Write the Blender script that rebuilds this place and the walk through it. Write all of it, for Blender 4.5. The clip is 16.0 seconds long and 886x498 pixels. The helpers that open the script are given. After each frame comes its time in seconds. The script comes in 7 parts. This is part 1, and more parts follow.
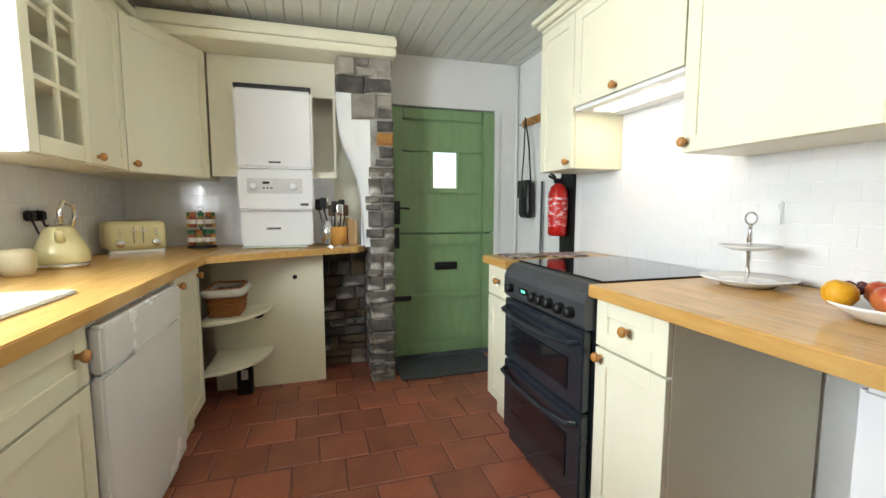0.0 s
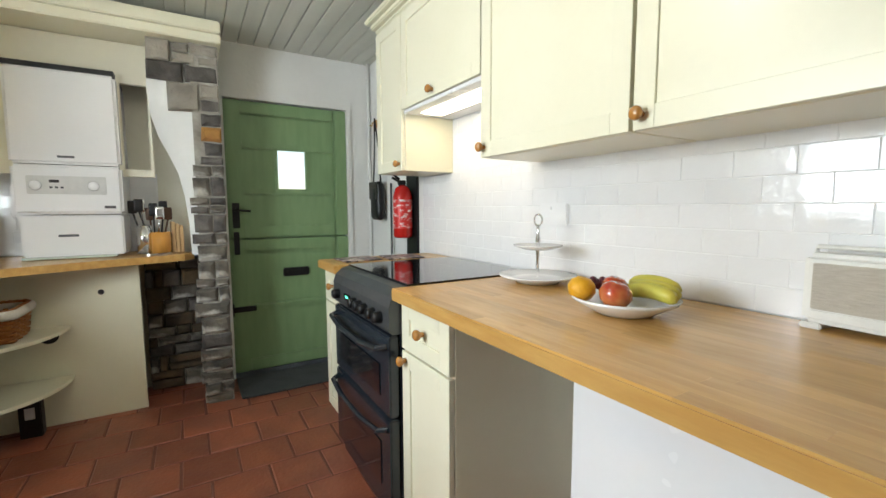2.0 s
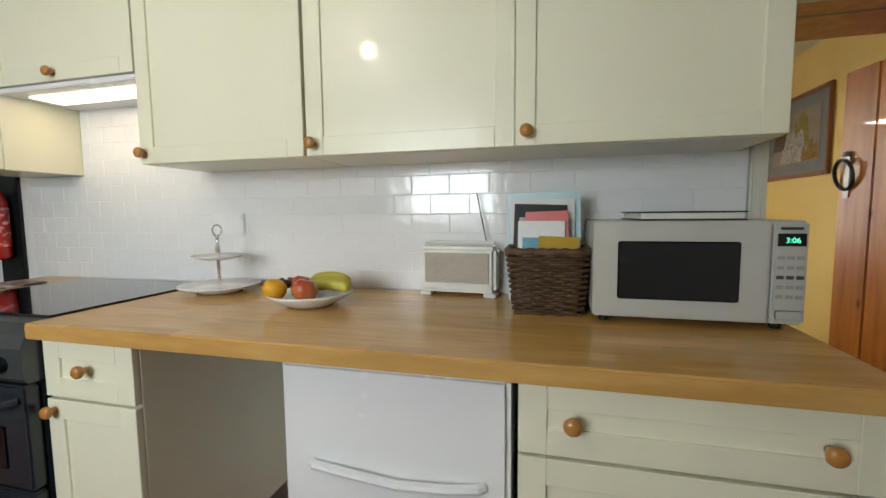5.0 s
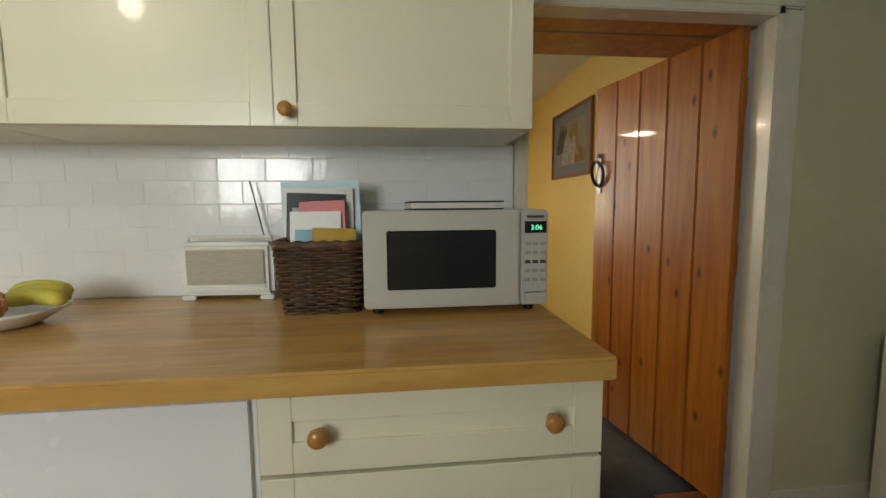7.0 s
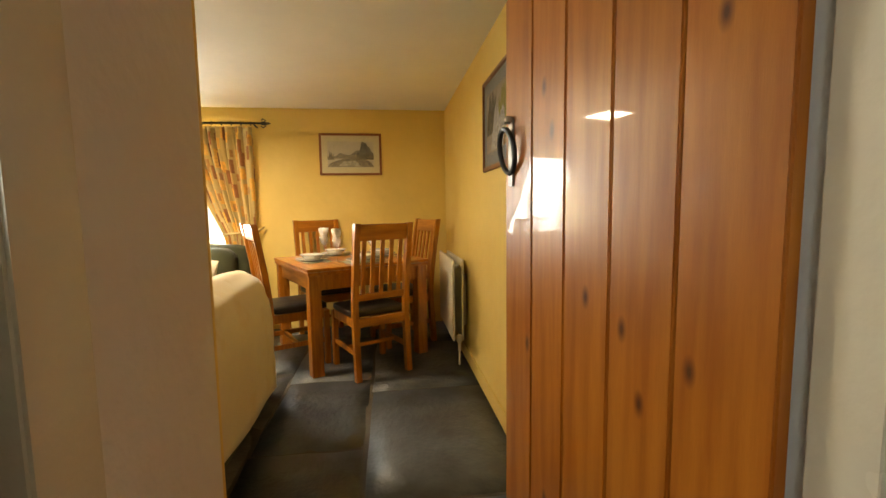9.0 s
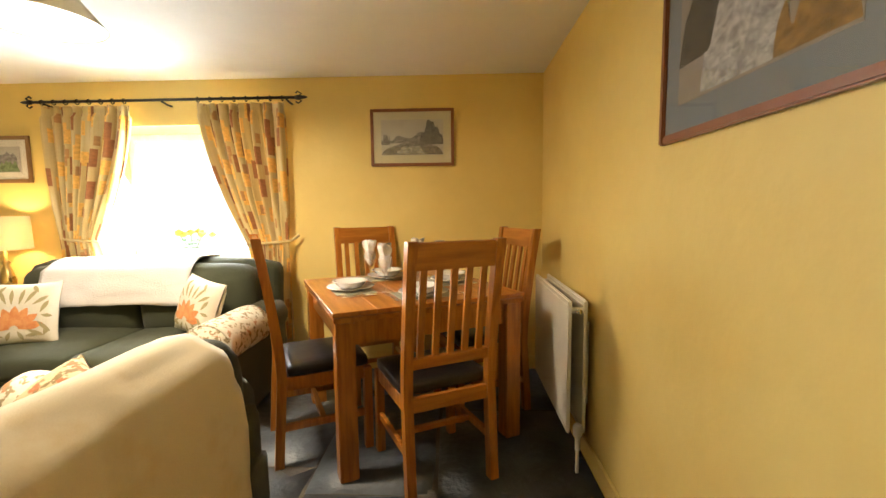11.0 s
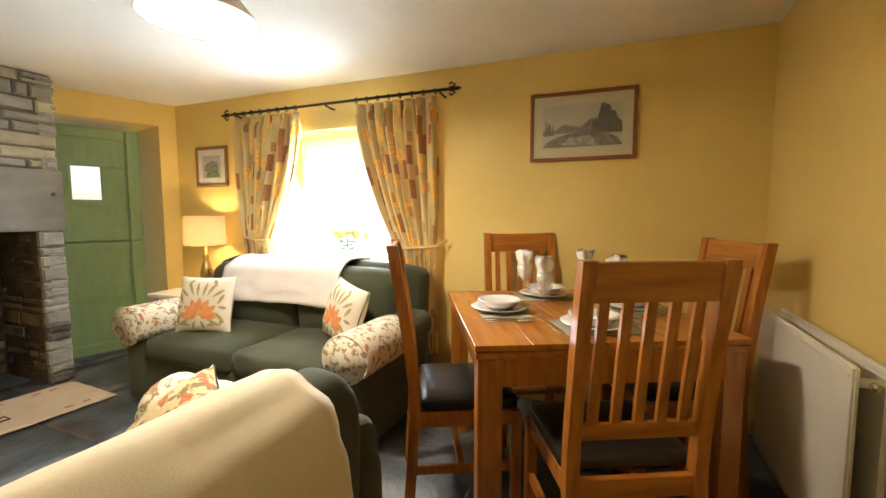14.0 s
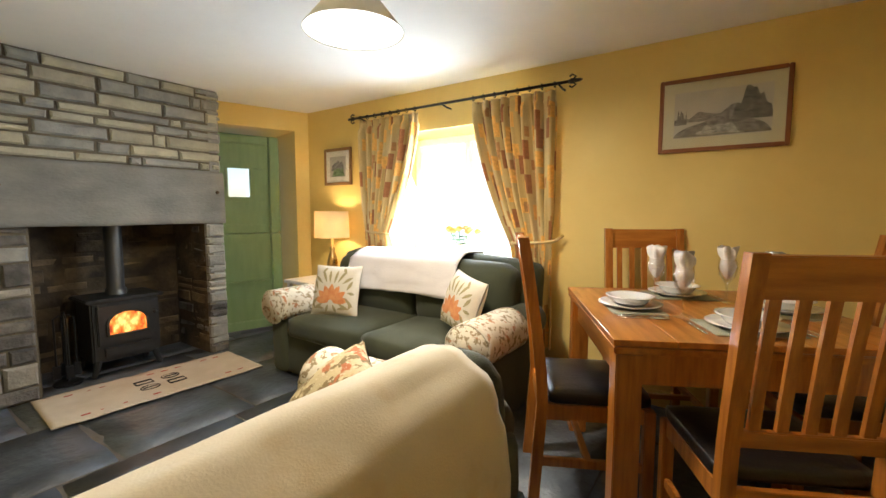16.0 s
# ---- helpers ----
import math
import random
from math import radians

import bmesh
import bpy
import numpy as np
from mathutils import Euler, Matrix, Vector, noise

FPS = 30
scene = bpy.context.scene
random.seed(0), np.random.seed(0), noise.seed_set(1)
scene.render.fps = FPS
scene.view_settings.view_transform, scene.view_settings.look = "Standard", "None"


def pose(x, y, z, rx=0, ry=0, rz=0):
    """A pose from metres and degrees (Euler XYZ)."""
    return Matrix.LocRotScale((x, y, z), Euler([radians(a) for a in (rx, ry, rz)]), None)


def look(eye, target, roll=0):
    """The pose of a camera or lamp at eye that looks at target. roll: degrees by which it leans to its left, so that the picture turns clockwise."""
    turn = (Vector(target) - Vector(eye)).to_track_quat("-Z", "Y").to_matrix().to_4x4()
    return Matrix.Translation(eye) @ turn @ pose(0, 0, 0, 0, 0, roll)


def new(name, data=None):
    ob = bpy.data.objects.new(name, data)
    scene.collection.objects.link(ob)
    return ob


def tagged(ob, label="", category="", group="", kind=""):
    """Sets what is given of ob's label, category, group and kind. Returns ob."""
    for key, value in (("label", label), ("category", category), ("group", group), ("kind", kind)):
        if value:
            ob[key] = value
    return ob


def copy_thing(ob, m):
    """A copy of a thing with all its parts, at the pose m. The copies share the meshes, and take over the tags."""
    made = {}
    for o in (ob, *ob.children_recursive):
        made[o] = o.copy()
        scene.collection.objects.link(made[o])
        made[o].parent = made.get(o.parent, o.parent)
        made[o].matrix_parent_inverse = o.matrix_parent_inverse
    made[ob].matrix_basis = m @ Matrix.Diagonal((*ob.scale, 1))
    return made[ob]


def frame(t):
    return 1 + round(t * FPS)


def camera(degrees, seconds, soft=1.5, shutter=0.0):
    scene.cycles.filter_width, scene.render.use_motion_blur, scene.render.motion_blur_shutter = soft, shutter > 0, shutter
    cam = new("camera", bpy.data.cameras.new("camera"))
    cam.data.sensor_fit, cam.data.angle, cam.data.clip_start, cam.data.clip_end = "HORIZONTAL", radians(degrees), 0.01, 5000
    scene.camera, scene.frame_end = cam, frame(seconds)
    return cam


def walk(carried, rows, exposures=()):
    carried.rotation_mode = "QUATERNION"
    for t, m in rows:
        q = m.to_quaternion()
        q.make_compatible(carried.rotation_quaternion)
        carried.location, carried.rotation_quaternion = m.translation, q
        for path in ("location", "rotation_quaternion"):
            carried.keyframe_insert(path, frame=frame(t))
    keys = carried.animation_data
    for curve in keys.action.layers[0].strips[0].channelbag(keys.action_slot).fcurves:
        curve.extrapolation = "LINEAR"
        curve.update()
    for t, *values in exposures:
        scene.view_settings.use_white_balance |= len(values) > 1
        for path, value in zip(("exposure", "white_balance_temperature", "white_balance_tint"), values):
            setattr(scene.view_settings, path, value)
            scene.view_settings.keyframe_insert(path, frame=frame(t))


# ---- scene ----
cam = camera(92.3, 16.0)
PATH = [
    (0, (1.307, 0.019, 1.167), (1.879, 1.925, 0.974), 0.0),
    (0.5, (1.39, 0.01, 1.166), (2.078, 1.877, 0.972), -0.1),
    (1, (1.468, -0.01, 1.167), (2.262, 1.815, 0.975), -0.2),
    (1.5, (1.561, -0.031, 1.16), (2.455, 1.748, 0.97), -0.3),
    (2, (1.62, -0.056, 1.174), (2.635, 1.657, 0.984), -0.2),
    (2.5, (1.581, -0.1, 1.184), (2.743, 1.517, 0.999), -0.1),
    (3, (1.517, -0.108, 1.196), (2.885, 1.339, 1.012), -0.1),
    (3.5, (1.484, -0.108, 1.194), (3.037, 1.139, 1.012), -0.3),
    (4, (1.449, -0.112, 1.188), (3.175, 0.884, 1.014), -0.2),
    (4.2, (1.441, -0.113, 1.187), (3.217, 0.79, 1.015), -0.3),
    (6.3, (1.372, -0.074, 1.19), (3.361, -0.125, 0.996), -0.6),
    (6.5, (1.39, -0.11, 1.188), (3.378, -0.211, 0.989), -0.6),
    (7, (1.509, -0.276, 1.171), (3.488, -0.487, 0.972), -0.5),
    (7.5, (1.629, -0.477, 1.185), (3.595, -0.76, 0.953), -0.5),
    (8, (1.823, -0.711, 1.177), (3.79, -1.0, 0.955), -0.6),
    (8.2, (1.94, -0.796, 1.177), (3.909, -1.081, 0.968), -0.7),
    (10.3, (3.272, -1.048, 1.147), (5.26, -1.154, 0.957), -0.5),
    (10.5, (3.384, -1.034, 1.171), (5.374, -1.086, 0.978), -0.5),
    (11, (3.675, -0.961, 1.203), (5.665, -0.895, 1.014), -0.6),
    (11.5, (3.892, -0.921, 1.219), (5.877, -0.769, 1.032), -0.5),
    (12, (4.036, -0.925, 1.232), (6.013, -0.681, 1.05), -0.4),
    (12.5, (4.109, -0.926, 1.235), (6.068, -0.569, 1.058), -0.3),
    (13, (4.133, -0.903, 1.219), (6.064, -0.411, 1.048), -0.2),
    (13.5, (4.129, -0.88, 1.212), (6.021, -0.257, 1.04), -0.2),
    (14, (4.109, -0.856, 1.204), (5.954, -0.102, 1.034), -0.1),
    (14.5, (4.083, -0.839, 1.2), (5.879, 0.024, 1.029), -0.1),
    (15, (4.056, -0.814, 1.192), (5.799, 0.151, 1.019), -0.1),
    (15.5, (4.032, -0.784, 1.182), (5.725, 0.268, 1.011), 0.1),
    (16, (3.998, -0.744, 1.178), (5.638, 0.386, 1.003), 0.0),
]
EXPOSURES = [(0, 0.75, 6600, 10), (2, 0.55, 6600, 10), (3.5, 0.2, 6600, 10), (6.5, -0.2, 7100, 10), (7, -0.25, 7400, 10), (8.2, 0.12, 8700, 10), (10.3, 0.5, 7200, 10), (12.5, 0.3, 6700, 10), (14.5, 0.15, 6400, 10), (16, 0.02, 6100, 10)]
walk(cam, [(t, look(eye, target, roll)) for t, eye, target, roll in PATH], EXPOSURES)

# ---- light ----
world = bpy.data.worlds.new("sky")
scene.world = world
world.use_nodes = True
wn = world.node_tree
sky = wn.nodes.new("ShaderNodeTexSky")
sky.sky_type, sky.sun_disc, sky.sun_elevation, sky.sun_rotation = "NISHITA", False, radians(50), radians(60)
wn.links.new(sky.outputs[0], wn.nodes["Background"].inputs[0])
wn.nodes["Background"].inputs[1].default_value = 0.15


def lamp(name, kind, m, power, colour=(1, 1, 1), **more):
    data = bpy.data.lights.new(name, kind)
    data.energy, data.color = power, colour
    for key, value in more.items():
        if key == "size":
            data.shape, data.size, data.size_y = "RECTANGLE", value[0], value[1]
        if key == "radius":
            data.shadow_soft_size = value
        if key == "angle":
            data.angle = radians(value)
    ob = new(name, data)
    ob.matrix_world = m
    return tagged(ob, kind="structure")


lamp("sun", "SUN", look((9, 8, 12), (0, 0, 0)), 1.0, (1, 0.96, 0.9), angle=12)
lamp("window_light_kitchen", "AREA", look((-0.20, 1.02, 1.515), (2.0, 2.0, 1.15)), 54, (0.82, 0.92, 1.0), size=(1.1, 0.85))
lamp("window_light_living", "AREA", look((7.275, 1.08, 1.24), (5.0, 1.08, -0.4)), 185, (0.80, 0.91, 1.0), size=(1.6, 1.3))
lamp("hood_light", "AREA", look((2.68, 1.58, 1.633), (2.68, 1.58, 0)), 0.6, (1, 0.74, 0.42), size=(0.06, 0.5))
lamp("ceiling_spot_kitchen", "POINT", pose(1.35, 0.95, 2.12), 8.5, (1, 0.93, 0.82), radius=0.05)
lamp("pendant_bulb", "AREA", look((5.27, 0.57, 1.898), (5.27, 0.57, 0)), 36, (1, 0.86, 0.66), size=(0.26, 0.26))
lamp("table_lamp_bulb", "POINT", pose(6.6, 2.27, 1.07), 11, (1, 0.7, 0.38), radius=0.04)
lamp("fire_glow", "POINT", pose(5.2, 2.84, 0.38), 1.0, (1, 0.45, 0.12), radius=0.04)


# ---- materials ----
def mat(name, colour, colour2=None, rough=0.5, metal=0.0, scale=8.0, stretch=(1, 1, 1), bump=0.1, fine=60.0, wear=0.12, emit=0.0, coat=0.0, glass=0.0, vary=0.0, detail=4.0, sheen=0.0):
    """A surface with broad patches between two colours, fine grain, a little relief, and a shift for each piece."""
    m = bpy.data.materials.new(name)
    m.use_nodes = True
    nt = m.node_tree
    bs = nt.nodes["Principled BSDF"]
    link = nt.links.new
    tex = nt.nodes.new("ShaderNodeTexCoord")
    mp = nt.nodes.new("ShaderNodeMapping")
    mp.inputs["Scale"].default_value = stretch
    info = nt.nodes.new("ShaderNodeObjectInfo")
    off = nt.nodes.new("ShaderNodeVectorMath")
    off.operation = "SCALE"
    off.inputs[0].default_value = (13.1, 7.7, 5.3)
    link(info.outputs["Random"], off.inputs["Scale"])
    add = nt.nodes.new("ShaderNodeVectorMath")
    link(tex.outputs["Object"], add.inputs[0])
    if vary:
        link(off.outputs[0], add.inputs[1])
    link(add.outputs[0], mp.inputs[0])
    big = nt.nodes.new("ShaderNodeTexNoise")
    big.inputs["Scale"].default_value, big.inputs["Detail"].default_value = scale, detail
    link(mp.outputs[0], big.inputs["Vector"])
    small = nt.nodes.new("ShaderNodeTexNoise")
    small.inputs["Scale"].default_value, small.inputs["Detail"].default_value = fine, 3
    link(mp.outputs[0], small.inputs["Vector"])
    ramp = nt.nodes.new("ShaderNodeMapRange")
    ramp.inputs[1].default_value, ramp.inputs[2].default_value = 0.35, 0.65
    link(big.outputs[0], ramp.inputs[0])
    mix = nt.nodes.new("ShaderNodeMix")
    mix.data_type = "RGBA"
    c2 = colour2 or tuple(c * (1 - wear) for c in colour)
    mix.inputs[6].default_value, mix.inputs[7].default_value = (*colour, 1), (*c2, 1)
    link(ramp.outputs[0], mix.inputs[0])
    hsv = nt.nodes.new("ShaderNodeHueSaturation")
    val = nt.nodes.new("ShaderNodeMath")
    val.operation = "MULTIPLY_ADD"
    val.inputs[1].default_value, val.inputs[2].default_value = wear * 0.8, 1 - wear * 0.4
    link(small.outputs[0], val.inputs[0])
    last = val
    if vary:
        rnd = nt.nodes.new("ShaderNodeMath")
        rnd.operation = "MULTIPLY_ADD"
        rnd.inputs[1].default_value, rnd.inputs[2].default_value = vary, 1 - vary / 2
        link(info.outputs["Random"], rnd.inputs[0])
        last = nt.nodes.new("ShaderNodeMath")
        last.operation = "MULTIPLY"
        link(val.outputs[0], last.inputs[0])
        link(rnd.outputs[0], last.inputs[1])
    link(last.outputs[0], hsv.inputs["Value"])
    link(mix.outputs[2], hsv.inputs["Color"])
    link(hsv.outputs[0], bs.inputs["Base Color"])
    rr = nt.nodes.new("ShaderNodeMath")
    rr.operation = "MULTIPLY_ADD"
    rr.inputs[1].default_value, rr.inputs[2].default_value = 0.16, max(0.02, rough - 0.08)
    link(big.outputs[0], rr.inputs[0])
    link(rr.outputs[0], bs.inputs["Roughness"])
    bs.inputs["Metallic"].default_value = metal
    bs.inputs["Coat Weight"].default_value = coat
    bs.inputs["Sheen Weight"].default_value = sheen
    if glass:
        bs.inputs["Transmission Weight"].default_value = glass
    if emit:
        link(hsv.outputs[0], bs.inputs["Emission Color"])
        bs.inputs["Emission Strength"].default_value = emit
    if bump:
        bp = nt.nodes.new("ShaderNodeBump")
        bp.inputs["Strength"].default_value, bp.inputs["Distance"].default_value = bump, 0.01
        hs = nt.nodes.new("ShaderNodeMath")
        link(big.outputs[0], hs.inputs[0])
        link(small.outputs[0], hs.inputs[1])
        link(hs.outputs[0], bp.inputs["Height"])
        link(bp.outputs[0], bs.inputs["Normal"])
    return m


def over(m, colour, scale, low, high, stretch=(1, 1, 1), kind="noise", rand=False):
    """A second layer of colour on a material, where a pattern lies between two heights."""
    nt = m.node_tree
    bs = nt.nodes["Principled BSDF"]
    old = bs.inputs["Base Color"].links[0].from_socket
    tex = nt.nodes.new("ShaderNodeTexCoord")
    mp = nt.nodes.new("ShaderNodeMapping")
    mp.inputs["Scale"].default_value = stretch
    nt.links.new(tex.outputs["Object"], mp.inputs[0])
    if kind == "noise":
        t = nt.nodes.new("ShaderNodeTexNoise")
        t.inputs["Detail"].default_value = 5
        t.inputs["Scale"].default_value = scale
        out = t.outputs[0]
    elif kind == "voronoi":
        t = nt.nodes.new("ShaderNodeTexVoronoi")
        t.inputs["Scale"].default_value = scale
        t.voronoi_dimensions = "2D"
        mp.inputs["Rotation"].default_value = (radians(90), 0, 0)
        out = t.outputs["Distance"]
    elif kind == "wave":
        t = nt.nodes.new("ShaderNodeTexWave")
        t.inputs["Scale"].default_value, t.inputs["Distortion"].default_value, t.inputs["Detail"].default_value = scale, 4.0, 3
        out = t.outputs[1]
    nt.links.new(mp.outputs[0], t.inputs["Vector"])
    mr = nt.nodes.new("ShaderNodeMapRange")
    mr.inputs[1].default_value, mr.inputs[2].default_value = low, high
    nt.links.new(out, mr.inputs[0])
    mix = nt.nodes.new("ShaderNodeMix")
    mix.data_type = "RGBA"
    mix.inputs[7].default_value = (*colour, 1)
    nt.links.new(mr.outputs[0], mix.inputs[0])
    nt.links.new(old, mix.inputs[6])
    nt.links.new(mix.outputs[2], bs.inputs["Base Color"])
    return m


M_WHITEWALL = mat("white_wall_paint", (0.80, 0.80, 0.77), rough=0.7, scale=2, bump=0.25, fine=30, wear=0.06)
M_CREAMWALL = mat("cream_wall_paint", (0.75, 0.72, 0.58), rough=0.5, scale=2, bump=0.12, fine=30, wear=0.06)
M_YELLOW = mat("yellow_wall_paint", (0.80, 0.61, 0.215), (0.77, 0.57, 0.185), rough=0.6, scale=2, bump=0.3, fine=14, wear=0.06)
M_CEIL = mat("white_ceiling_plaster", (0.8, 0.79, 0.77), rough=0.8, scale=1.5, bump=0.3, fine=10, wear=0.05)
M_BOARD = mat("grey_white_ceiling_boards", (0.62, 0.62, 0.55), rough=0.35, scale=3, stretch=(4, 0.5, 4), bump=0.08, wear=0.08, coat=0.2)
M_CREAM = mat("cream_cabinet_paint", (0.80, 0.77, 0.60), (0.78, 0.75, 0.57), rough=0.32, scale=3, bump=0.03, wear=0.04, coat=0.15)
M_WHITE = mat("white_enamel", (0.82, 0.82, 0.82), rough=0.25, scale=3, bump=0.02, wear=0.03, coat=0.2)
M_WHITEWOOD = mat("white_gloss_woodwork", (0.72, 0.69, 0.58), rough=0.25, scale=5, bump=0.08, wear=0.06, coat=0.3)
M_TILE = mat("white_glazed_tile", (0.80, 0.80, 0.80), rough=0.12, scale=14, bump=0.16, fine=26, wear=0.02, coat=0.4, vary=0.02)
M_GROUT = mat("pale_grout", (0.80, 0.80, 0.79), rough=0.6, scale=20, bump=0.05, wear=0.04)
M_WORK = mat("beech_worktop", (0.63, 0.375, 0.115), (0.53, 0.285, 0.075), rough=0.33, scale=4, stretch=(11, 1.3, 8), bump=0.04, fine=30, wear=0.18, coat=0.25, vary=0.22)
M_KNOB = mat("varnished_pine_knob", (0.50, 0.22, 0.05), rough=0.25, scale=20, wear=0.25, coat=0.5, bump=0.0)
M_QUARRY = mat("red_quarry_tile", (0.34, 0.105, 0.055), (0.24, 0.078, 0.048), rough=0.36, scale=5, bump=0.25, fine=60, wear=0.3, vary=0.4)
M_QGROUT = mat("dark_floor_grout", (0.17, 0.07, 0.05), rough=0.9)
M_SLATE = mat("blue_grey_slate_flag", (0.105, 0.122, 0.145), (0.042, 0.046, 0.052), rough=0.45, scale=3.5, bump=0.75, fine=24, wear=0.45, vary=0.45, detail=9)
M_SGROUT = mat("floor_joint_mortar", (0.10, 0.09, 0.078), rough=0.95, scale=20, bump=0.4)
M_GREEN = mat("sage_green_door_paint", (0.225, 0.345, 0.17), (0.20, 0.315, 0.15), rough=0.36, scale=4, stretch=(6, 6, 1), bump=0.08, wear=0.08)
M_BLACK = mat("black_iron", (0.012, 0.012, 0.013), rough=0.4, metal=0.3, bump=0.1)
M_STONE = mat("grey_stone", (0.31, 0.30, 0.265), (0.22, 0.217, 0.205), rough=0.9, scale=9, bump=0.5, fine=50, wear=0.25, vary=0.35)
M_STONEY = mat("warm_yellow_stone", (0.43, 0.39, 0.285), (0.34, 0.31, 0.235), rough=0.9, scale=9, bump=0.5, fine=50, wear=0.25, vary=0.3)
M_STONED = mat("dark_slate_stone", (0.15, 0.135, 0.12), (0.075, 0.068, 0.062), rough=0.9, scale=11, bump=0.9, fine=40, wear=0.4, vary=0.6)
M_LIMED = over(mat("limewashed_rubble", (0.17, 0.15, 0.12), (0.06, 0.055, 0.048), rough=0.9, scale=8, bump=1.0, fine=36, wear=0.4, vary=0.6), (0.50, 0.48, 0.43), 6.0, 0.50, 0.60)
M_PALERUB = mat("pale_grey_rubble", (0.38, 0.345, 0.29), (0.25, 0.225, 0.19), rough=0.9, scale=10, bump=0.8, fine=40, wear=0.35, vary=0.3)
M_RUST = mat("rusty_orange_stone", (0.42, 0.21, 0.05), (0.30, 0.14, 0.04), rough=0.9, scale=12, bump=0.7, fine=40, wear=0.3)
M_LIMEMORTAR = mat("grey_lime_mortar", (0.40, 0.38, 0.34), (0.22, 0.20, 0.17), rough=0.95, scale=9, bump=0.8, fine=50, wear=0.3)
M_MORTAR = mat("brown_lime_mortar", (0.15, 0.125, 0.085), (0.11, 0.09, 0.065), rough=0.95, scale=14, bump=0.6, fine=60, wear=0.3)
M_LINTEL = mat("dressed_stone_lintel", (0.22, 0.21, 0.185), (0.15, 0.145, 0.13), rough=0.85, scale=3.5, stretch=(1, 1, 2), bump=0.35, fine=40, wear=0.2, detail=7)
M_SOOT = mat("sooty_stone", (0.15, 0.105, 0.058), (0.04, 0.031, 0.022), rough=0.95, scale=5, bump=0.8, fine=35, wear=0.4, vary=0.7)
M_PINE = mat("orange_pine", (0.50, 0.18, 0.028), (0.36, 0.105, 0.013), rough=0.35, scale=3.0, stretch=(9, 9, 0.7), bump=0.05, wear=0.2, coat=0.3, vary=0.12)
over(M_PINE, (0.10, 0.025, 0.008), 4.9, 0.075, 0.015, (1, 1, 0.5), "voronoi")
M_OAK = mat("oak_furniture", (0.51, 0.19, 0.027), (0.34, 0.108, 0.013), rough=0.33, scale=5, stretch=(9, 9, 1), bump=0.06, wear=0.28, coat=0.3)
M_OAKX = mat("oak_crossgrain", (0.51, 0.19, 0.027), (0.34, 0.108, 0.013), rough=0.33, scale=4, stretch=(1, 8, 8), bump=0.06, wear=0.28, coat=0.3)
M_LEATHER = mat("black_leather", (0.014, 0.011, 0.01), rough=0.35, scale=10, bump=0.15, fine=90)
M_SOFA = mat("dark_green_sofa_cloth", (0.050, 0.054, 0.026), (0.036, 0.040, 0.019), rough=0.9, scale=4, bump=0.25, fine=180, wear=0.2, sheen=0.1)
M_THROW = over(mat("cream_fleece_throw", (0.74, 0.64, 0.46), (0.69, 0.58, 0.40), rough=0.95, scale=3, bump=0.13, fine=220, wear=0.1, sheen=0.3), (0.66, 0.52, 0.30), 7, 0.56, 0.70)
M_WTHROW = mat("white_fleece_throw", (0.74, 0.68, 0.65), rough=0.95, scale=5, bump=0.35, fine=120, wear=0.08, sheen=0.3)


def thin_glass(name, gloss):
    """Clear thin glass: mostly see-through, with a faint mirror sheen."""
    m = bpy.data.materials.new(name)
    m.use_nodes = True
    nt = m.node_tree
    tr, gl, mx = (nt.nodes.new("ShaderNode" + n) for n in ("BsdfTransparent", "BsdfGlossy", "MixShader"))
    gl.inputs["Roughness"].default_value = 0.02
    mx.inputs[0].default_value = gloss
    nt.links.new(tr.outputs[0], mx.inputs[1])
    nt.links.new(gl.outputs[0], mx.inputs[2])
    nt.links.new(mx.outputs[0], nt.nodes["Material Output"].inputs[0])
    return m


M_GLASS = thin_glass("clear_glass", 0.035)


# ---- builders ----
def part(name, bm, material, parent=None, label="", smooth=False, at=None):
    me = bpy.data.meshes.new(name)
    bmesh.ops.recalc_face_normals(bm, faces=bm.faces)
    bm.to_mesh(me)
    bm.free()
    me.materials.append(material)
    if smooth:
        me.polygons.foreach_set("use_smooth", [True] * len(me.polygons))
    ob = new(name, me)
    if parent:
        ob.parent = parent
    if at:
        ob.matrix_basis = at
    return tagged(ob, label=label)


def thing(name, label, category, x=0, y=0, z=0, rz=0, group="", kind=""):
    ob = new(name)
    ob.empty_display_size = 0.1
    ob.matrix_basis = pose(x, y, z, 0, 0, rz)
    return tagged(ob, label, category, group, kind)


def setting(name, bm, material, label, smooth=False):
    return tagged(part(name, bm, material, None, label, smooth), category=name.split("_")[0], kind="structure")


def bx(bm, x0, x1, y0, y1, z0, z1, bev=0.0, seg=2):
    vs = [bm.verts.new(p) for p in ((x0, y0, z0), (x1, y0, z0), (x1, y1, z0), (x0, y1, z0), (x0, y0, z1), (x1, y0, z1), (x1, y1, z1), (x0, y1, z1))]
    fs = [bm.faces.new([vs[i] for i in f]) for f in ((0, 3, 2, 1), (4, 5, 6, 7), (0, 1, 5, 4), (1, 2, 6, 5), (2, 3, 7, 6), (3, 0, 4, 7))]
    if bev:
        es = list({e for f in fs for e in f.edges})
        bmesh.ops.bevel(bm, geom=es, offset=bev, segments=seg, affect="EDGES", clamp_overlap=True)
    return bm


def box(x0, x1, y0, y1, z0, z1, bev=0.0, seg=2):
    return bx(bmesh.new(), x0, x1, y0, y1, z0, z1, bev, seg)


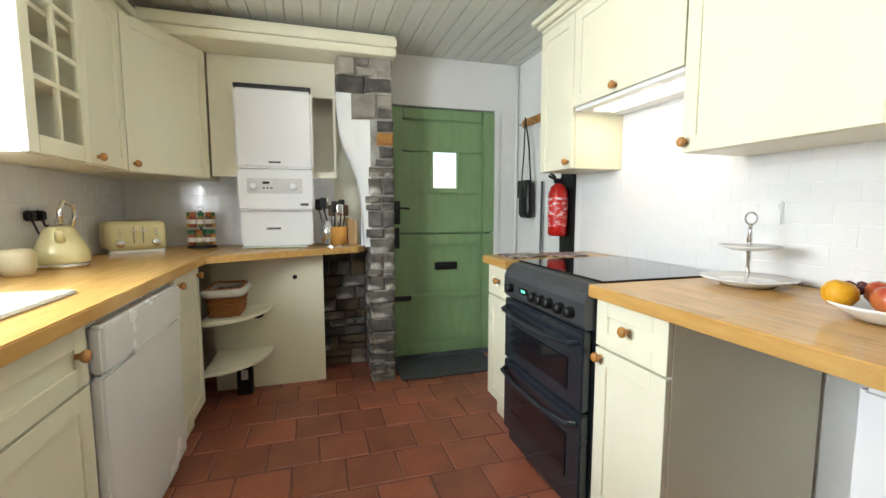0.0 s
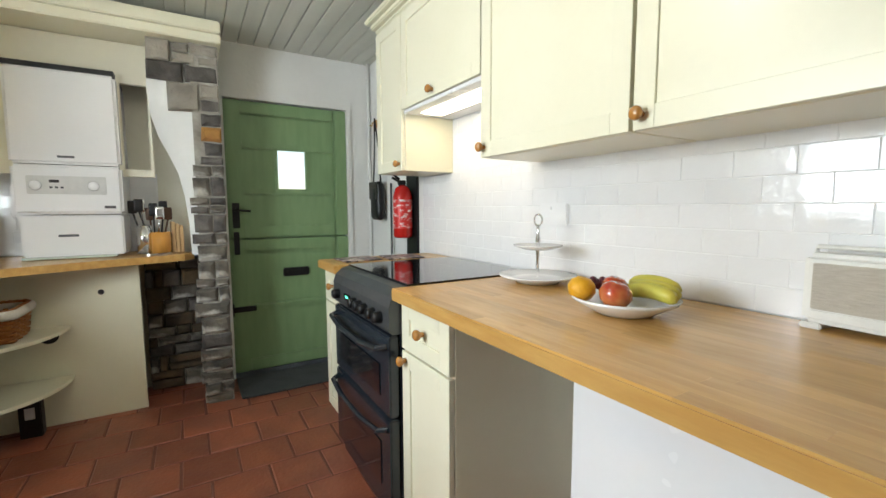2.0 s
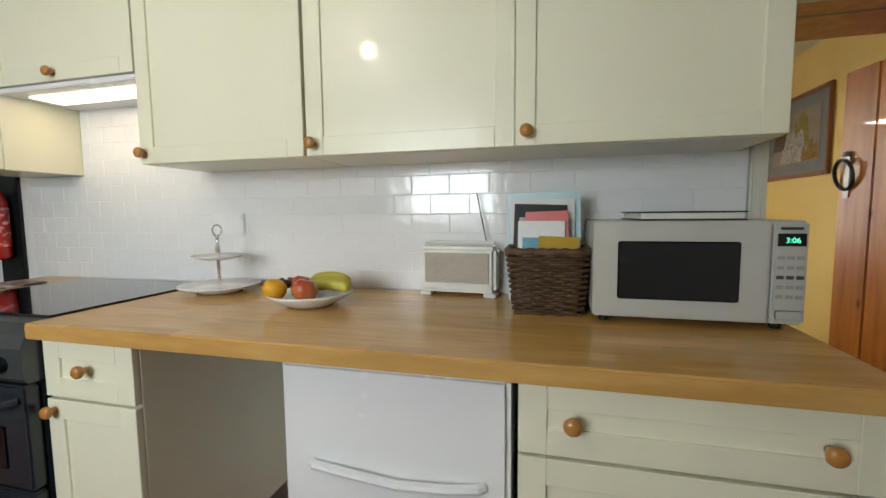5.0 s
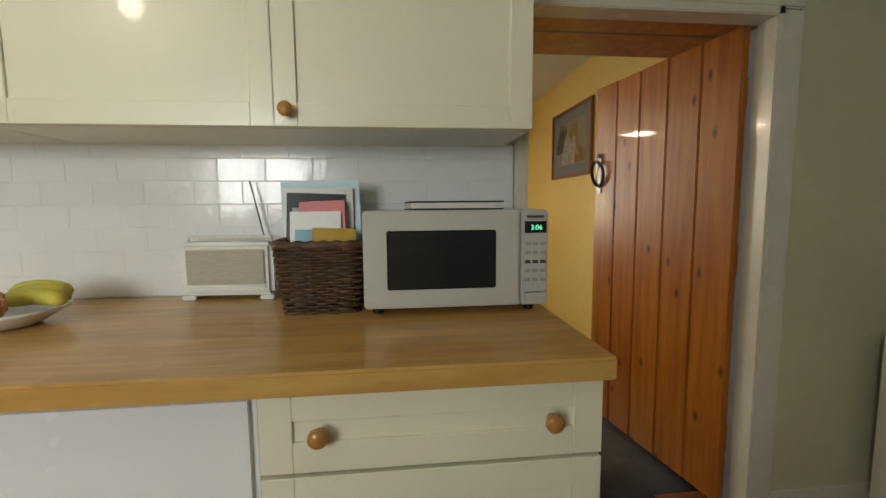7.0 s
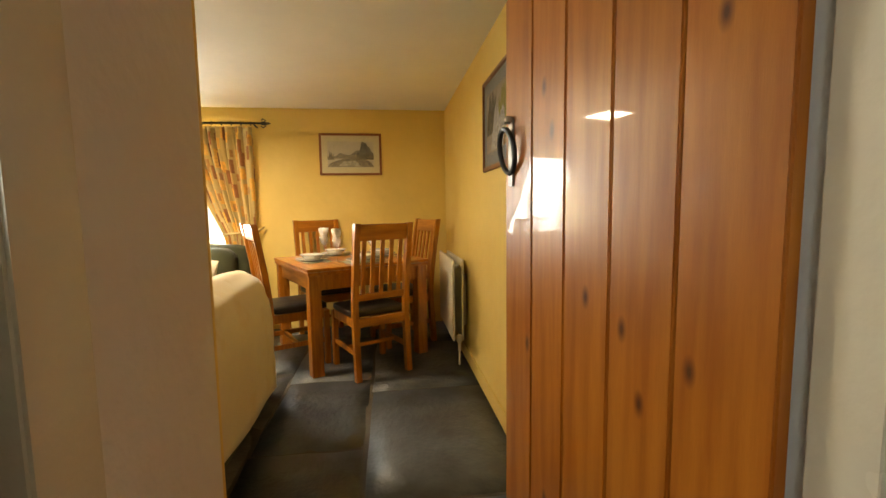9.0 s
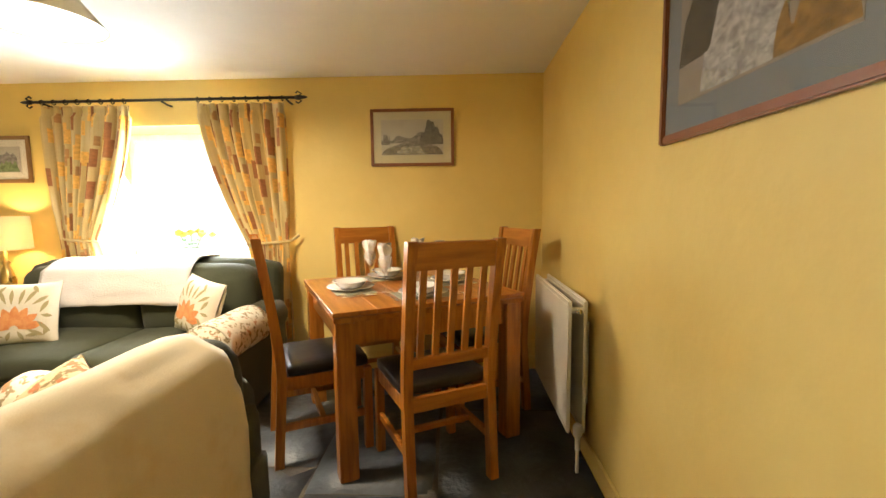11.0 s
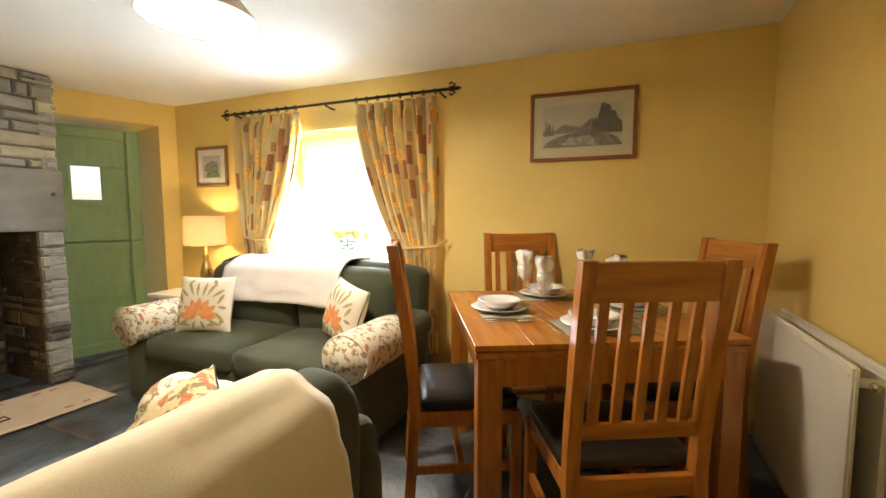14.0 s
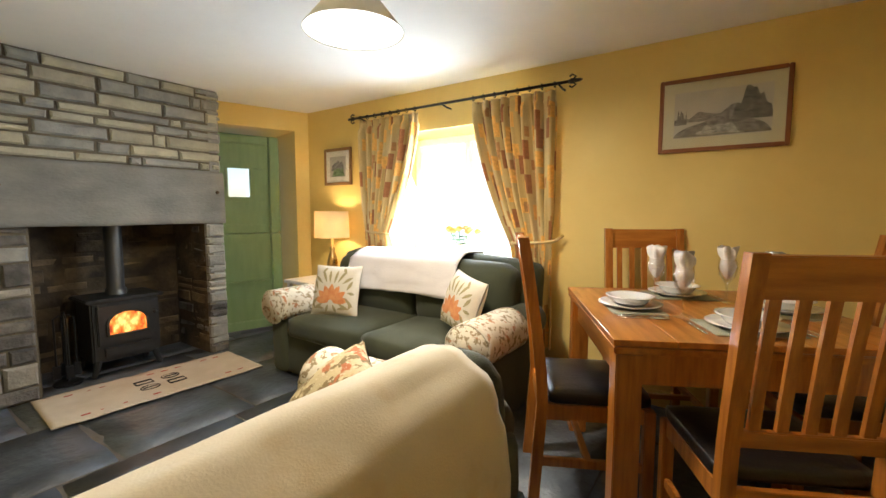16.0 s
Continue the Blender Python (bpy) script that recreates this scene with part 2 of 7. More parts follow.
def lathe(bm, profile, cx=0, cy=0, n=28):
    """A turned shape round the upright axis at (cx, cy); profile: radius, height."""
    rings = []
    for r, z in profile:
        rings.append([bm.verts.new((cx + max(r, 1e-4) * math.cos(2 * math.pi * i / n), cy + max(r, 1e-4) * math.sin(2 * math.pi * i / n), z)) for i in range(n)])
    for a, b in zip(rings, rings[1:]):
        for i in range(n):
            bm.faces.new((a[i], a[(i + 1) % n], b[(i + 1) % n], b[i]))
    return bm


def turned(profile, cx=0, cy=0, n=28):
    return lathe(bmesh.new(), profile, cx, cy, n)


def tube(bm, pts, r, n=8):
    pts = [Vector(p) for p in pts]
    rings = []
    for i, p in enumerate(pts):
        d = (pts[min(i + 1, len(pts) - 1)] - pts[max(i - 1, 0)]).normalized()
        a = d.orthogonal().normalized() if not rings else (prev - d * prev.dot(d)).normalized()
        prev = a
        b = d.cross(a)
        rr = r[i] if isinstance(r, (list, tuple)) else r
        rings.append([bm.verts.new(p + rr * (a * math.cos(2 * math.pi * k / n) + b * math.sin(2 * math.pi * k / n))) for k in range(n)])
    for a, b in zip(rings, rings[1:]):
        for k in range(n):
            bm.faces.new((a[k], a[(k + 1) % n], b[(k + 1) % n], b[k]))
    bm.faces.new(rings[0])
    bm.faces.new(rings[-1])
    return bm


def soft(cx, cy, cz, sx, sy, sz, r=0.05, puff=(0, 0, 0), cuts=9, rough=0.0, seed=0):
    """A cushion-like box with round edges and swollen faces."""
    bm = bmesh.new()
    bmesh.ops.create_cube(bm, size=2)
    bmesh.ops.subdivide_edges(bm, edges=bm.edges[:], cuts=cuts, use_grid_fill=True)
    s = Vector((sx / 2, sy / 2, sz / 2))
    r = min(r, *s)
    for v in bm.verts:
        p = v.co.copy()
        q = Vector(p[i] * s[i] for i in range(3))
        core = Vector(max(-(s[i] - r), min(s[i] - r, q[i])) for i in range(3))
        d = q - core
        if d.length > 1e-6:
            q = core + d.normalized() * r
        for i in range(3):
            o = [k for k in range(3) if k != i]
            q[i] += puff[i] * math.copysign(1, p[i]) * (abs(p[i]) ** 3) * (1 - p[o[0]] ** 2) * (1 - p[o[1]] ** 2)
        if rough:
            q += rough * noise.noise_vector(q * 5 + Vector((seed, 0, 0)))
        v.co = q + Vector((cx, cy, cz))
    return bm


def wall_with_hole(bm, axis, at0, at1, u0, u1, z0, z1, holes):
    """A wall between two planes of one axis, with rectangular holes (u0, u1, z0, z1) side by side along u."""
    def piece(a, b, c, d):
        if b - a > 1e-4 and d - c > 1e-4:
            bx(bm, at0, at1, a, b, c, d) if axis == "x" else bx(bm, a, b, at0, at1, c, d)
    u = u0
    for a, b, c, d in sorted(holes):
        piece(u, a, z0, z1)
        piece(a, b, z0, c)
        piece(a, b, d, z1)
        u = b
    piece(u, u1, z0, z1)
    return bm


# ---- structure: kitchen ----
KZ, LZ = 2.26, 2.15
bm = wall_with_hole(bmesh.new(), "x", 2.86, 3.25, -3.0, 3.9, 0, 2.6, [(-1.545, -0.672, 0, 1.81)])
setting("wall_between", bm, M_WHITEWALL, "thick white painted wall between kitchen and sitting room")
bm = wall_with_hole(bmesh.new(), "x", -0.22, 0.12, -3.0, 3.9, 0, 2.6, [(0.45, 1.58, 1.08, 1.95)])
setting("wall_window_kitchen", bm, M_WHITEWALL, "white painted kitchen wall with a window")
setting("wall_boiler", box(0.12, 1.64, 3.28, 3.6, 0, 2.6), M_CREAMWALL, "cream painted wall behind the boiler")
bm = wall_with_hole(bmesh.new(), "y", 3.135, 3.5, 1.81, 2.86, 0, 2.6, [(1.83, 2.665, 0, 1.915)])
setting("wall_door_kitchen", bm, M_WHITEWALL, "white painted wall round the stable door")
setting("wall_end_kitchen", box(0.12, 2.86, -2.3, -2.1, 0, 2.6), M_WHITEWALL, "white painted kitchen end wall")
setting("floor_kitchen", box(-0.2, 3.05, -2.3, 3.6, -0.1, -0.004), M_QGROUT, "dark grout bed under the quarry tiles")
bm = bmesh.new()
x = 0.12
while x < 2.86:
    bx(bm, x, min(x + 0.092, 2.86), -2.1, 3.28, KZ, KZ + 0.02, 0.004, 1)
    x += 0.096
bx(bm, 0.1, 2.88, -2.2, 3.5, KZ + 0.014, KZ + 0.08)
setting("ceiling_kitchen", bm, M_BOARD, "grey-white tongue and groove board ceiling")
# boxed moulding under the ceiling, from the cabinets to the stone pier
bm = bmesh.new()
for d, a, b in ((0.0, 2.10, 2.15), (-0.02, 2.15, 2.20), (0.02, 2.20, 2.23)):
    bx(bm, 0.42, 1.82, 2.73 + d, 3.28, a + 0.001, b, 0.006, 2)
for d, a, b in ((0.0, 2.10, 2.15), (0.02, 2.15, 2.20), (-0.02, 2.20, 2.23)):
    bx(bm, 0.12, 0.42 + d, 1.6, 3.279, a, b - 0.001, 0.006, 2)
setting("trim_boxing", bm, M_CREAM, "cream painted boxed moulding under the ceiling")
# doorway lining towards the sitting room
bm = bmesh.new()
bx(bm, 2.83, 2.92, -0.69, -0.672, 0, 1.81, 0.004)
bx(bm, 2.83, 2.92, -1.545, -1.518, 0, 1.81, 0.004)
bx(bm, 2.83, 2.92, -1.545, -0.672, 1.78, 1.81, 0.004)
for a, b in ((-0.685, -0.648), (-1.618, -1.54)):
    bx(bm, 2.835, 2.859, a, b, 0, 1.802, 0.006)
bx(bm, 2.834, 2.8585, -1.618, -0.648, 1.805, 1.90, 0.006)
setting("trim_doorway", bm, M_WHITEWOOD, "cream gloss door lining and architrave")
setting("trim_lintel", box(2.925, 3.26, -1.545, -0.672, 1.785, 1.812), M_PINE, "orange pine lintel board over the doorway")
# Sheet added over the white wall, toned olive for the dim end.
setting("wall_lining_kitchen", box(2.850, 2.8575, -2.1, -1.62, 0.12, KZ), mat("dim_olive_cream", (0.60, 0.57, 0.40), rough=0.45, scale=2, bump=0.15, fine=25, wear=0.06), "thin olive-cream sheet added over the white wall beside the doorway")
setting("baseboard_kitchen", box(2.835, 2.859, -2.1, -1.62, 0, 0.12, 0.004), M_WHITEWOOD, "cream painted skirting board")

# ---- structure: sitting room ----
bm = wall_with_hole(bmesh.new(), "x", 6.80, 7.25, -2.0, 3.6, 0, 2.5, [(0.42, 1.74, 0.80, 1.83)])
setting("wall_window_living", bm, M_YELLOW, "warm yellow painted wall with a deep window")
setting("wall_right_living", box(3.25, 6.80, -1.9, -1.58, 0, 2.5), M_YELLOW, "warm yellow painted wall")
setting("wall_back_living", box(3.2505, 3.26, -1.58, -1.545, 0, 2.5), M_YELLOW, "yellow wall strip beside the doorway")
bm = box(3.2505, 3.262, -0.672, 3.6, 0, 2.5)
bx(bm, 3.2505, 3.262, -1.545, -0.672, 1.815, 2.5)
setting("wall_side_living", bm, M_YELLOW, "yellow painted side of the dividing wall")
setting("wall_far_living", box(3.25, 4.2, 3.0, 3.3, 0, 2.5), M_YELLOW, "yellow painted alcove wall beside the chimney")
setting("ceiling_living", box(2.9, 7.2, -1.9, 4.3, LZ, LZ + 0.15), M_CEIL, "white uneven plaster ceiling")
setting("floor_living", box(3.05, 7.3, -2.0, 4.3, -0.1, -0.006), M_SGROUT, "mortar bed under the slate flags")
bm = box(3.27, 6.8, -1.579, -1.565, 0, 0.10, 0.004)
bx(bm, 6.785, 6.799, -1.56, 2.8, 0, 0.10, 0.004)
setting("baseboard_living", bm, M_YELLOW, "yellow painted skirting board")
# slanting wall with the second green door
wd = thing("wall_door_living", "yellow painted slanting wall round a deep door recess", "wall", 6.80, 2.82, 0, 162, kind="structure")
bm = wall_with_hole(bmesh.new(), "y", -0.5, 0, -0.3, 1.10, 0, 2.5, [(0.27, 1.10, 0, 1.93)])
for v in bm.verts:
    if abs(v.co.x - 0.27) < 1e-3 and v.co.y > -0.1:
        v.co.x = 0.135
    if abs(v.co.z - 1.93) < 1e-3 and v.co.y > -0.1:
        v.co.z = 1.96
part("wall_body", bm, M_YELLOW, wd)
# Pale ground colour carries the washed-out daylight beyond the panes.
setting("ground", box(-60, 70, -60, 60, -0.5, -0.3), mat("daylight_paled_ground", (0.62, 0.61, 0.57), (0.52, 0.52, 0.47), rough=0.9, scale=0.5, wear=0.2), "ground outside the windows, paled like washed-out daylight")

# Slab added outside; its glow stands for the washed-out daylight.
setting("backdrop", box(14.0, 14.1, -12, 16, -0.3, 9), mat("glowing_daylight", (0.92, 0.97, 1.0), rough=0.9, scale=0.3, bump=0, wear=0.05, emit=1.1), "glowing slab standing for washed-out daylight beyond the window")


# ---- windows ----
def window(name, label, x, y0, y1, z0, z1, bars, flip):
    w = thing(name, label, "window", x, (y0 + y1) / 2, z0, kind="structure")
    a, b, h = -(y1 - y0) / 2, (y1 - y0) / 2, z1 - z0
    bm = bmesh.new()
    for u0, u1, v0, v1 in ((a, a + 0.055, 0, h), (b - 0.055, b, 0, h), (a + 0.05, b - 0.05, 0, 0.06), (a + 0.05, b - 0.05, h - 0.06, h)):
        bx(bm, -0.03, 0.03, u0, u1, v0, v1, 0.005)
    part("window_frame", bm, M_WHITE, w)
    n = len(bars)
    for u in bars:
        part("glazing_bar", box(-0.025, 0.025, u - 0.03, u + 0.03, 0.055, h - 0.055, 0.005), M_WHITE, w)
    edges = [a + 0.05] + list(bars) + [b - 0.05]
    for p, q in zip(edges, edges[1:]):
        pane = part("pane", box(-0.003, 0.003, p + 0.025, q - 0.025, 0.05, h - 0.05), M_GLASS, w)
        pane.visible_shadow = False
    return w


w = window("window_2", "white framed casement window in a deep reveal", 7.19, 0.42, 1.74, 0.80, 1.83, (0.10,), 1)
part("window_sill", box(-0.385, -0.03, -0.658, 0.658, -0.03, 0.012, 0.006), M_WHITEWOOD, w)
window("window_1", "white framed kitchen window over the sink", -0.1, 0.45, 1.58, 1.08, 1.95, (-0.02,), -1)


# ---- stable doors ----
def stable_door(x, y, rz, pane_x, handed, flip=1, w=0.82, h=1.865):
    """A two-leaf ledged door; local x runs along it and the seen face looks to -y."""
    d = thing("stable_door", "closed sage green painted two-part stable door with a small square window", "door", x, y, 0.035, rz, kind="")
    split = 0.935
    # Unseen strip added behind the joint to keep daylight from leaking through.
    part("meeting_strip", box(0.0, w, 0.046, 0.062, split - 0.03, split + 0.03, 0.002), M_GREEN, d)
    part("threshold", box(-0.02, w + 0.02, -0.02, 0.12, -0.034, -0.002, 0.003), M_SLATE, d, "dark slate threshold")
    for z0, z1, rails in ((0, split - 0.004, (0.0, 0.43, split - 0.09)), (split + 0.004, h, (split + 0.004, 1.235, 1.545, h - 0.09))):
        leaf = box(0, w, 0.012, 0.045, z0, z1, 0.002) if z0 == 0 else bmesh.new()
        if z0 > 0:
            a, b, c, e = pane_x - 0.1, pane_x + 0.1, 1.275, 1.575
            wall_with_hole(leaf, "y", 0.012, 0.045, 0, w, z0, z1, [(a, b, c, e)])
        lf = part("lower_leaf" if z0 == 0 else "upper_leaf", leaf, M_GREEN, d)
        for i, zr in enumerate(rails):
            hh = 0.085 if i in (0, len(rails) - 1) else 0.045
            part("rail", box(0.096, w - 0.096, -0.014, 0.013, zr + 0.002, zr + hh, 0.008), M_GREEN, lf)
        for a in (0.0, w - 0.09):
            part("stile", box(a, a + 0.097, -0.015, 0.014, z0 + 0.001, z1 - 0.001, 0.008), M_GREEN, lf)
        if z0 > 0:
            bm = bmesh.new()
            for p, q, r, s in ((pane_x - 0.115, pane_x - 0.095, 1.26, 1.59), (pane_x + 0.095, pane_x + 0.115, 1.26, 1.59), (pane_x - 0.096, pane_x + 0.096, 1.26, 1.28), (pane_x - 0.096, pane_x + 0.096, 1.57, 1.59)):
                bx(bm, p, q, -0.003, 0.03, r, s, 0.003)
            part("pane_frame", bm, M_GREEN, lf)
            gl = part("pane", box(pane_x - 0.098, pane_x + 0.098, 0.026, 0.03, 1.277, 1.573), M_GLASS, lf)
            gl.visible_shadow = False
    return d


k = stable_door(1.84, 3.15, 0, 0.425, 1)
bm = box(0.025, 0.07, -0.024, -0.014, 1.01, 1.18, 0.003)
tube(bm, [(0.045, -0.01, 1.13), (0.045, -0.045, 1.13), (0.07, -0.05, 1.13), (0.135, -0.05, 1.125)], 0.008)
part("lever_handle", bm, M_BLACK, k, "black iron lever handle")
bm = box(0.027, 0.062, -0.03, -0.014, 0.83, 0.985, 0.003)
bx(bm, 0.035, 0.05, -0.042, -0.03, 0.88, 0.93, 0.003)
part("bolt", bm, M_BLACK, k, "black iron bolt")
bm = box(0.34, 0.52, -0.012, 0.012, 0.655, 0.715, 0.006)
bx(bm, 0.36, 0.50, -0.018, -0.011, 0.67, 0.70, 0.003)
part("letter_plate", bm, M_BLACK, k, "black iron letter plate")
bm = box(-0.02, 0.15, -0.026, -0.013, 0.43, 0.468, 0.004)
tube(bm, [(0.0, -0.012, 0.405), (0.0, -0.012, 0.49)], 0.011)
part("hinge", bm, M_BLACK, k, "black strap hinge")
bm = box(1.80, 1.838, 3.12, 3.20, 0, 1.93, 0.004)
bx(bm, 2.662, 2.70, 3.12, 3.20, 0, 1.93, 0.004)
bx(bm, 1.80, 2.70, 3.118, 3.20, 1.905, 1.945, 0.004)
setting("trim_door_kitchen", bm, M_WHITEWALL, "white painted door frame")
r = math.radians(162)
gd = stable_door(6.80 + 1.09 * math.cos(r) + 0.12 * math.sin(r), 2.82 + 1.09 * math.sin(r) - 0.12 * math.cos(r), -18, 0.46, -1)


# ---- plank door ----
pd = thing("plank_door", "open orange knotty pine plank door with a black ring latch", "door", 2.93, -1.512, 0.012, 8.4)
edges = (0, 0.175, 0.345, 0.515, 0.68, 0.855)
for a, b in zip(edges, edges[1:]):
    part("plank", box(a + 0.002, b - 0.002, 0.0, 0.028, 0, 1.775 + 0.006 * random.random(), 0.004), M_PINE, pd)
for z in (0.2, 0.9, 1.5):
    part("ledge", box(0.02, 0.84, -0.026, -0.001, z, z + 0.11, 0.004), M_PINE, pd)
bm = box(0.79, 0.825, 0.028, 0.034, 1.22, 1.42, 0.003)
lathe(bm, [(0.0, 1.405), (0.014, 1.41), (0.014, 1.425), (0.0, 1.43)], 0.808, 0.04, 12)
latch = part("latch_plate", bm, mat("pewter_plate", (0.35, 0.33, 0.30), rough=0.45, metal=0.8), pd, "grey pewter latch plate")
part("ring_pull", tube(bmesh.new(), [(0.808 + 0.05 * math.sin(t / 16 * 2 * math.pi) * 1.0, 0.045 + 0.01 * math.cos(t / 16 * 6.283), 1.325 + 0.065 * math.cos(t / 16 * 2 * math.pi)) for t in range(17)], 0.008), M_BLACK, latch, "black iron ring")


# ---- fitted kitchen ----
def shaker(bm, x0, x1, z0, z1, y=0.0, rim=0.055, t=0.019):
    """A door or drawer front with a sunk middle; its face looks to -y."""
    for a, b, c, d in ((x0, x0 + rim, z0, z1), (x1 - rim, x1, z0, z1), (x0 + rim, x1 - rim, z0, z0 + rim), (x0 + rim, x1 - rim, z1 - rim, z1)):
        bx(bm, a, b, y, y + t, c, d, 0.0015, 1)
    bx(bm, x0 + rim - 0.002, x1 - rim + 0.002, y + 0.007, y + t - 0.002, z0 + rim - 0.002, z1 - rim + 0.002)
    return bm


def knob(parent, x, z, y=0.0):
    prof = [(0.0, 0.034), (0.011, 0.033), (0.0165, 0.028), (0.0175, 0.022), (0.014, 0.015), (0.009, 0.011), (0.008, 0.0), (0.0, 0.0)]
    part("knob", turned(prof, n=18), M_KNOB, parent, "turned pine knob", True, pose(x, y, z, 90))


def unit(name, label, x, y, rz, w, z0, z1, depth, fronts, plinth=0.0, group="", material=None):
    """A cabinet: x runs along its front and its face looks to local -y. fronts: kind, x0, x1, z0, z1, knobs."""
    material = material or M_CREAM
    c = thing(name, label, "cabinet", x, y, 0, rz, group)
    part("body", box(0.001, w - 0.001, 0.021, depth, z0 + plinth, z1, 0.002, 1), material, c)
    if plinth:
        part("plinth", box(0, w, 0.06, 0.075, 0, plinth - 0.003), material, c)
    for kind, a, b, lo, hi, knobs in fronts:
        x0, x1, rim = a + 0.0015, b - 0.0015, 0.055
        f = part("drawer_front" if hi - lo < 0.3 else "door", box(x0 + rim - 0.002, x1 - rim + 0.002, 0.007, 0.017, lo + rim, hi - rim), material, c)
        for p, q in ((x0, x0 + rim), (x1 - rim, x1)):
            part("stile", box(p, q, 0, 0.019, lo + 0.0015, hi - 0.0015, 0.0015, 1), material, f)
        for p, q in ((lo + 0.0015, lo + rim + 0.001), (hi - rim - 0.001, hi - 0.0015)):
            part("rail", box(x0 + rim + 0.0002, x1 - rim - 0.0002, 0, 0.0188, p, q, 0.0015, 1), material, f)
        for kx, kz in knobs:
            knob(f, kx, kz)
    return c


G = "cream fitted kitchen cabinets"
FX = 2.22
unit("drawer_unit", "cream shaker drawer unit with pine knobs under the worktop", FX, -0.035, -90, 0.61, 0, 0.865, 0.62,
     [("shaker", 0, 0.61, 0.715, 0.865, ((0.103, 0.79), (0.51, 0.79))), ("shaker", 0, 0.61, 0.42, 0.71, ((0.103, 0.565), (0.51, 0.565))), ("shaker", 0, 0.61, 0.13, 0.415, ((0.103, 0.27), (0.51, 0.27)))], 0.12, G)
unit("base_cabinet", "narrow cream cabinet with one drawer and a door", FX, 1.235, -90, 0.31, 0, 0.865, 0.62,
     [("shaker", 0, 0.31, 0.70, 0.865, ((0.155, 0.787),)), ("shaker", 0, 0.31, 0.13, 0.695, ((0.03, 0.665),))], 0.12, G)
unit("base_cabinet", "narrow cream cabinet beside the cooker", FX, 2.18, -90, 0.285, 0, 0.865, 0.62,
     [("shaker", 0, 0.285, 0.70, 0.865, ((0.14, 0.787),)), ("shaker", 0, 0.285, 0.13, 0.695, ((0.255, 0.665),))], 0.12, G)
WX = 2.55
for y0, kx in ((1.242, 0.021), (0.616, 0.025), (0.006, 0.035)):
    unit("wall_cabinet", "cream shaker wall cabinet with a pine knob", WX, y0, -90, 0.618, 1.357, 2.125, 0.305, [("shaker", 0, 0.618, 1.357, 2.12, ((kx, 1.394),))], 0, G)
unit("hood_cabinet", "short cream cabinet with the cooker hood under it", WX, 1.915, -90, 0.668, 1.66, 2.125, 0.305, [("shaker", 0, 0.668, 1.66, 2.12, ((0.315, 1.688),))], 0, G)
unit("wall_cabinet", "narrow cream wall cabinet beside the hood", WX, 2.235, -90, 0.318, 1.365, 2.125, 0.305, [("shaker", 0, 0.318, 1.365, 2.12, ((0.29, 1.40),))], 0, G)
bm = bmesh.new()
for d, a, b in ((0.0, 2.126, 2.15), (-0.02, 2.15, 2.18), (-0.045, 2.18, 2.21)):
    bx(bm, WX + d, 2.858, -0.615 + d, 2.24 - d, a, b - 0.001, 0.006)
setting("trim_cornice", bm, M_CREAM, "cream moulded cornice over the wall cabinets")
# cooker hood light
hood = thing("cooker_hood", "built-in cooker hood with a lit strip", "cooker hood", 2.56, 1.58, 1.63)
part("hood_body", box(0.0, 0.285, -0.33, 0.33, 0.012, 0.029, 0.003), M_WHITE, hood)
part("diffuser", box(0.06, 0.18, -0.26, 0.26, 0.007, 0.0118, 0.001), mat("lit_diffuser", (1.0, 0.93, 0.78), rough=0.5, emit=2.2, bump=0), hood, "glowing strip diffuser")
# worktops
M = M_WORK
bm = box(2.185, 2.845, -0.65, 1.238, 0.868, 0.9065, 0.003)
wt = tagged(part("worktop", bm, M, None, "long beech block worktop along the tiled wall"), category="worktop")
rng = random.Random(12)
for i in range(16):
    y, x = -0.648, 2.1875 + 0.041 * i
    while y < 1.235:
        ln = rng.uniform(0.28, 0.6)
        e = 1.236 if y + ln > 1.12 else y + ln
        part("stave", box(-0.0204, 0.0204, -(e - y) / 2 + 0.0002, (e - y) / 2 - 0.0002, -0.004, 0.0), M, wt, "", False, pose(x + 0.0205, (y + e) / 2, 0.9095))
        y = e
tagged(part("worktop", box(2.185, 2.845, 1.893, 2.188, 0.868, 0.909, 0.004), M, None, "short beech worktop beside the cooker"), category="worktop")
bm = box(0.13, 0.74, 0.95, 3.27, 0.868, 0.909, 0.004)
tagged(part("worktop", bm, M, None, "beech block worktop along the sink wall"), category="worktop")
bm = bmesh.new()
pts = [(0.742, 2.52), (0.95, 2.63), (1.2, 2.75), (1.45, 2.85), (1.58, 2.90), (1.63, 2.97), (1.62, 3.04), (1.42, 3.06), (1.42, 3.27), (0.742, 3.27)]
lo = [bm.verts.new((a, b, 0.869)) for a, b in pts]
hi = [bm.verts.new((a, b, 0.908)) for a, b in pts]
bm.faces.new(lo), bm.faces.new(hi)
for i in range(len(pts)):
    j = (i + 1) % len(pts)
    bm.faces.new((lo[i], lo[j], hi[j], hi[i]))
tagged(part("worktop", bm, M, None, "beech worktop with a curved end under the boiler"), category="worktop")
# sink wall units
unit("base_cabinet", "cream base cabinet with a drawer under the sink", 0.715, 0.66, 90, 0.69, 0, 0.865, 0.58,
     [("shaker", 0, 0.69, 0.70, 0.865, ((0.63, 0.79),)), ("shaker", 0, 0.69, 0.13, 0.695, ())], 0.12, G)
unit("base_cabinet", "cream base cabinet at the end of the run", 0.715, 2.1, 90, 0.40, 0, 0.865, 0.58,
     [("shaker", 0, 0.40, 0.13, 0.865, ((0.04, 0.82), (0.36, 0.82)))], 0.12, G)
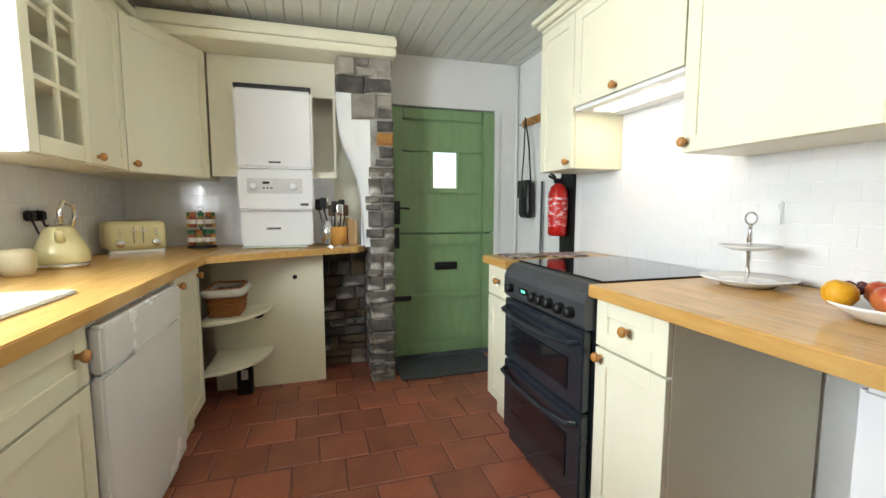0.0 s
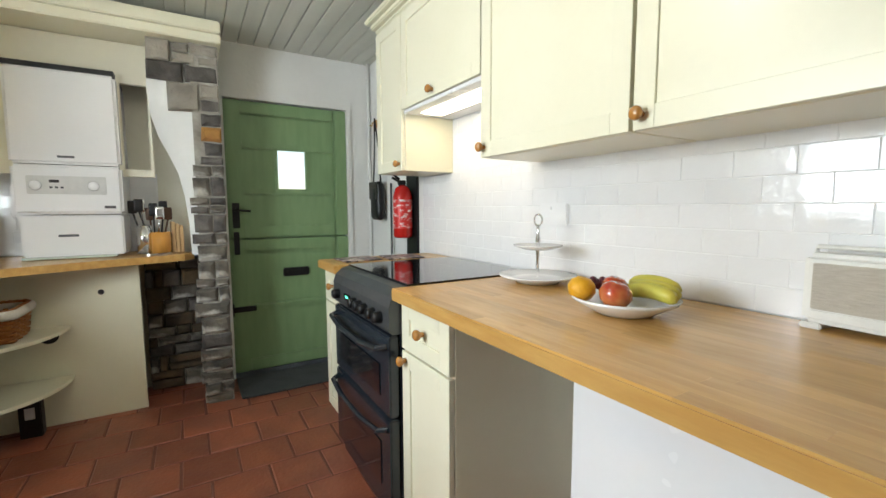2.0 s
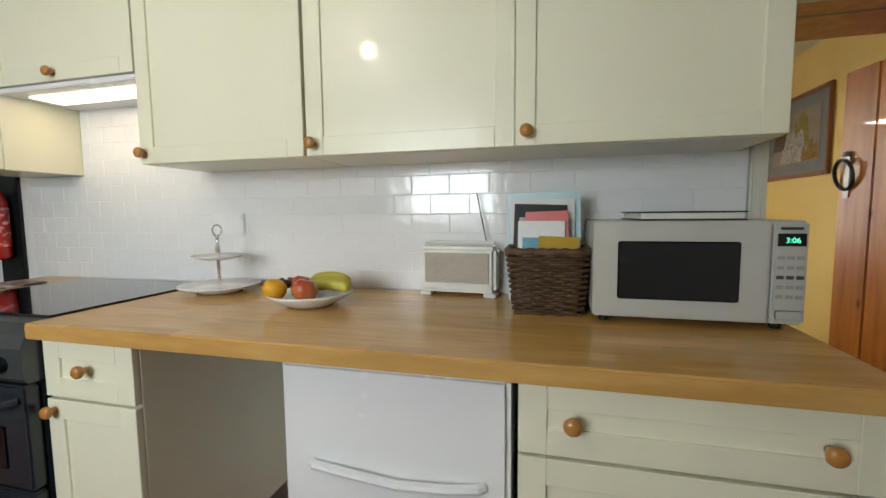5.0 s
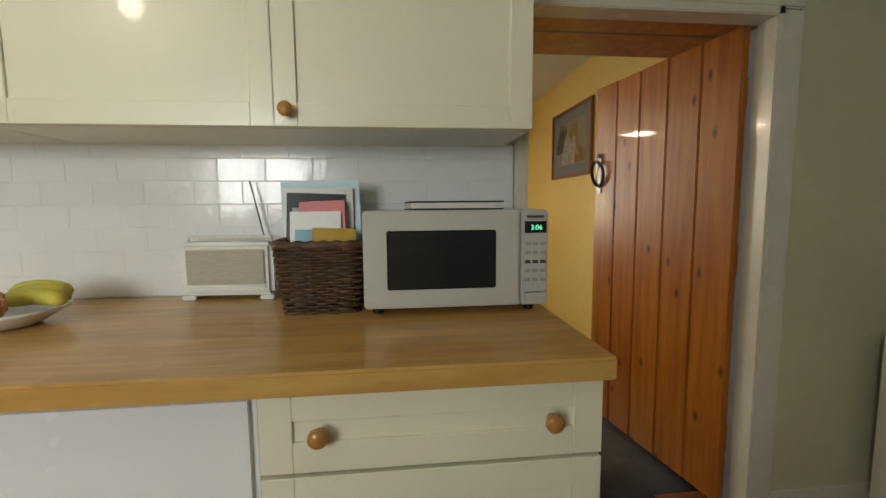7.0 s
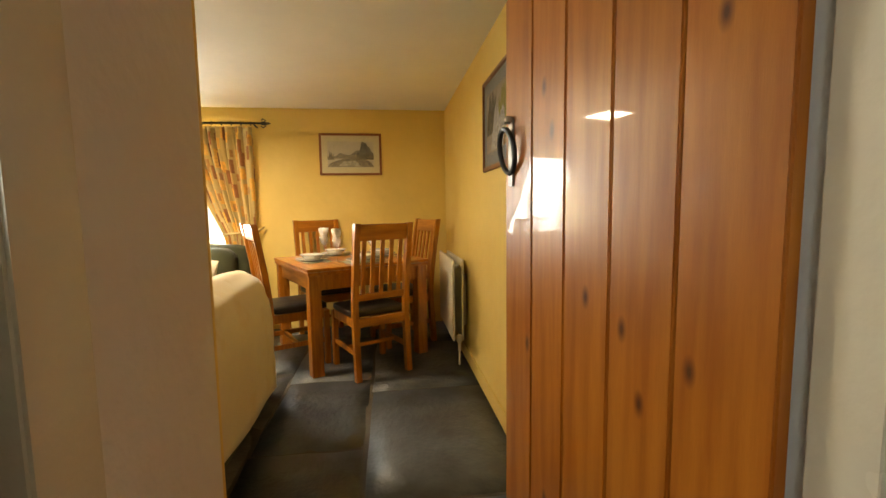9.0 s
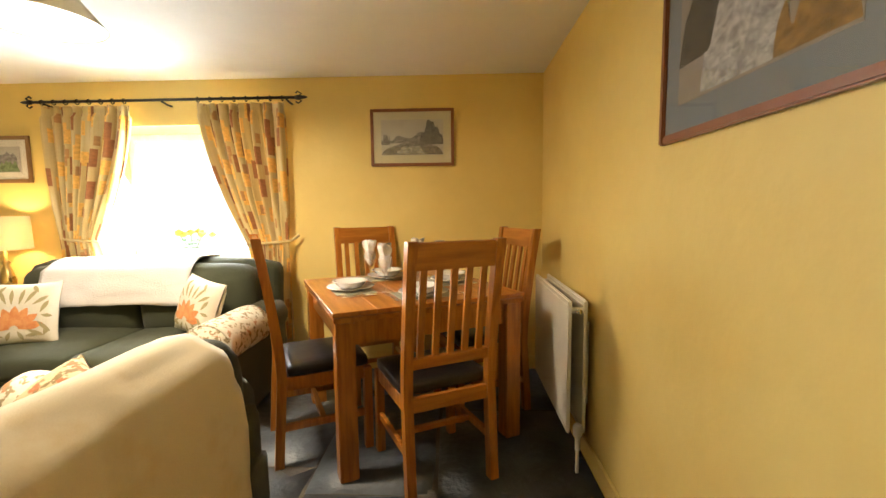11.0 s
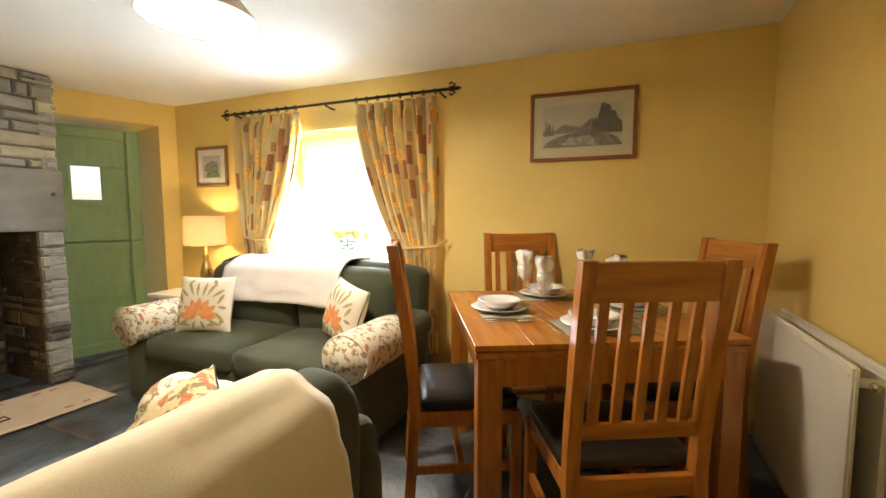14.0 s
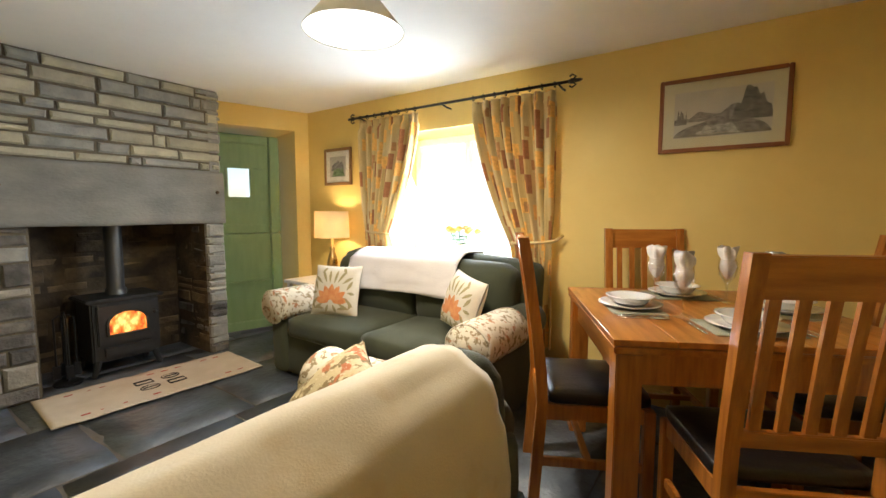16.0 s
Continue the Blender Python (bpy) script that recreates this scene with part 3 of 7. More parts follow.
unit("base_cabinet", "cream sink base cabinet", 0.715, -0.6, 90, 1.255, 0, 0.865, 0.58,
     [("shaker", 0, 0.625, 0.13, 0.865, ((0.57, 0.8),)), ("shaker", 0.63, 1.255, 0.13, 0.865, ((0.68, 0.8),))], 0.12, G)
dw = thing("dishwasher", "white freestanding dishwasher under the worktop", "dishwasher", 0.73, 1.37, 0, 90)
part("body", box(0.004, 0.70, 0.03, 0.58, 0.02, 0.85, 0.006), M_WHITE, dw)
part("door", box(0.004, 0.70, -0.005, 0.029, 0.10, 0.70, 0.008), M_WHITE, dw)
part("control_panel", box(0.004, 0.70, -0.012, 0.029, 0.705, 0.845, 0.01), M_WHITE, dw)
part("handle_recess", box(0.2, 0.5, -0.016, -0.0115, 0.70, 0.72, 0.002), M_WHITE, dw)
fz = thing("freezer", "white under-counter freezer in the gap below the worktop", "freezer", 2.265, 0.53, 0, -90)
part("body", box(0.002, 0.545, 0.045, 0.55, 0.02, 0.845, 0.006), M_WHITE, fz)
fd = part("door", box(0, 0.547, 0, 0.042, 0.06, 0.842, 0.012), M_WHITE, fz)
part("handle", tube(bmesh.new(), [(0.08, 0.0, 0.60), (0.09, -0.012, 0.60), (0.2, -0.02, 0.595), (0.3, -0.018, 0.585), (0.42, -0.02, 0.595), (0.48, -0.012, 0.60), (0.49, 0, 0.60)], 0.012), M_WHITE, fd, "moulded white handle")

# ---- cooker ----
M_GUN = mat("gunmetal_enamel", (0.09, 0.095, 0.10), rough=0.35, metal=0.5, bump=0.02, fine=120)
M_OVENGLASS = mat("black_oven_glass", (0.008, 0.009, 0.012), rough=0.06, bump=0, coat=0.5)
M_OVEN = mat("blue_black_enamel", (0.018, 0.024, 0.032), rough=0.2, bump=0.02, coat=0.3)
ck = thing("cooker", "black freestanding double oven cooker with a glass hob", "cooker", 2.19, 1.885, 0, -90)
part("body", box(0.004, 0.636, 0.03, 0.62, 0.02, 0.865, 0.004), M_OVEN, ck)
part("hob_glass", box(0.0, 0.64, 0.06, 0.625, 0.902, 0.915, 0.003), M_OVENGLASS, ck, "shiny black ceramic hob glass")
bm = bmesh.new()
prof = [(0.0, 0.745), (-0.012, 0.76), (-0.012, 0.84), (0.0, 0.875), (0.03, 0.90), (0.065, 0.908), (0.065, 0.745)]
a = [bm.verts.new((0.0, p, q)) for p, q in prof]
b = [bm.verts.new((0.64, p, q)) for p, q in prof]
bm.faces.new(a), bm.faces.new(b)
for i in range(len(prof)):
    bm.faces.new((a[i], a[(i + 1) % len(prof)], b[(i + 1) % len(prof)], b[i]))
fas = part("control_panel", bm, M_GUN, ck, "gunmetal control panel")
for u in (0.08, 0.30, 0.36, 0.42, 0.50, 0.565):
    part("dial", turned([(0, 0.03), (0.017, 0.03), (0.02, 0.024), (0.022, 0.0), (0, 0.0)], n=16), M_BLACK, fas, "", True, pose(u, -0.012, 0.795, 90))
part("clock", box(0.16, 0.235, -0.0145, -0.0118, 0.785, 0.812), M_OVENGLASS, fas)
part("clock_digits", box(0.18, 0.215, -0.0155, -0.0143, 0.794, 0.803), mat("green_led", (0.1, 0.9, 0.5), emit=1.5, bump=0), fas, "green glowing clock digits")
for z0, z1, g0, g1 in ((0.445, 0.738, 0.50, 0.62), (0.09, 0.438, 0.16, 0.33)):
    dr = part("oven_door", box(0.006, 0.634, -0.01, 0.029, z0, z1, 0.006), M_OVEN, ck)
    part("glass", box(0.09, 0.55, -0.0135, -0.0095, g0, g1, 0.002), M_OVENGLASS, dr)
    bm = tube(bmesh.new(), [(0.03, -0.01, z1 - 0.04), (0.05, -0.04, z1 - 0.045), (0.2, -0.05, z1 - 0.06), (0.44, -0.05, z1 - 0.06), (0.59, -0.04, z1 - 0.045), (0.61, -0.01, z1 - 0.04)], 0.011)
    part("door_handle", bm, M_OVEN, dr)
part("plinth", box(0.01, 0.63, 0.02, 0.03, 0.02, 0.085), M_OVEN, ck)

# ---- boiler ----
bo = thing("boiler", "white wall-hung gas boiler with a control strip", "boiler", 0.85, 2.91, 1.15)
part("casing", box(0, 0.455, 0, 0.36, 0.262, 0.745, 0.014, 3), M_WHITE, bo)
part("top_vent", box(0.004, 0.451, 0.002, 0.36, 0.7455, 0.77, 0.002), M_BLACK, bo, "black vent along the top")
cp = part("control_panel", box(0, 0.455, 0.002, 0.36, 0.0, 0.258, 0.014, 3), M_WHITE, bo)
M_PALEGREY = mat("pale_grey_plastic", (0.62, 0.62, 0.6), rough=0.4, bump=0)
part("display_panel", box(0.06, 0.385, -0.004, 0.0025, 0.105, 0.20, 0.003), M_PALEGREY, cp)
part("display", box(0.15, 0.19, -0.006, -0.0035, 0.165, 0.18), M_BLACK, cp)
for u in (0.095, 0.33):
    part("dial", turned([(0, 0.014), (0.022, 0.014), (0.026, 0), (0, 0)], n=20), M_WHITE, cp, "", True, pose(u, -0.003, 0.15, 90))
for i in range(3):
    part("button", box(0.15 + 0.022 * i, 0.162 + 0.022 * i, -0.007, -0.0035, 0.135, 0.145), M_GUN, cp)
part("badge", box(0.19, 0.26, -0.002, 0.001, 0.295, 0.306), M_GUN, bo)
part("badge", box(0.37, 0.42, -0.001, 0.0025, 0.03, 0.045), M_GUN, cp)


# ---- sitting room: fireplace ----
def stone(parent, material, x0, x1, z0, z1, y, depth, rng, face="-y", name="stone", chamfer=0.012):
    """One rough stone with its face at y, worn edges and an uneven front; face: the way that it looks."""
    w, h = x1 - x0, z1 - z0
    c = min(chamfer, w * 0.25, h * 0.25)
    bm = bmesh.new()
    rings = []
    proud = rng.uniform(-0.006, 0.008)
    for yy, inset, jit in ((depth, 0.0, 0.0), (0.014 + proud, 0.0, 0.004), (proud, c, 0.006)):
        ring = []
        for sx, sz in ((-1, -1), (0, -1), (1, -1), (1, 1), (0.1, 1), (-1, 1)):
            ring.append(bm.verts.new((sx * (w / 2 - inset) + rng.uniform(-jit, jit), yy + rng.uniform(-jit, jit) * 0.5, sz * (h / 2 - inset) + rng.uniform(-jit, jit))))
        rings.append(ring)
    for a, b in zip(rings, rings[1:]):
        for i in range(6):
            bm.faces.new((a[i], a[(i + 1) % 6], b[(i + 1) % 6], b[i]))
    bm.faces.new(rings[2])
    cx, cz = (x0 + x1) / 2, (z0 + z1) / 2
    turn = {"-y": pose(cx, y, cz), "-x": pose(y, cx, cz, 0, 0, -90), "+x": pose(y, cx, cz, 0, 0, 90), "up": pose(cx, cz, y, 90, 0, 0)}[face]
    if face == "up":
        turn = Matrix.Translation((cx, cz, y)) @ Matrix.Rotation(radians(-90), 4, "X")
    return part(name, bm, material, parent, "", False, turn)


def courses(parent, mats, x0, x1, z0, z1, y, hs, ws, joint, seed, face="-y", depth=0.1):
    rng = random.Random(seed)
    z = z0
    while z < z1 - 0.02:
        h = min(rng.uniform(*hs), z1 - z)
        if z1 - z - h < hs[0] * 0.6:
            h = z1 - z
        x = x0
        while x < x1 - 0.01:
            w = rng.uniform(*ws) if rng.random() > 0.2 else ws[0] * 0.6
            if x1 - x - w < ws[0] * 0.5:
                w = x1 - x
            if h > hs[1] * 0.75 and rng.random() < 0.3 and w > 0.15:
                k = h * rng.uniform(0.4, 0.6)
                stone(parent, rng.choice(mats), x + joint / 2, x + w - joint / 2, z + joint / 2, z + k - joint / 2, y, depth, rng, face)
                stone(parent, rng.choice(mats), x + joint / 2, x + w - joint / 2, z + k + joint / 2, z + h - joint / 2, y, depth, rng, face)
            else:
                stone(parent, rng.choice(mats), x + joint / 2, x + w - joint / 2, z + joint / 2, z + h - joint / 2, y, depth, rng, face)
            x += w
        z += h


cb = thing("chimney_breast", "rough stone chimney breast with an open hearth", "fireplace", 0, 0, 0, kind="structure")
bm = box(4.2, 4.70, 2.815, 3.9, 0, 1.08)
bx(bm, 5.765, 5.885, 2.815, 3.9, 0, 1.08)
bx(bm, 4.2, 5.885, 2.815, 3.9, 1.09, 2.2)
bx(bm, 4.69, 5.77, 3.372, 3.7, 0, 1.08)
part("mortar_core", bm, M_MORTAR, cb)
bm = box(4.702, 5.763, 3.362, 3.369, 0, 1.08)
bx(bm, 5.757, 5.7645, 2.84, 3.36, 0, 1.08)
bx(bm, 4.7005, 4.71, 2.84, 3.36, 0, 1.08)
part("soot_lining", bm, M_SOOT, cb)
courses(cb, [M_STONE, M_STONE, M_STONEY, M_STONEY], 4.2, 5.90, 1.505, 2.148, 2.795, (0.055, 0.10), (0.14, 0.46), 0.016, 4)
courses(cb, [M_STONE, M_STONE, M_STONED], 5.755, 5.905, 0, 1.08, 2.795, (0.05, 0.12), (0.14, 0.2), 0.010, 7, depth=0.14)
courses(cb, [M_STONE, M_STONE, M_STONED], 2.80, 3.15, 0, 2.14, 5.905, (0.05, 0.10), (0.14, 0.3), 0.010, 17, face="+x", depth=0.1)
courses(cb, [M_STONED, M_STONE, M_STONED, M_PALERUB], 4.2, 4.695, 0, 1.08, 2.795, (0.05, 0.15), (0.2, 0.3), 0.012, 9)
courses(cb, [M_SOOT], 4.70, 5.76, 0, 1.08, 3.36, (0.06, 0.14), (0.14, 0.35), 0.014, 11)
courses(cb, [M_SOOT, M_SOOT, M_STONED], 2.83, 3.35, 0, 1.07, 5.755, (0.06, 0.12), (0.14, 0.3), 0.012, 13, face="-x")
bm = soft(5.04, 2.84, 1.292, 1.74, 0.12, 0.42, 0.012, cuts=14, rough=0.006)
lt = part("lintel", bm, M_LINTEL, cb, "single dressed grey stone lintel", True)
# Dark plugs on the solid lintel paint the shade of peg holes.
for x in (4.58, 5.845):
    part("peg_hole", turned([(0, 0.012), (0.012, 0.012), (0.014, 0), (0, 0)], n=10), M_SOOT, lt, "", False, pose(x, 2.778, 1.335, 90))

# stove
M_CAST = mat("black_cast_iron", (0.03, 0.031, 0.032), (0.022, 0.022, 0.022), rough=0.5, metal=0.4, scale=12, bump=0.15)
M_FLUE = mat("grey_flue_metal", (0.10, 0.10, 0.10), rough=0.45, metal=0.7, scale=4, bump=0.05)
sv = thing("wood_stove", "black cast iron wood stove with an arched glowing window", "stove", 5.215, 2.93, 0)
part("body", box(-0.215, 0.215, 0.0, 0.30, 0.10, 0.535, 0.012), M_CAST, sv)
part("top_plate", box(-0.245, 0.245, -0.03, 0.33, 0.535, 0.56, 0.008), M_CAST, sv)
for x in (-0.19, 0.19):
    for y in (0.02, 0.28):
        part("leg", tube(bmesh.new(), [(x * 1.12, y, 0), (x * 1.02, y, 0.05), (x * 0.95, y, 0.12)], [0.02, 0.02, 0.028]), M_CAST, sv)
dr = part("door", box(-0.185, 0.185, -0.022, 0.002, 0.225, 0.515, 0.008), M_CAST, sv)
arch = [(-0.125, 0.29)] + [(0.125 * math.cos(math.pi * (1 - t / 14)), 0.375 + 0.085 * math.sin(math.pi * t / 14)) for t in range(15)] + [(0.125, 0.29)]
bm = bmesh.new()
for i in range(len(arch)):
    (ax, az), (bx_, bz) = arch[i], arch[(i + 1) % len(arch)]
    tube(bm, [(ax, -0.026, az), (bx_, -0.026, bz)], 0.010, 6)
part("window_rim", bm, M_CAST, dr)
M_FIRE = bpy.data.materials.new("burning_fire")
M_FIRE.use_nodes = True
nt = M_FIRE.node_tree
bs = nt.nodes["Principled BSDF"]
tc, mp, nz, rp = (nt.nodes.new("ShaderNode" + n) for n in ("TexCoord", "Mapping", "TexNoise", "ValToRGB"))
mp.inputs["Scale"].default_value = (1, 1, 0.6)
nz.inputs["Scale"].default_value, nz.inputs["Detail"].default_value = 26, 5
rp.color_ramp.elements[0].position, rp.color_ramp.elements[0].color = 0.36, (0.35, 0.03, 0.004, 1)
rp.color_ramp.elements[1].position, rp.color_ramp.elements[1].color = 0.66, (1, 0.62, 0.16, 1)
e = rp.color_ramp.elements.new(0.5)
e.color = (1, 0.22, 0.02, 1)
nt.links.new(tc.outputs["Object"], mp.inputs[0])
nt.links.new(mp.outputs[0], nz.inputs["Vector"])
nt.links.new(nz.outputs[0], rp.inputs[0])
nt.links.new(rp.outputs[0], bs.inputs["Emission Color"])
bs.inputs["Emission Strength"].default_value = 1.7
bs.inputs["Base Color"].default_value = (0.02, 0.01, 0.01, 1)
bm = bmesh.new()
bm.faces.new([bm.verts.new((a, -0.0235, b)) for a, b in arch])
part("fire_window", bm, M_FIRE, dr, "glowing orange fire behind glass")
part("ash_lip", box(-0.15, 0.15, -0.035, -0.004, 0.14, 0.205, 0.006), M_CAST, sv)
part("door_knob", turned([(0, 0.03), (0.014, 0.028), (0.014, 0.015), (0.006, 0.01), (0.006, 0), (0, 0)], n=12), M_CAST, sv, "", True, pose(0.17, -0.022, 0.42, 90))
part("flue_pipe", turned([(0.066, 0.56), (0.066, 0.60), (0.055, 0.605), (0.055, 1.2)], 0.0, 0.17), M_FLUE, sv, "grey metal flue pipe", True)
tl = thing("fire_irons", "black iron fireside companion set on the hearth", "fire irons", 4.87, 2.98, 0)
part("base", turned([(0, 0), (0.08, 0), (0.08, 0.015), (0, 0.02)]), M_BLACK, tl)
part("post", tube(bmesh.new(), [(0, 0, 0.01), (0, 0, 0.5)], 0.008), M_BLACK, tl)
for a in range(4):
    x, y = 0.055 * math.cos(a * 1.57), 0.055 * math.sin(a * 1.57)
    bm = tube(bmesh.new(), [(x * 0.4, y * 0.4, 0.48), (x, y, 0.46), (x, y, 0.12)], 0.006)
    bx(bm, x - 0.022, x + 0.022, y - 0.008, y + 0.008, 0.05, 0.14, 0.004)
    part("tool", bm, M_BLACK, tl)

# rug by the hearth
M_RUG = mat("cream_woven_rug", (0.58, 0.50, 0.40), (0.52, 0.44, 0.34), rough=0.95, scale=6, bump=0.5, fine=160, wear=0.15)
M_RED = mat("faded_red_yarn", (0.42, 0.07, 0.06), rough=0.95, wear=0.2)
M_DARKY = mat("dark_yarn", (0.03, 0.025, 0.03), rough=0.95, wear=0.2)
rug = thing("hearth_rug", "cream woven hearth rug with small red and black motifs", "rug", 5.22, 2.46, 0.002, -3)
bm = bmesh.new()
n, k = 40, 20
grid = [[bm.verts.new((-0.6 + 1.2 * i / n, -0.275 + 0.55 * j / k, 0.008 + 0.006 * noise.noise((i * 0.25, j * 0.3, 0)))) for j in range(k + 1)] for i in range(n + 1)]
for i in range(n):
    for j in range(k):
        bm.faces.new((grid[i][j], grid[i + 1][j], grid[i + 1][j + 1], grid[i][j + 1]))
body = part("pile", bm, M_RUG, rug, "", True)
sol = body.modifiers.new("thick", "SOLIDIFY")
sol.thickness, sol.offset = 0.008, -1
for s in (-1, 1):
    for i in range(11):
        if i not in (3, 8):
            x = -0.46 + 0.09 * i
            part("stitch", box(x, x + 0.045, s * 0.2 - 0.008, s * 0.2 + 0.008, 0.013, 0.0165, 0.001), M_RED, rug)
for x in (-0.07, 0.09):
    for s in (-1, 1):
        if (x > 0) == (s > 0):
            pts = [(x + 0.055 * math.cos(t * 0.5236), s * 0.06 + 0.04 * math.sin(t * 0.5236), 0.0165) for t in range(13)]
            part("motif", tube(bmesh.new(), pts, 0.005, 5), M_DARKY, rug)
            part("motif", tube(bmesh.new(), [(x - 0.04 + 0.02 * t, s * 0.06, 0.0165 + 0.002 * (t % 2)) for t in range(5)], 0.006, 5), M_DARKY, rug)
        else:
            pts = [(x - 0.05, s * 0.06 - 0.03, 0.0165), (x + 0.05, s * 0.06 - 0.03, 0.0165), (x + 0.05, s * 0.06 + 0.03, 0.0165), (x - 0.05, s * 0.06 + 0.03, 0.0165), (x - 0.05, s * 0.06 - 0.03, 0.0165)]
            part("motif", tube(bmesh.new(), pts, 0.006, 5), M_DARKY, rug)


# ---- sofas ----
M_FLORAL = mat("floral_linen", (0.66, 0.60, 0.48), (0.60, 0.54, 0.42), rough=0.9, scale=8, bump=0.2, fine=150, wear=0.1)
over(M_FLORAL, (0.27, 0.20, 0.11), 34, 0.53, 0.57)
over(M_FLORAL, (0.62, 0.55, 0.42), 70, 0.57, 0.60)
over(M_FLORAL, (0.42, 0.19, 0.09), 20, 0.61, 0.65)
M_TAPESTRY = mat("tan_floral_tapestry", (0.50, 0.41, 0.24), (0.44, 0.35, 0.19), rough=0.9, scale=8, bump=0.3, fine=150, wear=0.15)
over(M_TAPESTRY, (0.20, 0.14, 0.06), 26, 0.52, 0.55)
over(M_TAPESTRY, (0.40, 0.13, 0.05), 17, 0.57, 0.61)
over(M_TAPESTRY, (0.56, 0.47, 0.30), 60, 0.58, 0.61)


def draped(pts, x0, x1, n=36, seed=0, amp=0.008, hang=0.0):
    """A cloth along a line of (y, z) points, from x0 to x1, with soft wrinkles."""
    bm = bmesh.new()
    line = []
    for (a, b), (c, d) in zip(pts, pts[1:]):
        for s in range(6):
            line.append((a + (c - a) * s / 6, b + (d - b) * s / 6))
    line.append(pts[-1])
    for _ in range(3):
        line = [line[0]] + [tuple((line[i - 1][k] + 2 * line[i][k] + line[i + 1][k]) / 4 for k in (0, 1)) for i in range(1, len(line) - 1)] + [line[-1]]
    rows = []
    for i in range(n + 1):
        x = x0 + (x1 - x0) * i / n
        row = []
        for j, (y, z) in enumerate(line):
            q = Vector((x * 4, j * 0.18, seed))
            d = amp * noise.noise(q) + amp * 0.5 * noise.noise(q * 2.7)
            row.append(bm.verts.new((x + 0.012 * noise.noise((0, j * 0.3, seed + i * 0.05)), y + d, z + d + hang * noise.noise((x * 2, seed, 3)) * (j in (0, len(line) - 1)))))
        rows.append(row)
    for a, b in zip(rows, rows[1:]):
        for j in range(len(line) - 1):
            bm.faces.new((a[j], a[j + 1], b[j + 1], b[j]))
    return bm


def cloth(name, bm, material, label, thick=0.012, parent=None, category="throw", at=None):
    ob = part(name, bm, material, parent, label, True, at)
    s = ob.modifiers.new("thick", "SOLIDIFY")
    s.thickness, s.offset = thick, 0
    if not parent:
        tagged(ob, category=category)
    return ob


def sofa(label, x, y, rz, w, covers, inset=0.12, drop=0.0, rise=0.0):
    """A sofa whose seat looks to local -y; x runs along it."""
    s = thing("sofa", label, "sofa", x, y, 0, rz, "green sofas")
    h = w / 2
    part("base", soft(0, 0.02, 0.17, w - 0.10, 0.80, 0.30, 0.03, (0, 0.01, 0), rough=0.006), M_SOFA, s, "", True)
    part("backrest", soft(0, 0.36, 0.44 - drop / 2 + rise / 2, w - inset, 0.20, 0.72 - drop + rise, 0.09, (0, 0.02, 0.02), rough=0.01, cuts=12), M_SOFA, s, "", True)
    k = (w - 0.42) / 2
    for i in (-1, 1):
        part("seat_cushion", soft(i * k / 2, -0.08, 0.365, k - 0.004, 0.66, 0.16, 0.05, (0, 0.02, 0.025), rough=0.008, seed=i), M_SOFA, s, "", True)
        part("back_cushion", soft(i * (k / 2 + rise * 0.4), 0.22, 0.58 - 2.4 * drop + rise / 2, k - 0.004 + rise * 0.8, 0.22, 0.38 + rise, 0.09, (0, 0.035, 0.02), rough=0.012, seed=i + 5), M_SOFA, s, "", True)
        bm = soft(i * (h - 0.13), -0.01, 0.26, 0.17, 0.80, 0.48, 0.04, (0.01, 0.01, 0), rough=0.006)
        a = part("arm", bm, M_SOFA, s, "", True)
        prof = [(0.0, -0.43), (0.07, -0.43), (0.105, -0.40), (0.115, -0.3), (0.118, 0.1), (0.115, 0.33), (0.09, 0.36), (0.0, 0.36)]
        bm = turned(prof, n=24)
        for v in bm.verts:
            v.co.y *= 0.92
        part("arm_roll", bm, M_SOFA, a, "", True, Matrix.Translation((i * (h - 0.125), 0, 0.50)) @ Matrix.Rotation(radians(-90), 4, "X"))
        if i in covers:
            bm = bmesh.new()
            rows = []
            for t in range(17):
                ang = math.radians(-35 + 250 * t / 16) if i > 0 else math.radians(-35 + 250 * t / 16)
                rows.append([bm.verts.new((i * (h - 0.125) + 0.128 * math.cos(ang) * i, -0.445 + 0.46 * j / 12, 0.50 + 0.122 * math.sin(ang) + 0.006 * noise.noise((t * 0.4, j * 0.5, i)))) for j in range(13)])
            for p, q in zip(rows, rows[1:]):
                for j in range(12):
                    bm.faces.new((p[j], p[j + 1], q[j + 1], q[j]))
            # the cloth is tucked over the front of the roll
            cv = cloth("arm_cover", bm, M_FLORAL, "floral linen arm cover", 0.008, a)
            bm = bmesh.new()
            bm.faces.new([bm.verts.new((i * (h - 0.125) + 0.124 * math.cos(6.2832 * t / 20), -0.442, 0.50 + 0.118 * math.sin(6.2832 * t / 20))) for t in range(20)])
            cloth("cover_end", bm, M_FLORAL, "", 0.006, cv)
    for i in (-1, 1):
        for j in (-0.32, 0.34):
            part("foot", box(i * (h - 0.14) - 0.03, i * (h - 0.14) + 0.03, j - 0.03, j + 0.03, 0, 0.05), M_BLACK, s)
    return s


sofa("dark green two-seat sofa under the window with floral arm covers", 6.20, 1.13, -90, 1.86, (-1, 1), rise=0.07)
back = sofa("dark green sofa facing the hearth, seen from behind", 4.28, 0.17, 180, 1.92, (-1, 1), 0.78, 0.04)
part("back_cushion", soft(-0.68, 0.30, 0.56, 0.22, 0.20, 0.42, 0.07, (0.01, 0.03, 0.02), rough=0.012, seed=4), M_SOFA, back, "", True)
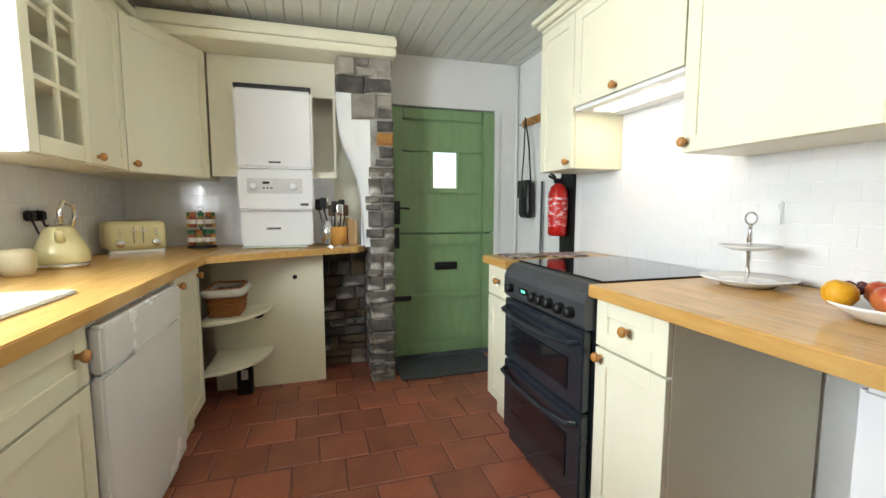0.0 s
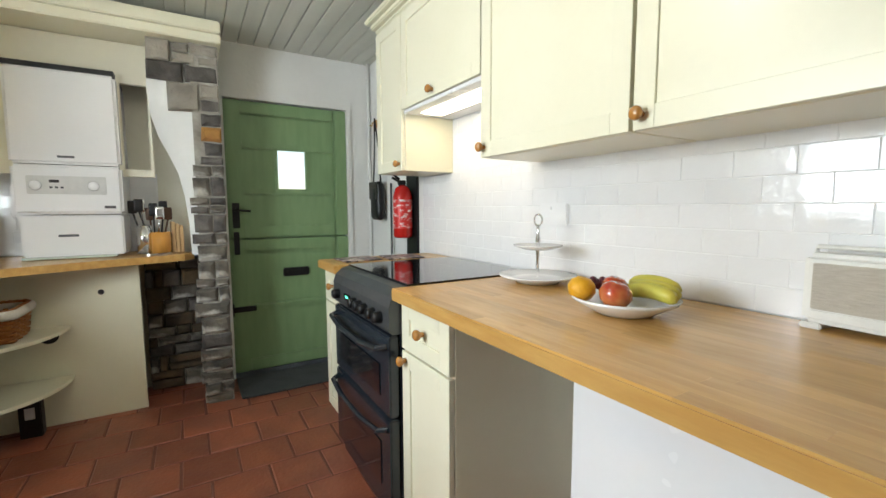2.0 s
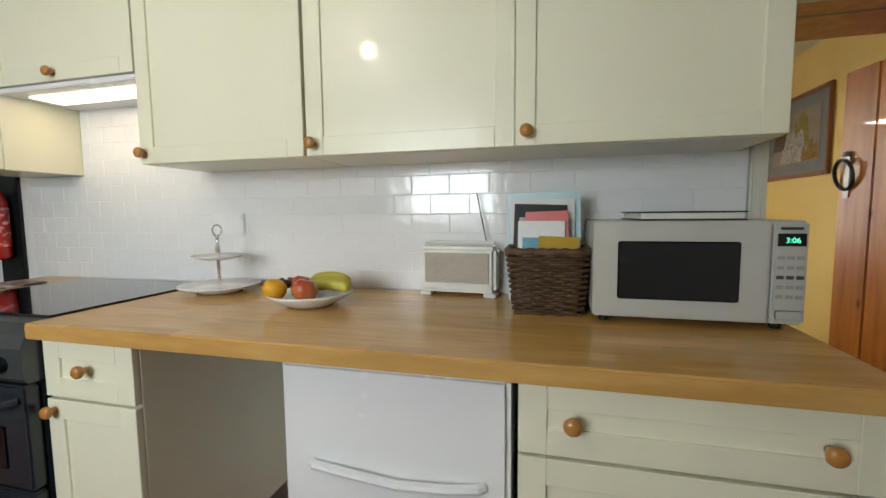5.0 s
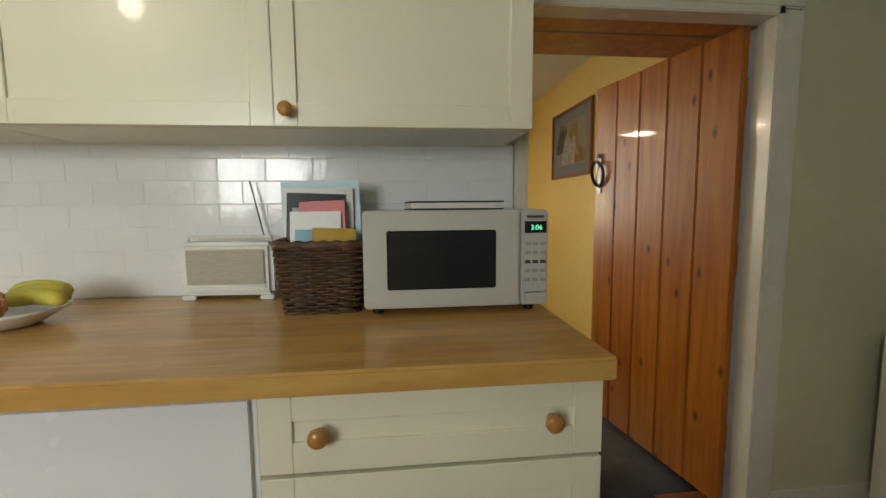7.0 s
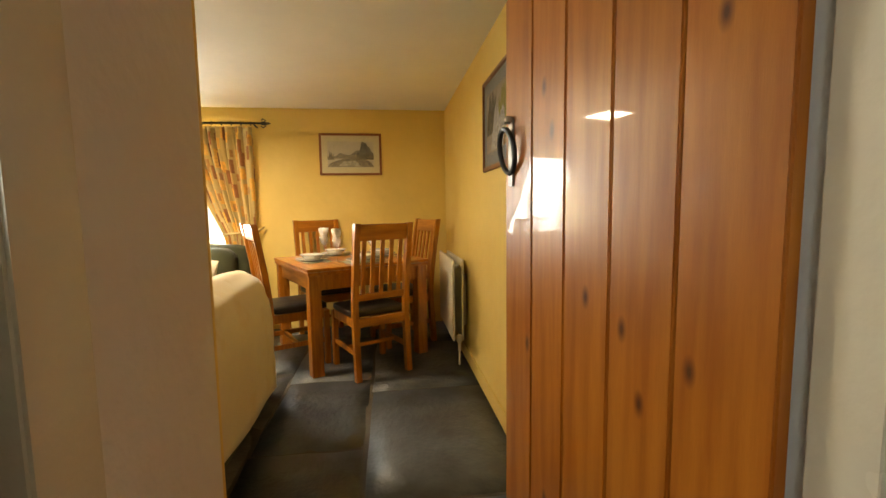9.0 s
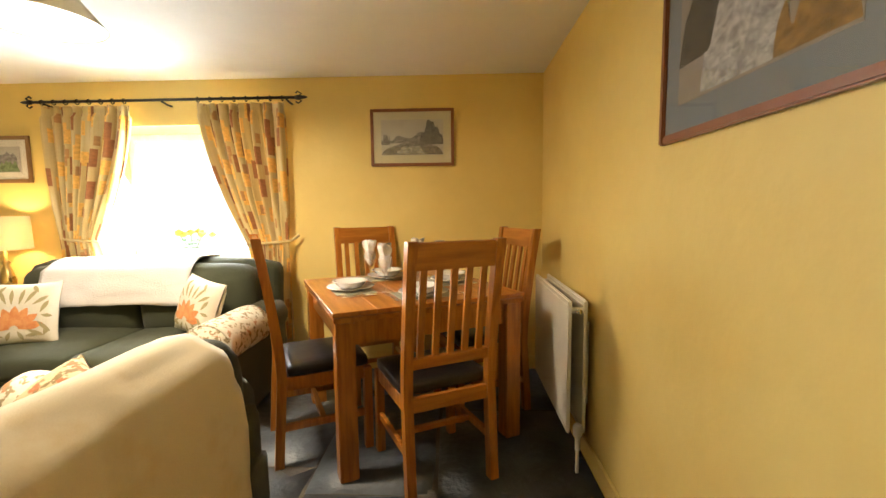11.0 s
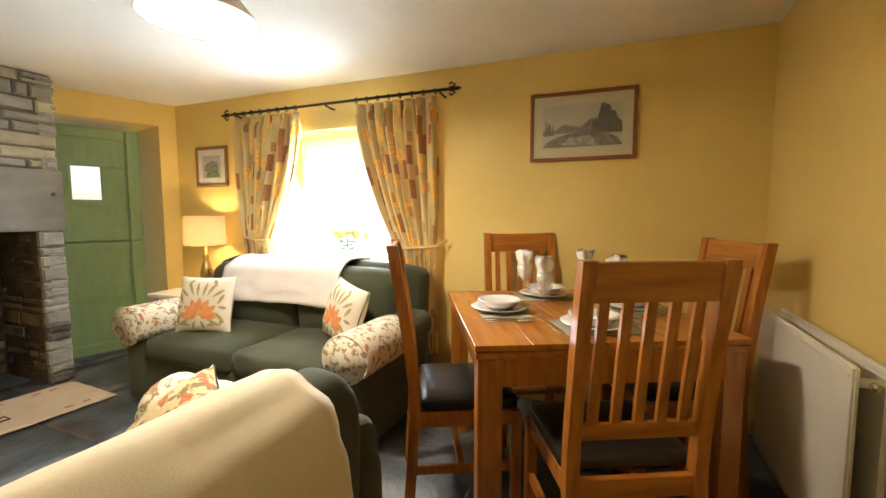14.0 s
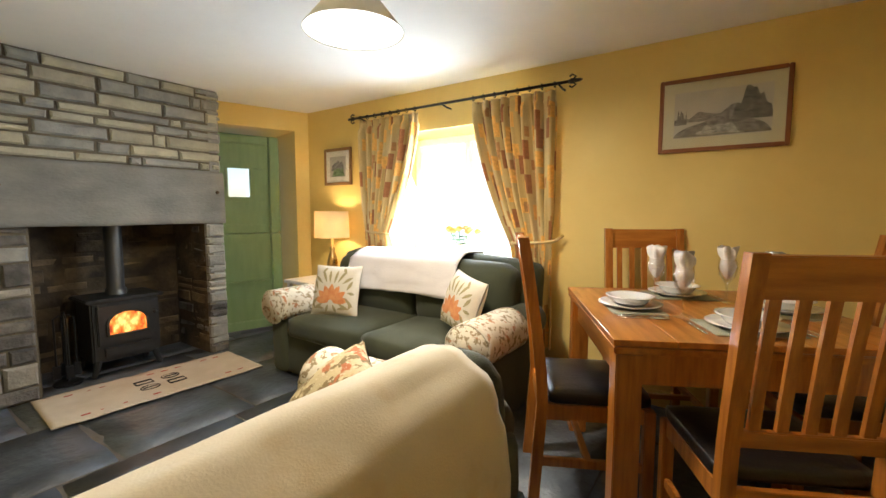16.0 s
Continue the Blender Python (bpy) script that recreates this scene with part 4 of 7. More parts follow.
# throws: over the window sofa's back, and over the other sofa's back down to the ground
bm = draped([(0.04, 0.62), (0.06, 0.72), (0.10, 0.84), (0.23, 0.90), (0.42, 0.895), (0.51, 0.82), (0.525, 0.6)], -0.58, 0.40, seed=3, amp=0.012, hang=0.03)
for v in bm.verts:
    v.co.z += 0.02 * v.co.x
cloth("throw", bm, M_WTHROW, "white fleece throw over the sofa back", at=pose(6.20, 1.13, 0, 0, 0, -90))
bm = draped([(0.515, 0.20), (0.515, 0.48), (0.51, 0.68), (0.47, 0.79), (0.37, 0.855), (0.28, 0.84), (0.20, 0.775), (0.11, 0.725), (0.055, 0.62), (0.04, 0.5)], -0.555, 0.70, seed=8, amp=0.010, hang=0.03)
cloth("throw", bm, M_THROW, "cream fleece throw over the sofa back", 0.014, at=pose(4.28, 0.17, 0, 0, 0, 180))


# ---- cushions ----
M_CUSH = mat("natural_cotton", (0.66, 0.60, 0.49), rough=0.9, scale=6, bump=0.2, fine=160, wear=0.08)
M_ORANGE = mat("orange_print", (0.56, 0.20, 0.07), (0.62, 0.28, 0.11), rough=0.9, scale=30, wear=0.2)
M_SAGEPRINT = mat("sage_print", (0.36, 0.29, 0.15), (0.30, 0.26, 0.14), rough=0.9, scale=30, wear=0.2)
M_GOLD = mat("gold_satin", (0.55, 0.40, 0.14), rough=0.5, scale=8, bump=0.2, sheen=0.3)


def swell(u, v, t):
    return t * (max(0, (1 - abs(u) ** 2.6)) * max(0, (1 - abs(v) ** 2.6))) ** 0.55 + 0.004


def cushion(label, m, size, t, material, motif, reverse):
    c = thing("cushion", label, "cushion", group="scatter cushions")
    c.matrix_basis = m
    bm = bmesh.new()
    n = 18
    for side in (-1, 1):
        g = []
        for i in range(n + 1):
            row = []
            for j in range(n + 1):
                u, v = -1 + 2 * i / n, -1 + 2 * j / n
                pinch = 1 - 0.06 * (1 - abs(u) ** 2) * abs(v) ** 4
                pinch2 = 1 - 0.06 * (1 - abs(v) ** 2) * abs(u) ** 4
                row.append(bm.verts.new((u * size / 2 * pinch2, side * swell(u, v, t), v * size / 2 * pinch)))
            g.append(row)
        for i in range(n):
            for j in range(n):
                bm.faces.new((g[i][j], g[i + 1][j], g[i + 1][j + 1], g[i][j + 1]))
        part("cover" if side < 0 else "reverse", bm, material if side < 0 else reverse, c, "", True)
        bm = bmesh.new()
    bm.free()

    def petal(cx, cz, ang, length, width, mm, base=0.0):
        bm = bmesh.new()
        left, right = [], []
        for k in range(9):
            s = k / 8
            wdt = width * math.sin(math.pi * (0.08 + 0.92 * s) ** 1.3 * 0.97) * 0.5 + 0.001
            for lst, sg in ((left, -1), (right, 1)):
                x = cx + (base + s * length) * math.sin(ang) + sg * wdt * math.cos(ang)
                z = cz + (base + s * length) * math.cos(ang) - sg * wdt * math.sin(ang)
                u, v = x / (size / 2), z / (size / 2)
                if abs(u) > 0.93 or abs(v) > 0.93:
                    u, v = max(-0.93, min(0.93, u)), max(-0.93, min(0.93, v))
                lst.append(bm.verts.new((u * size / 2, -swell(u, v, t) - 0.003, v * size / 2)))
        for k in range(8):
            bm.faces.new((left[k], left[k + 1], right[k + 1], right[k]))
        part("printed_petal", bm, mm, c)
    if motif:
        q = size / 0.42
        for i in range(7):
            petal(0, -0.105 * q, math.radians(-78 + 26 * i), 0.125 * q, 0.05 * q, M_ORANGE, 0.02)
        for sx in (-1, 1):
            for cx, cz, a, l in ((0.02, 0.055, 8, 0.10), (0.05, 0.06, 30, 0.11), (0.09, 0.05, 52, 0.09), (0.11, 0.13, -35, 0.06), (0.13, 0.0, 25, 0.08), (0.135, -0.02, 100, 0.05), (0.12, -0.06, 140, 0.09), (0.07, -0.11, 118, 0.09), (0.02, -0.12, 155, 0.06), (0.06, -0.15, 80, 0.08), (0.15, -0.15, 20, 0.05)):
                petal(sx * cx * q, cz * q, sx * math.radians(a), l * q, 0.021 * q, M_SAGEPRINT)
    return c


cushion("cream cotton cushion with an orange shell print", pose(6.02, 1.56, 0.62, -17, 0, -72), 0.365, 0.07, M_CUSH, True, M_CUSH)
cushion("cream cotton cushion with an orange shell print", pose(6.10, 0.56, 0.64, -17, 8, -118), 0.34, 0.07, M_CUSH, True, M_CUSH)
cushion("floral linen cushion with a gold satin back, lying on the sofa", pose(4.90, 0.31, 0.545, -48, 14, 238), 0.36, 0.085, M_TAPESTRY, False, M_GOLD)


# ---- dining ----
def dining_chair(m=None):
    c = thing("dining_chair", "oak slat-back dining chair with a black leather seat", "chair", group="chairs round the table")
    W, D, SZ, H = 0.43, 0.42, 0.45, 1.08
    lean = lambda z: -0.085 * max(0, (z - SZ) / (H - SZ)) ** 1.3 - 0.0
    for s in (-1, 1):
        x = s * (W / 2 - 0.02)
        bm = bmesh.new()
        prev = None
        for k in range(11):
            z = H * k / 10
            y = lean(z) + (0.03 * (1 - z / SZ) * -1 if z < SZ else 0)
            ring = [bm.verts.new((x + a * 0.02, y + b * 0.021, z)) for a, b in ((-1, -1), (1, -1), (1, 1), (-1, 1))]
            if prev:
                for q in range(4):
                    bm.faces.new((prev[q], prev[(q + 1) % 4], ring[(q + 1) % 4], ring[q]))
            else:
                bm.faces.new(ring)
            prev = ring
        bm.faces.new(prev)
        part("back_leg", bm, M_OAK, c)
        part("front_leg", box(x - 0.02, x + 0.02, D - 0.04, D, 0, SZ - 0.03, 0.003), M_OAK, c)
        part("side_rail", box(x - 0.011, x + 0.011, 0.018, D - 0.04, SZ - 0.085, SZ - 0.022, 0.002), M_OAK, c)
        part("stretcher", box(x - 0.010, x + 0.010, 0.0, D - 0.04, 0.17, 0.205, 0.002), M_OAK, c)
    part("front_rail", box(-W / 2 + 0.035, W / 2 - 0.035, D - 0.032, D - 0.01, SZ - 0.085, SZ - 0.022, 0.002), M_OAKX, c)
    part("back_rail", box(-W / 2 + 0.035, W / 2 - 0.035, -0.012, 0.012, SZ - 0.085, SZ - 0.022, 0.002), M_OAKX, c)
    part("cross_stretcher", box(-W / 2 + 0.03, W / 2 - 0.03, 0.17, 0.195, 0.175, 0.20, 0.002), M_OAKX, c)
    part("seat", soft(0, D / 2 + 0.005, SZ + 0.003, W - 0.01, D - 0.035, 0.055, 0.02, (0, 0, 0.012)), M_LEATHER, c, "black leather seat pad", True)
    y1, y2 = lean(1.03), lean(0.56)
    bm = bx(bmesh.new(), -W / 2 + 0.038, W / 2 - 0.038, -0.012, 0.012, -0.055, 0.055, 0.003)
    part("top_rail", bm, M_OAKX, c, "", False, pose(0, y1, 1.02, 8))
    part("lower_rail", bx(bmesh.new(), -W / 2 + 0.038, W / 2 - 0.038, -0.011, 0.011, -0.024, 0.024, 0.003), M_OAKX, c, "", False, pose(0, y2, 0.575, 5))
    for k in range(5):
        x = -0.136 + 0.068 * k
        bm = bmesh.new()
        prev = None
        for q in range(6):
            z = 0.59 + (0.975 - 0.59) * q / 5
            y = lean(z) + 0.006
            ring = [bm.verts.new((x + a * 0.0145, y + b * 0.007, z)) for a, b in ((-1, -1), (1, -1), (1, 1), (-1, 1))]
            if prev:
                for e in range(4):
                    bm.faces.new((prev[e], prev[(e + 1) % 4], ring[(e + 1) % 4], ring[e]))
            prev = ring
        part("slat", bm, M_OAK, c)
    return c


ch = dining_chair()
ch.matrix_basis = pose(5.43, -0.925, 0, 0, 0, -63.4)
copy_thing(ch, pose(5.73, -0.06, 0, 0, 0, -153.4))
copy_thing(ch, pose(6.63, -0.335, 0, 0, 0, 116.6))
copy_thing(ch, pose(6.32, -1.27, 0, 0, 0, 22))

TB = pose(6.055, -0.655, 0, 0, 0, 26.6)
tb = thing("dining_table", "square oak extending dining table with thick legs", "table")
tb.matrix_basis = TB
S = 0.485
for i in range(5):
    a = -S + 2 * S * i / 5
    part("top_board", box(-S, S, a + 0.0003, a + 2 * S / 5 - 0.0003, 0.749, 0.77, 0.0015, 1), M_OAKX, tb)
part("leaf_board", box(-S + 0.003, S - 0.003, -S + 0.003, S - 0.003, 0.722, 0.745, 0.003), M_OAKX, tb)
for s in (-1, 1):
    part("apron", box(-S + 0.07, S - 0.07, s * (S - 0.05) - 0.011, s * (S - 0.05) + 0.011, 0.61, 0.72, 0.002), M_OAKX, tb)
    part("apron", box(s * (S - 0.05) - 0.011, s * (S - 0.05) + 0.011, -S + 0.07, S - 0.07, 0.61, 0.72, 0.002), M_OAK, tb)
    for t in (-1, 1):
        part("leg", box(s * (S - 0.055) - 0.042, s * (S - 0.055) + 0.042, t * (S - 0.055) - 0.042, t * (S - 0.055) + 0.042, 0, 0.72, 0.004), M_OAK, tb)

# ---- curtains ----
M_CURT = mat("gold_cream_curtain", (0.60, 0.42, 0.15), (0.66, 0.52, 0.26), rough=0.8, scale=5, stretch=(7, 1, 0.5), bump=0.15, fine=120, wear=0.1, sheen=0.2)


def squares(m, colour, scale, stretch, size, offset=0):
    nt = m.node_tree
    bs = nt.nodes["Principled BSDF"]
    old = bs.inputs["Base Color"].links[0].from_socket
    uv, mp, vo, mr, mx, no = (nt.nodes.new("ShaderNode" + n) for n in ("UVMap", "Mapping", "TexVoronoi", "MapRange", "Mix", "TexNoise"))
    mp.inputs["Scale"].default_value, mp.inputs["Location"].default_value = stretch, (offset, offset * 0.7, 0)
    vo.distance, vo.voronoi_dimensions = "CHEBYCHEV", "2D"
    vo.inputs["Scale"].default_value, vo.inputs["Randomness"].default_value = scale, 1.0
    mr.inputs[1].default_value, mr.inputs[2].default_value = size, size - 0.015
    no.inputs["Scale"].default_value = 55
    mx.data_type = "RGBA"
    dark = nt.nodes.new("ShaderNodeMix")
    dark.data_type = "RGBA"
    dark.inputs[6].default_value, dark.inputs[7].default_value = (*colour, 1), (*[c * 2.2 for c in colour], 1)
    nt.links.new(uv.outputs[0], mp.inputs[0])
    nt.links.new(mp.outputs[0], vo.inputs["Vector"])
    nt.links.new(uv.outputs[0], no.inputs["Vector"])
    nt.links.new(no.outputs[0], dark.inputs[0])
    nt.links.new(vo.outputs["Distance"], mr.inputs[0])
    nt.links.new(mr.outputs[0], mx.inputs[0])
    nt.links.new(old, mx.inputs[6])
    nt.links.new(dark.outputs[2], mx.inputs[7])
    nt.links.new(mx.outputs[2], bs.inputs["Base Color"])


squares(M_CURT, (0.52, 0.30, 0.07), 5.0, (1.9, 0.9, 1), 0.24, 3.3)
squares(M_CURT, (0.30, 0.15, 0.05), 5.5, (2.4, 0.7, 1), 0.14, 6.1)
squares(M_CURT, (0.22, 0.085, 0.028), 4.2, (2.3, 0.6, 1), 0.17)


def curtain(label, y_top0, y_top1, y_tie, y_tie_w, y_bot0, y_bot1, tie_z, z_top, z_bot, tiefrom):
    """A pleated curtain gathered by a tie-back; it hangs in the plane x = 6.70."""
    c = thing("curtain", label, "curtain", 6.70, 0, 0, group="pair of curtains")
    bm = bmesh.new()
    uvl = bm.loops.layers.uv.new("UVMap")
    n, k = 96, 60
    rows = []
    for j in range(k + 1):
        v = j / k
        z = z_top + (z_bot - z_top) * v
        if z > tie_z:
            s = (z_top - z) / (z_top - tie_z)
            s2 = s ** 1.5
            a, b = y_top0 + (y_tie - y_tie_w - y_top0) * s2, y_top1 + (y_tie + y_tie_w - y_top1) * s2
        else:
            s = (tie_z - z) / (tie_z - z_bot)
            s2 = min(1, s * 2.2) ** 0.6
            a, b = y_tie - y_tie_w + (y_bot0 - y_tie + y_tie_w) * s2, y_tie + y_tie_w + (y_bot1 - y_tie - y_tie_w) * s2
        row = []
        for i in range(n + 1):
            u = i / n
            tight = min(1, abs(z - tie_z) / 0.25)
            amp = 0.016 + 0.022 * tight
            fold = math.sin(u * 2 * math.pi * 8 + 0.7 * math.sin(u * 9 + v * 3)) + 0.45 * math.sin(u * 2 * math.pi * 13 + v * 4)
            pinch = 0.5 if v < 0.05 else 1
            row.append(bm.verts.new((amp * fold * pinch - 0.01 * (1 - tight), a + (b - a) * u + 0.008 * math.cos(u * 50 + v * 2), z)))
        rows.append(row)
    for j in range(k):
        for i in range(n):
            f = bm.faces.new((rows[j][i], rows[j][i + 1], rows[j + 1][i + 1], rows[j + 1][i]))
            for lp, (ii, jj) in zip(f.loops, ((i, j), (i + 1, j), (i + 1, j + 1), (i, j + 1))):
                lp[uvl].uv = (ii / n * 1.1, jj / k * 1.75)
    body = part("cloth", bm, M_CURT, c, "", True)
    sd = body.modifiers.new("thick", "SOLIDIFY")
    sd.thickness = 0.004
    pts = [(0.02 + 0.06 * math.sin(math.pi * t / 12 + 3.14), y_tie + (y_tie_w + 0.012) * math.cos(math.pi * t / 12), tie_z + 0.03 * (t / 12 - 0.5) * tiefrom) for t in range(13)]
    part("tie_back", tube(bmesh.new(), pts + [(0.05, tiefrom_y, tie_z + 0.05) for tiefrom_y in (y_tie - tiefrom * (y_tie_w + 0.06),)] if tiefrom > 0 else pts, 0.010, 8), M_CURT, c, "twisted gold cord tie-back", True)
    return c


curtain("cream and gold patterned curtain tied back at the window", 1.36, 1.99, 1.80, 0.13, 1.60, 1.92, 1.0, 1.955, 0.25, -1)
curtain("cream and gold patterned curtain tied back at the window", 0.24, 0.86, 0.40, 0.15, 0.26, 0.50, 0.97, 1.955, 0.25, 1)
rod = thing("curtain_pole", "black iron curtain pole with scroll finials", "curtain pole", 6.69, 0, 1.985)
part("pole", tube(bmesh.new(), [(0, 0.16, 0), (0, 2.05, 0)], 0.010), M_BLACK, rod, "", True)
for y, s in ((0.16, -1), (2.05, 1)):
    bm = tube(bmesh.new(), [(0, y, 0), (0, y + s * 0.02, 0), (0, y + s * 0.035, 0), (0, y + s * 0.07, 0), (0, y + s * 0.09, 0)], [0.012, 0.018, 0.014, 0.010, 0.001])
    for q in (-1, 1):
        tube(bm, [(0, y + s * 0.02, 0.005 * q), (0, y + s * 0.045, 0.025 * q), (0, y + s * 0.02, 0.04 * q), (0, y + s * 0.005, 0.028 * q)], 0.006, 6)
    part("finial", bm, M_BLACK, rod, "", True)
for y in (0.22, 1.11, 1.97):
    part("bracket", tube(bmesh.new(), [(0, y, -0.012), (0.06, y, -0.02), (0.108, y, -0.02)], 0.007), M_BLACK, rod)
for y0, y1 in ((0.25, 0.85), (1.38, 1.98)):
    for i in range(8):
        y = y0 + (y1 - y0) * i / 7
        part("ring", tube(bmesh.new(), [(0.017 * math.cos(t * 0.5236), y, 0.017 * math.sin(t * 0.5236) - 0.004) for t in range(13)], 0.0035, 6), M_BLACK, rod)

# ---- lamps ----
M_BRASS = mat("antique_brass", (0.55, 0.38, 0.14), rough=0.3, metal=0.9, bump=0.05)


def lit_shade(name, colour, strength):
    m = mat(name, colour, rough=0.8, scale=15, bump=0.05, wear=0.04)
    nt = m.node_tree
    bs = nt.nodes["Principled BSDF"]
    tr, mx = nt.nodes.new("ShaderNodeBsdfTranslucent"), nt.nodes.new("ShaderNodeMixShader")
    tr.inputs[0].default_value = (*colour, 1)
    mx.inputs[0].default_value = strength
    nt.links.new(bs.outputs[0], mx.inputs[1])
    nt.links.new(tr.outputs[0], mx.inputs[2])
    nt.links.new(mx.outputs[0], nt.nodes["Material Output"].inputs[0])
    return m


pl = thing("pendant_lamp", "cream coolie pendant lamp, lit, hanging from the ceiling", "ceiling lamp", 5.27, 0.57, 1.90)
bm = turned([(0.20, 0.0), (0.204, 0.002), (0.075, 0.16), (0.012, 0.166), (0.012, 0.162), (0.07, 0.156), (0.20, 0.004)], n=48)
part("shade", bm, lit_shade("pendant_shade_cloth", (0.80, 0.77, 0.68), 0.16), pl, "cream cone shade", True)
part("diffuser", turned([(0.0, 0.009), (0.196, 0.009), (0.196, 0.005), (0.0, 0.005)], n=48), mat("pendant_glow", (1.0, 0.95, 0.86), emit=4.5, bump=0, wear=0), pl, "glowing white diffuser disc")
part("cord", tube(bmesh.new(), [(0, 0, 0.14), (0, 0, 0.25)], 0.006), M_WHITE, pl)
part("ceiling_rose", turned([(0, 0.225), (0.03, 0.23), (0.04, 0.25), (0, 0.25)]), M_WHITE, pl)
st = thing("side_table", "small white painted side table in the corner", "table", 6.56, 2.42, 0)
part("tabletop", box(-0.22, 0.22, -0.22, 0.22, 0.53, 0.56, 0.006), M_WHITE, st)
for x in (-0.18, 0.18):
    for y in (-0.18, 0.18):
        part("leg", box(x - 0.018, x + 0.018, y - 0.018, y + 0.018, 0, 0.53, 0.003), M_WHITE, st)
la = thing("table_lamp", "brass table lamp with a lit cream drum shade", "lamp", 6.60, 2.27, 0.56)
prof = [(0, 0), (0.07, 0), (0.07, 0.02), (0.03, 0.035), (0.022, 0.06), (0.045, 0.1), (0.052, 0.16), (0.03, 0.24), (0.018, 0.27), (0.028, 0.29), (0.012, 0.31), (0.010, 0.40), (0, 0.40)]
part("base", turned(prof), M_BRASS, la, "", True)
part("shade", turned([(0.155, 0.385), (0.148, 0.62), (0.145, 0.62), (0.152, 0.385)], n=40), lit_shade("lamp_shade_cloth", (0.80, 0.68, 0.48), 0.45), la, "cream drum shade", True)


# ---- kitchen: stone pier, left cabinets, shelves ----
pier = thing("stone_pier", "rough exposed stone pier beside the stable door", "pier", 0, 0, 0, kind="structure")
part("core", box(1.66, 1.80, 2.80, 3.28, 0, 2.10), M_LIMEMORTAR, pier)
rng = random.Random(21)
z = 0.0
while z < 1.40:
    h = rng.uniform(0.045, 0.125)
    k = 1.645 + rng.uniform(-0.025, 0.012)
    mid = rng.uniform(1.69, 1.76) if rng.random() < 0.45 else 1.805
    stone(pier, rng.choice((M_STONED, M_LIMED, M_LIMED)), k, mid - 0.004, z + 0.005, z + h - 0.005, 2.775 + rng.uniform(-0.008, 0.008), 0.1, rng, chamfer=0.018)
    if mid < 1.8:
        stone(pier, rng.choice((M_STONED, M_LIMED)), mid + 0.004, 1.805, z + 0.006, z + h - 0.004, 2.775, 0.1, rng, chamfer=0.016)
    z += h
for z0, z1, x0, mm in ((z, 1.48, 1.69, M_STONED), (1.48, 1.56, 1.715, M_STONED), (1.56, 1.645, 1.70, M_RUST), (1.645, 1.72, 1.70, M_STONED)):
    stone(pier, mm, x0, 1.803, z0 + 0.005, z1 - 0.005, 2.775, 0.1, rng, chamfer=0.016)
for x0, x1, z0, z1, mm in ((1.545, 1.70, 1.725, 1.885, M_PALERUB), (1.70, 1.803, 1.725, 1.80, M_STONED), (1.70, 1.803, 1.80, 1.885, M_PALERUB), (1.45, 1.63, 1.885, 1.985, M_STONED), (1.63, 1.803, 1.89, 1.985, M_STONED), (1.455, 1.57, 1.985, 2.10, M_PALERUB), (1.57, 1.70, 1.985, 2.05, M_PALERUB), (1.70, 1.803, 1.985, 2.035, M_PALERUB), (1.57, 1.66, 2.05, 2.10, M_PALERUB), (1.66, 1.803, 2.035, 2.10, M_PALERUB)):
    stone(pier, mm, x0 + 0.002, x1 - 0.002, z0 + 0.002, z1 - 0.002, 2.79, 0.12, rng, chamfer=0.012)
courses(pier, [M_LIMED, M_SOOT, M_STONED, M_SOOT], 1.35, 1.66, 0, 0.865, 3.18, (0.05, 0.12), (0.08, 0.2), 0.006, 23)
courses(pier, [M_LIMED, M_LIMED, M_STONED], 2.80, 3.25, 0, 0.865, 1.655, (0.05, 0.12), (0.08, 0.2), 0.006, 25, face="-x")
# white plaster flank with a curved edge
bm = bmesh.new()
edge = [(1.46, 2.10), (1.455, 1.98), (1.45, 1.85), (1.46, 1.70), (1.49, 1.58), (1.535, 1.48), (1.575, 1.38), (1.60, 1.25), (1.615, 1.1), (1.62, 0.91)]
a = [bm.verts.new((x, 2.84, z)) for x, z in edge]
b = [bm.verts.new((1.70, 2.815, z)) for x, z in edge]
c = [bm.verts.new((x + 0.03, 3.27, z)) for x, z in edge]
for i in range(len(edge) - 1):
    bm.faces.new((a[i], a[i + 1], b[i + 1], b[i]))
    bm.faces.new((a[i], a[i + 1], c[i + 1], c[i]))
part("plaster_flank", bm, M_WHITEWALL, pier, "curved white plaster edge", True)

# cream panelling flush under the boxed moulding, with a niche beside the boiler
setting("wall_panel_boiler", wall_with_hole(bmesh.new(), "y", 2.985, 3.02, 0.705, 1.455, 1.362, 2.099, [(1.315, 1.44, 1.40, 1.88)]), M_CREAMWALL, "cream painted panelling behind the boiler with a narrow niche")
pc = thing("pipe_cover", "white metal pipe cover under the boiler", "pipe cover", 0.86, 2.95, 0.923)
part("casing", box(0, 0.435, 0, 0.30, 0, 0.222, 0.008), M_WHITE, pc)
part("badge", box(0.15, 0.235, -0.002, 0.001, 0.105, 0.118), M_GUN, pc)

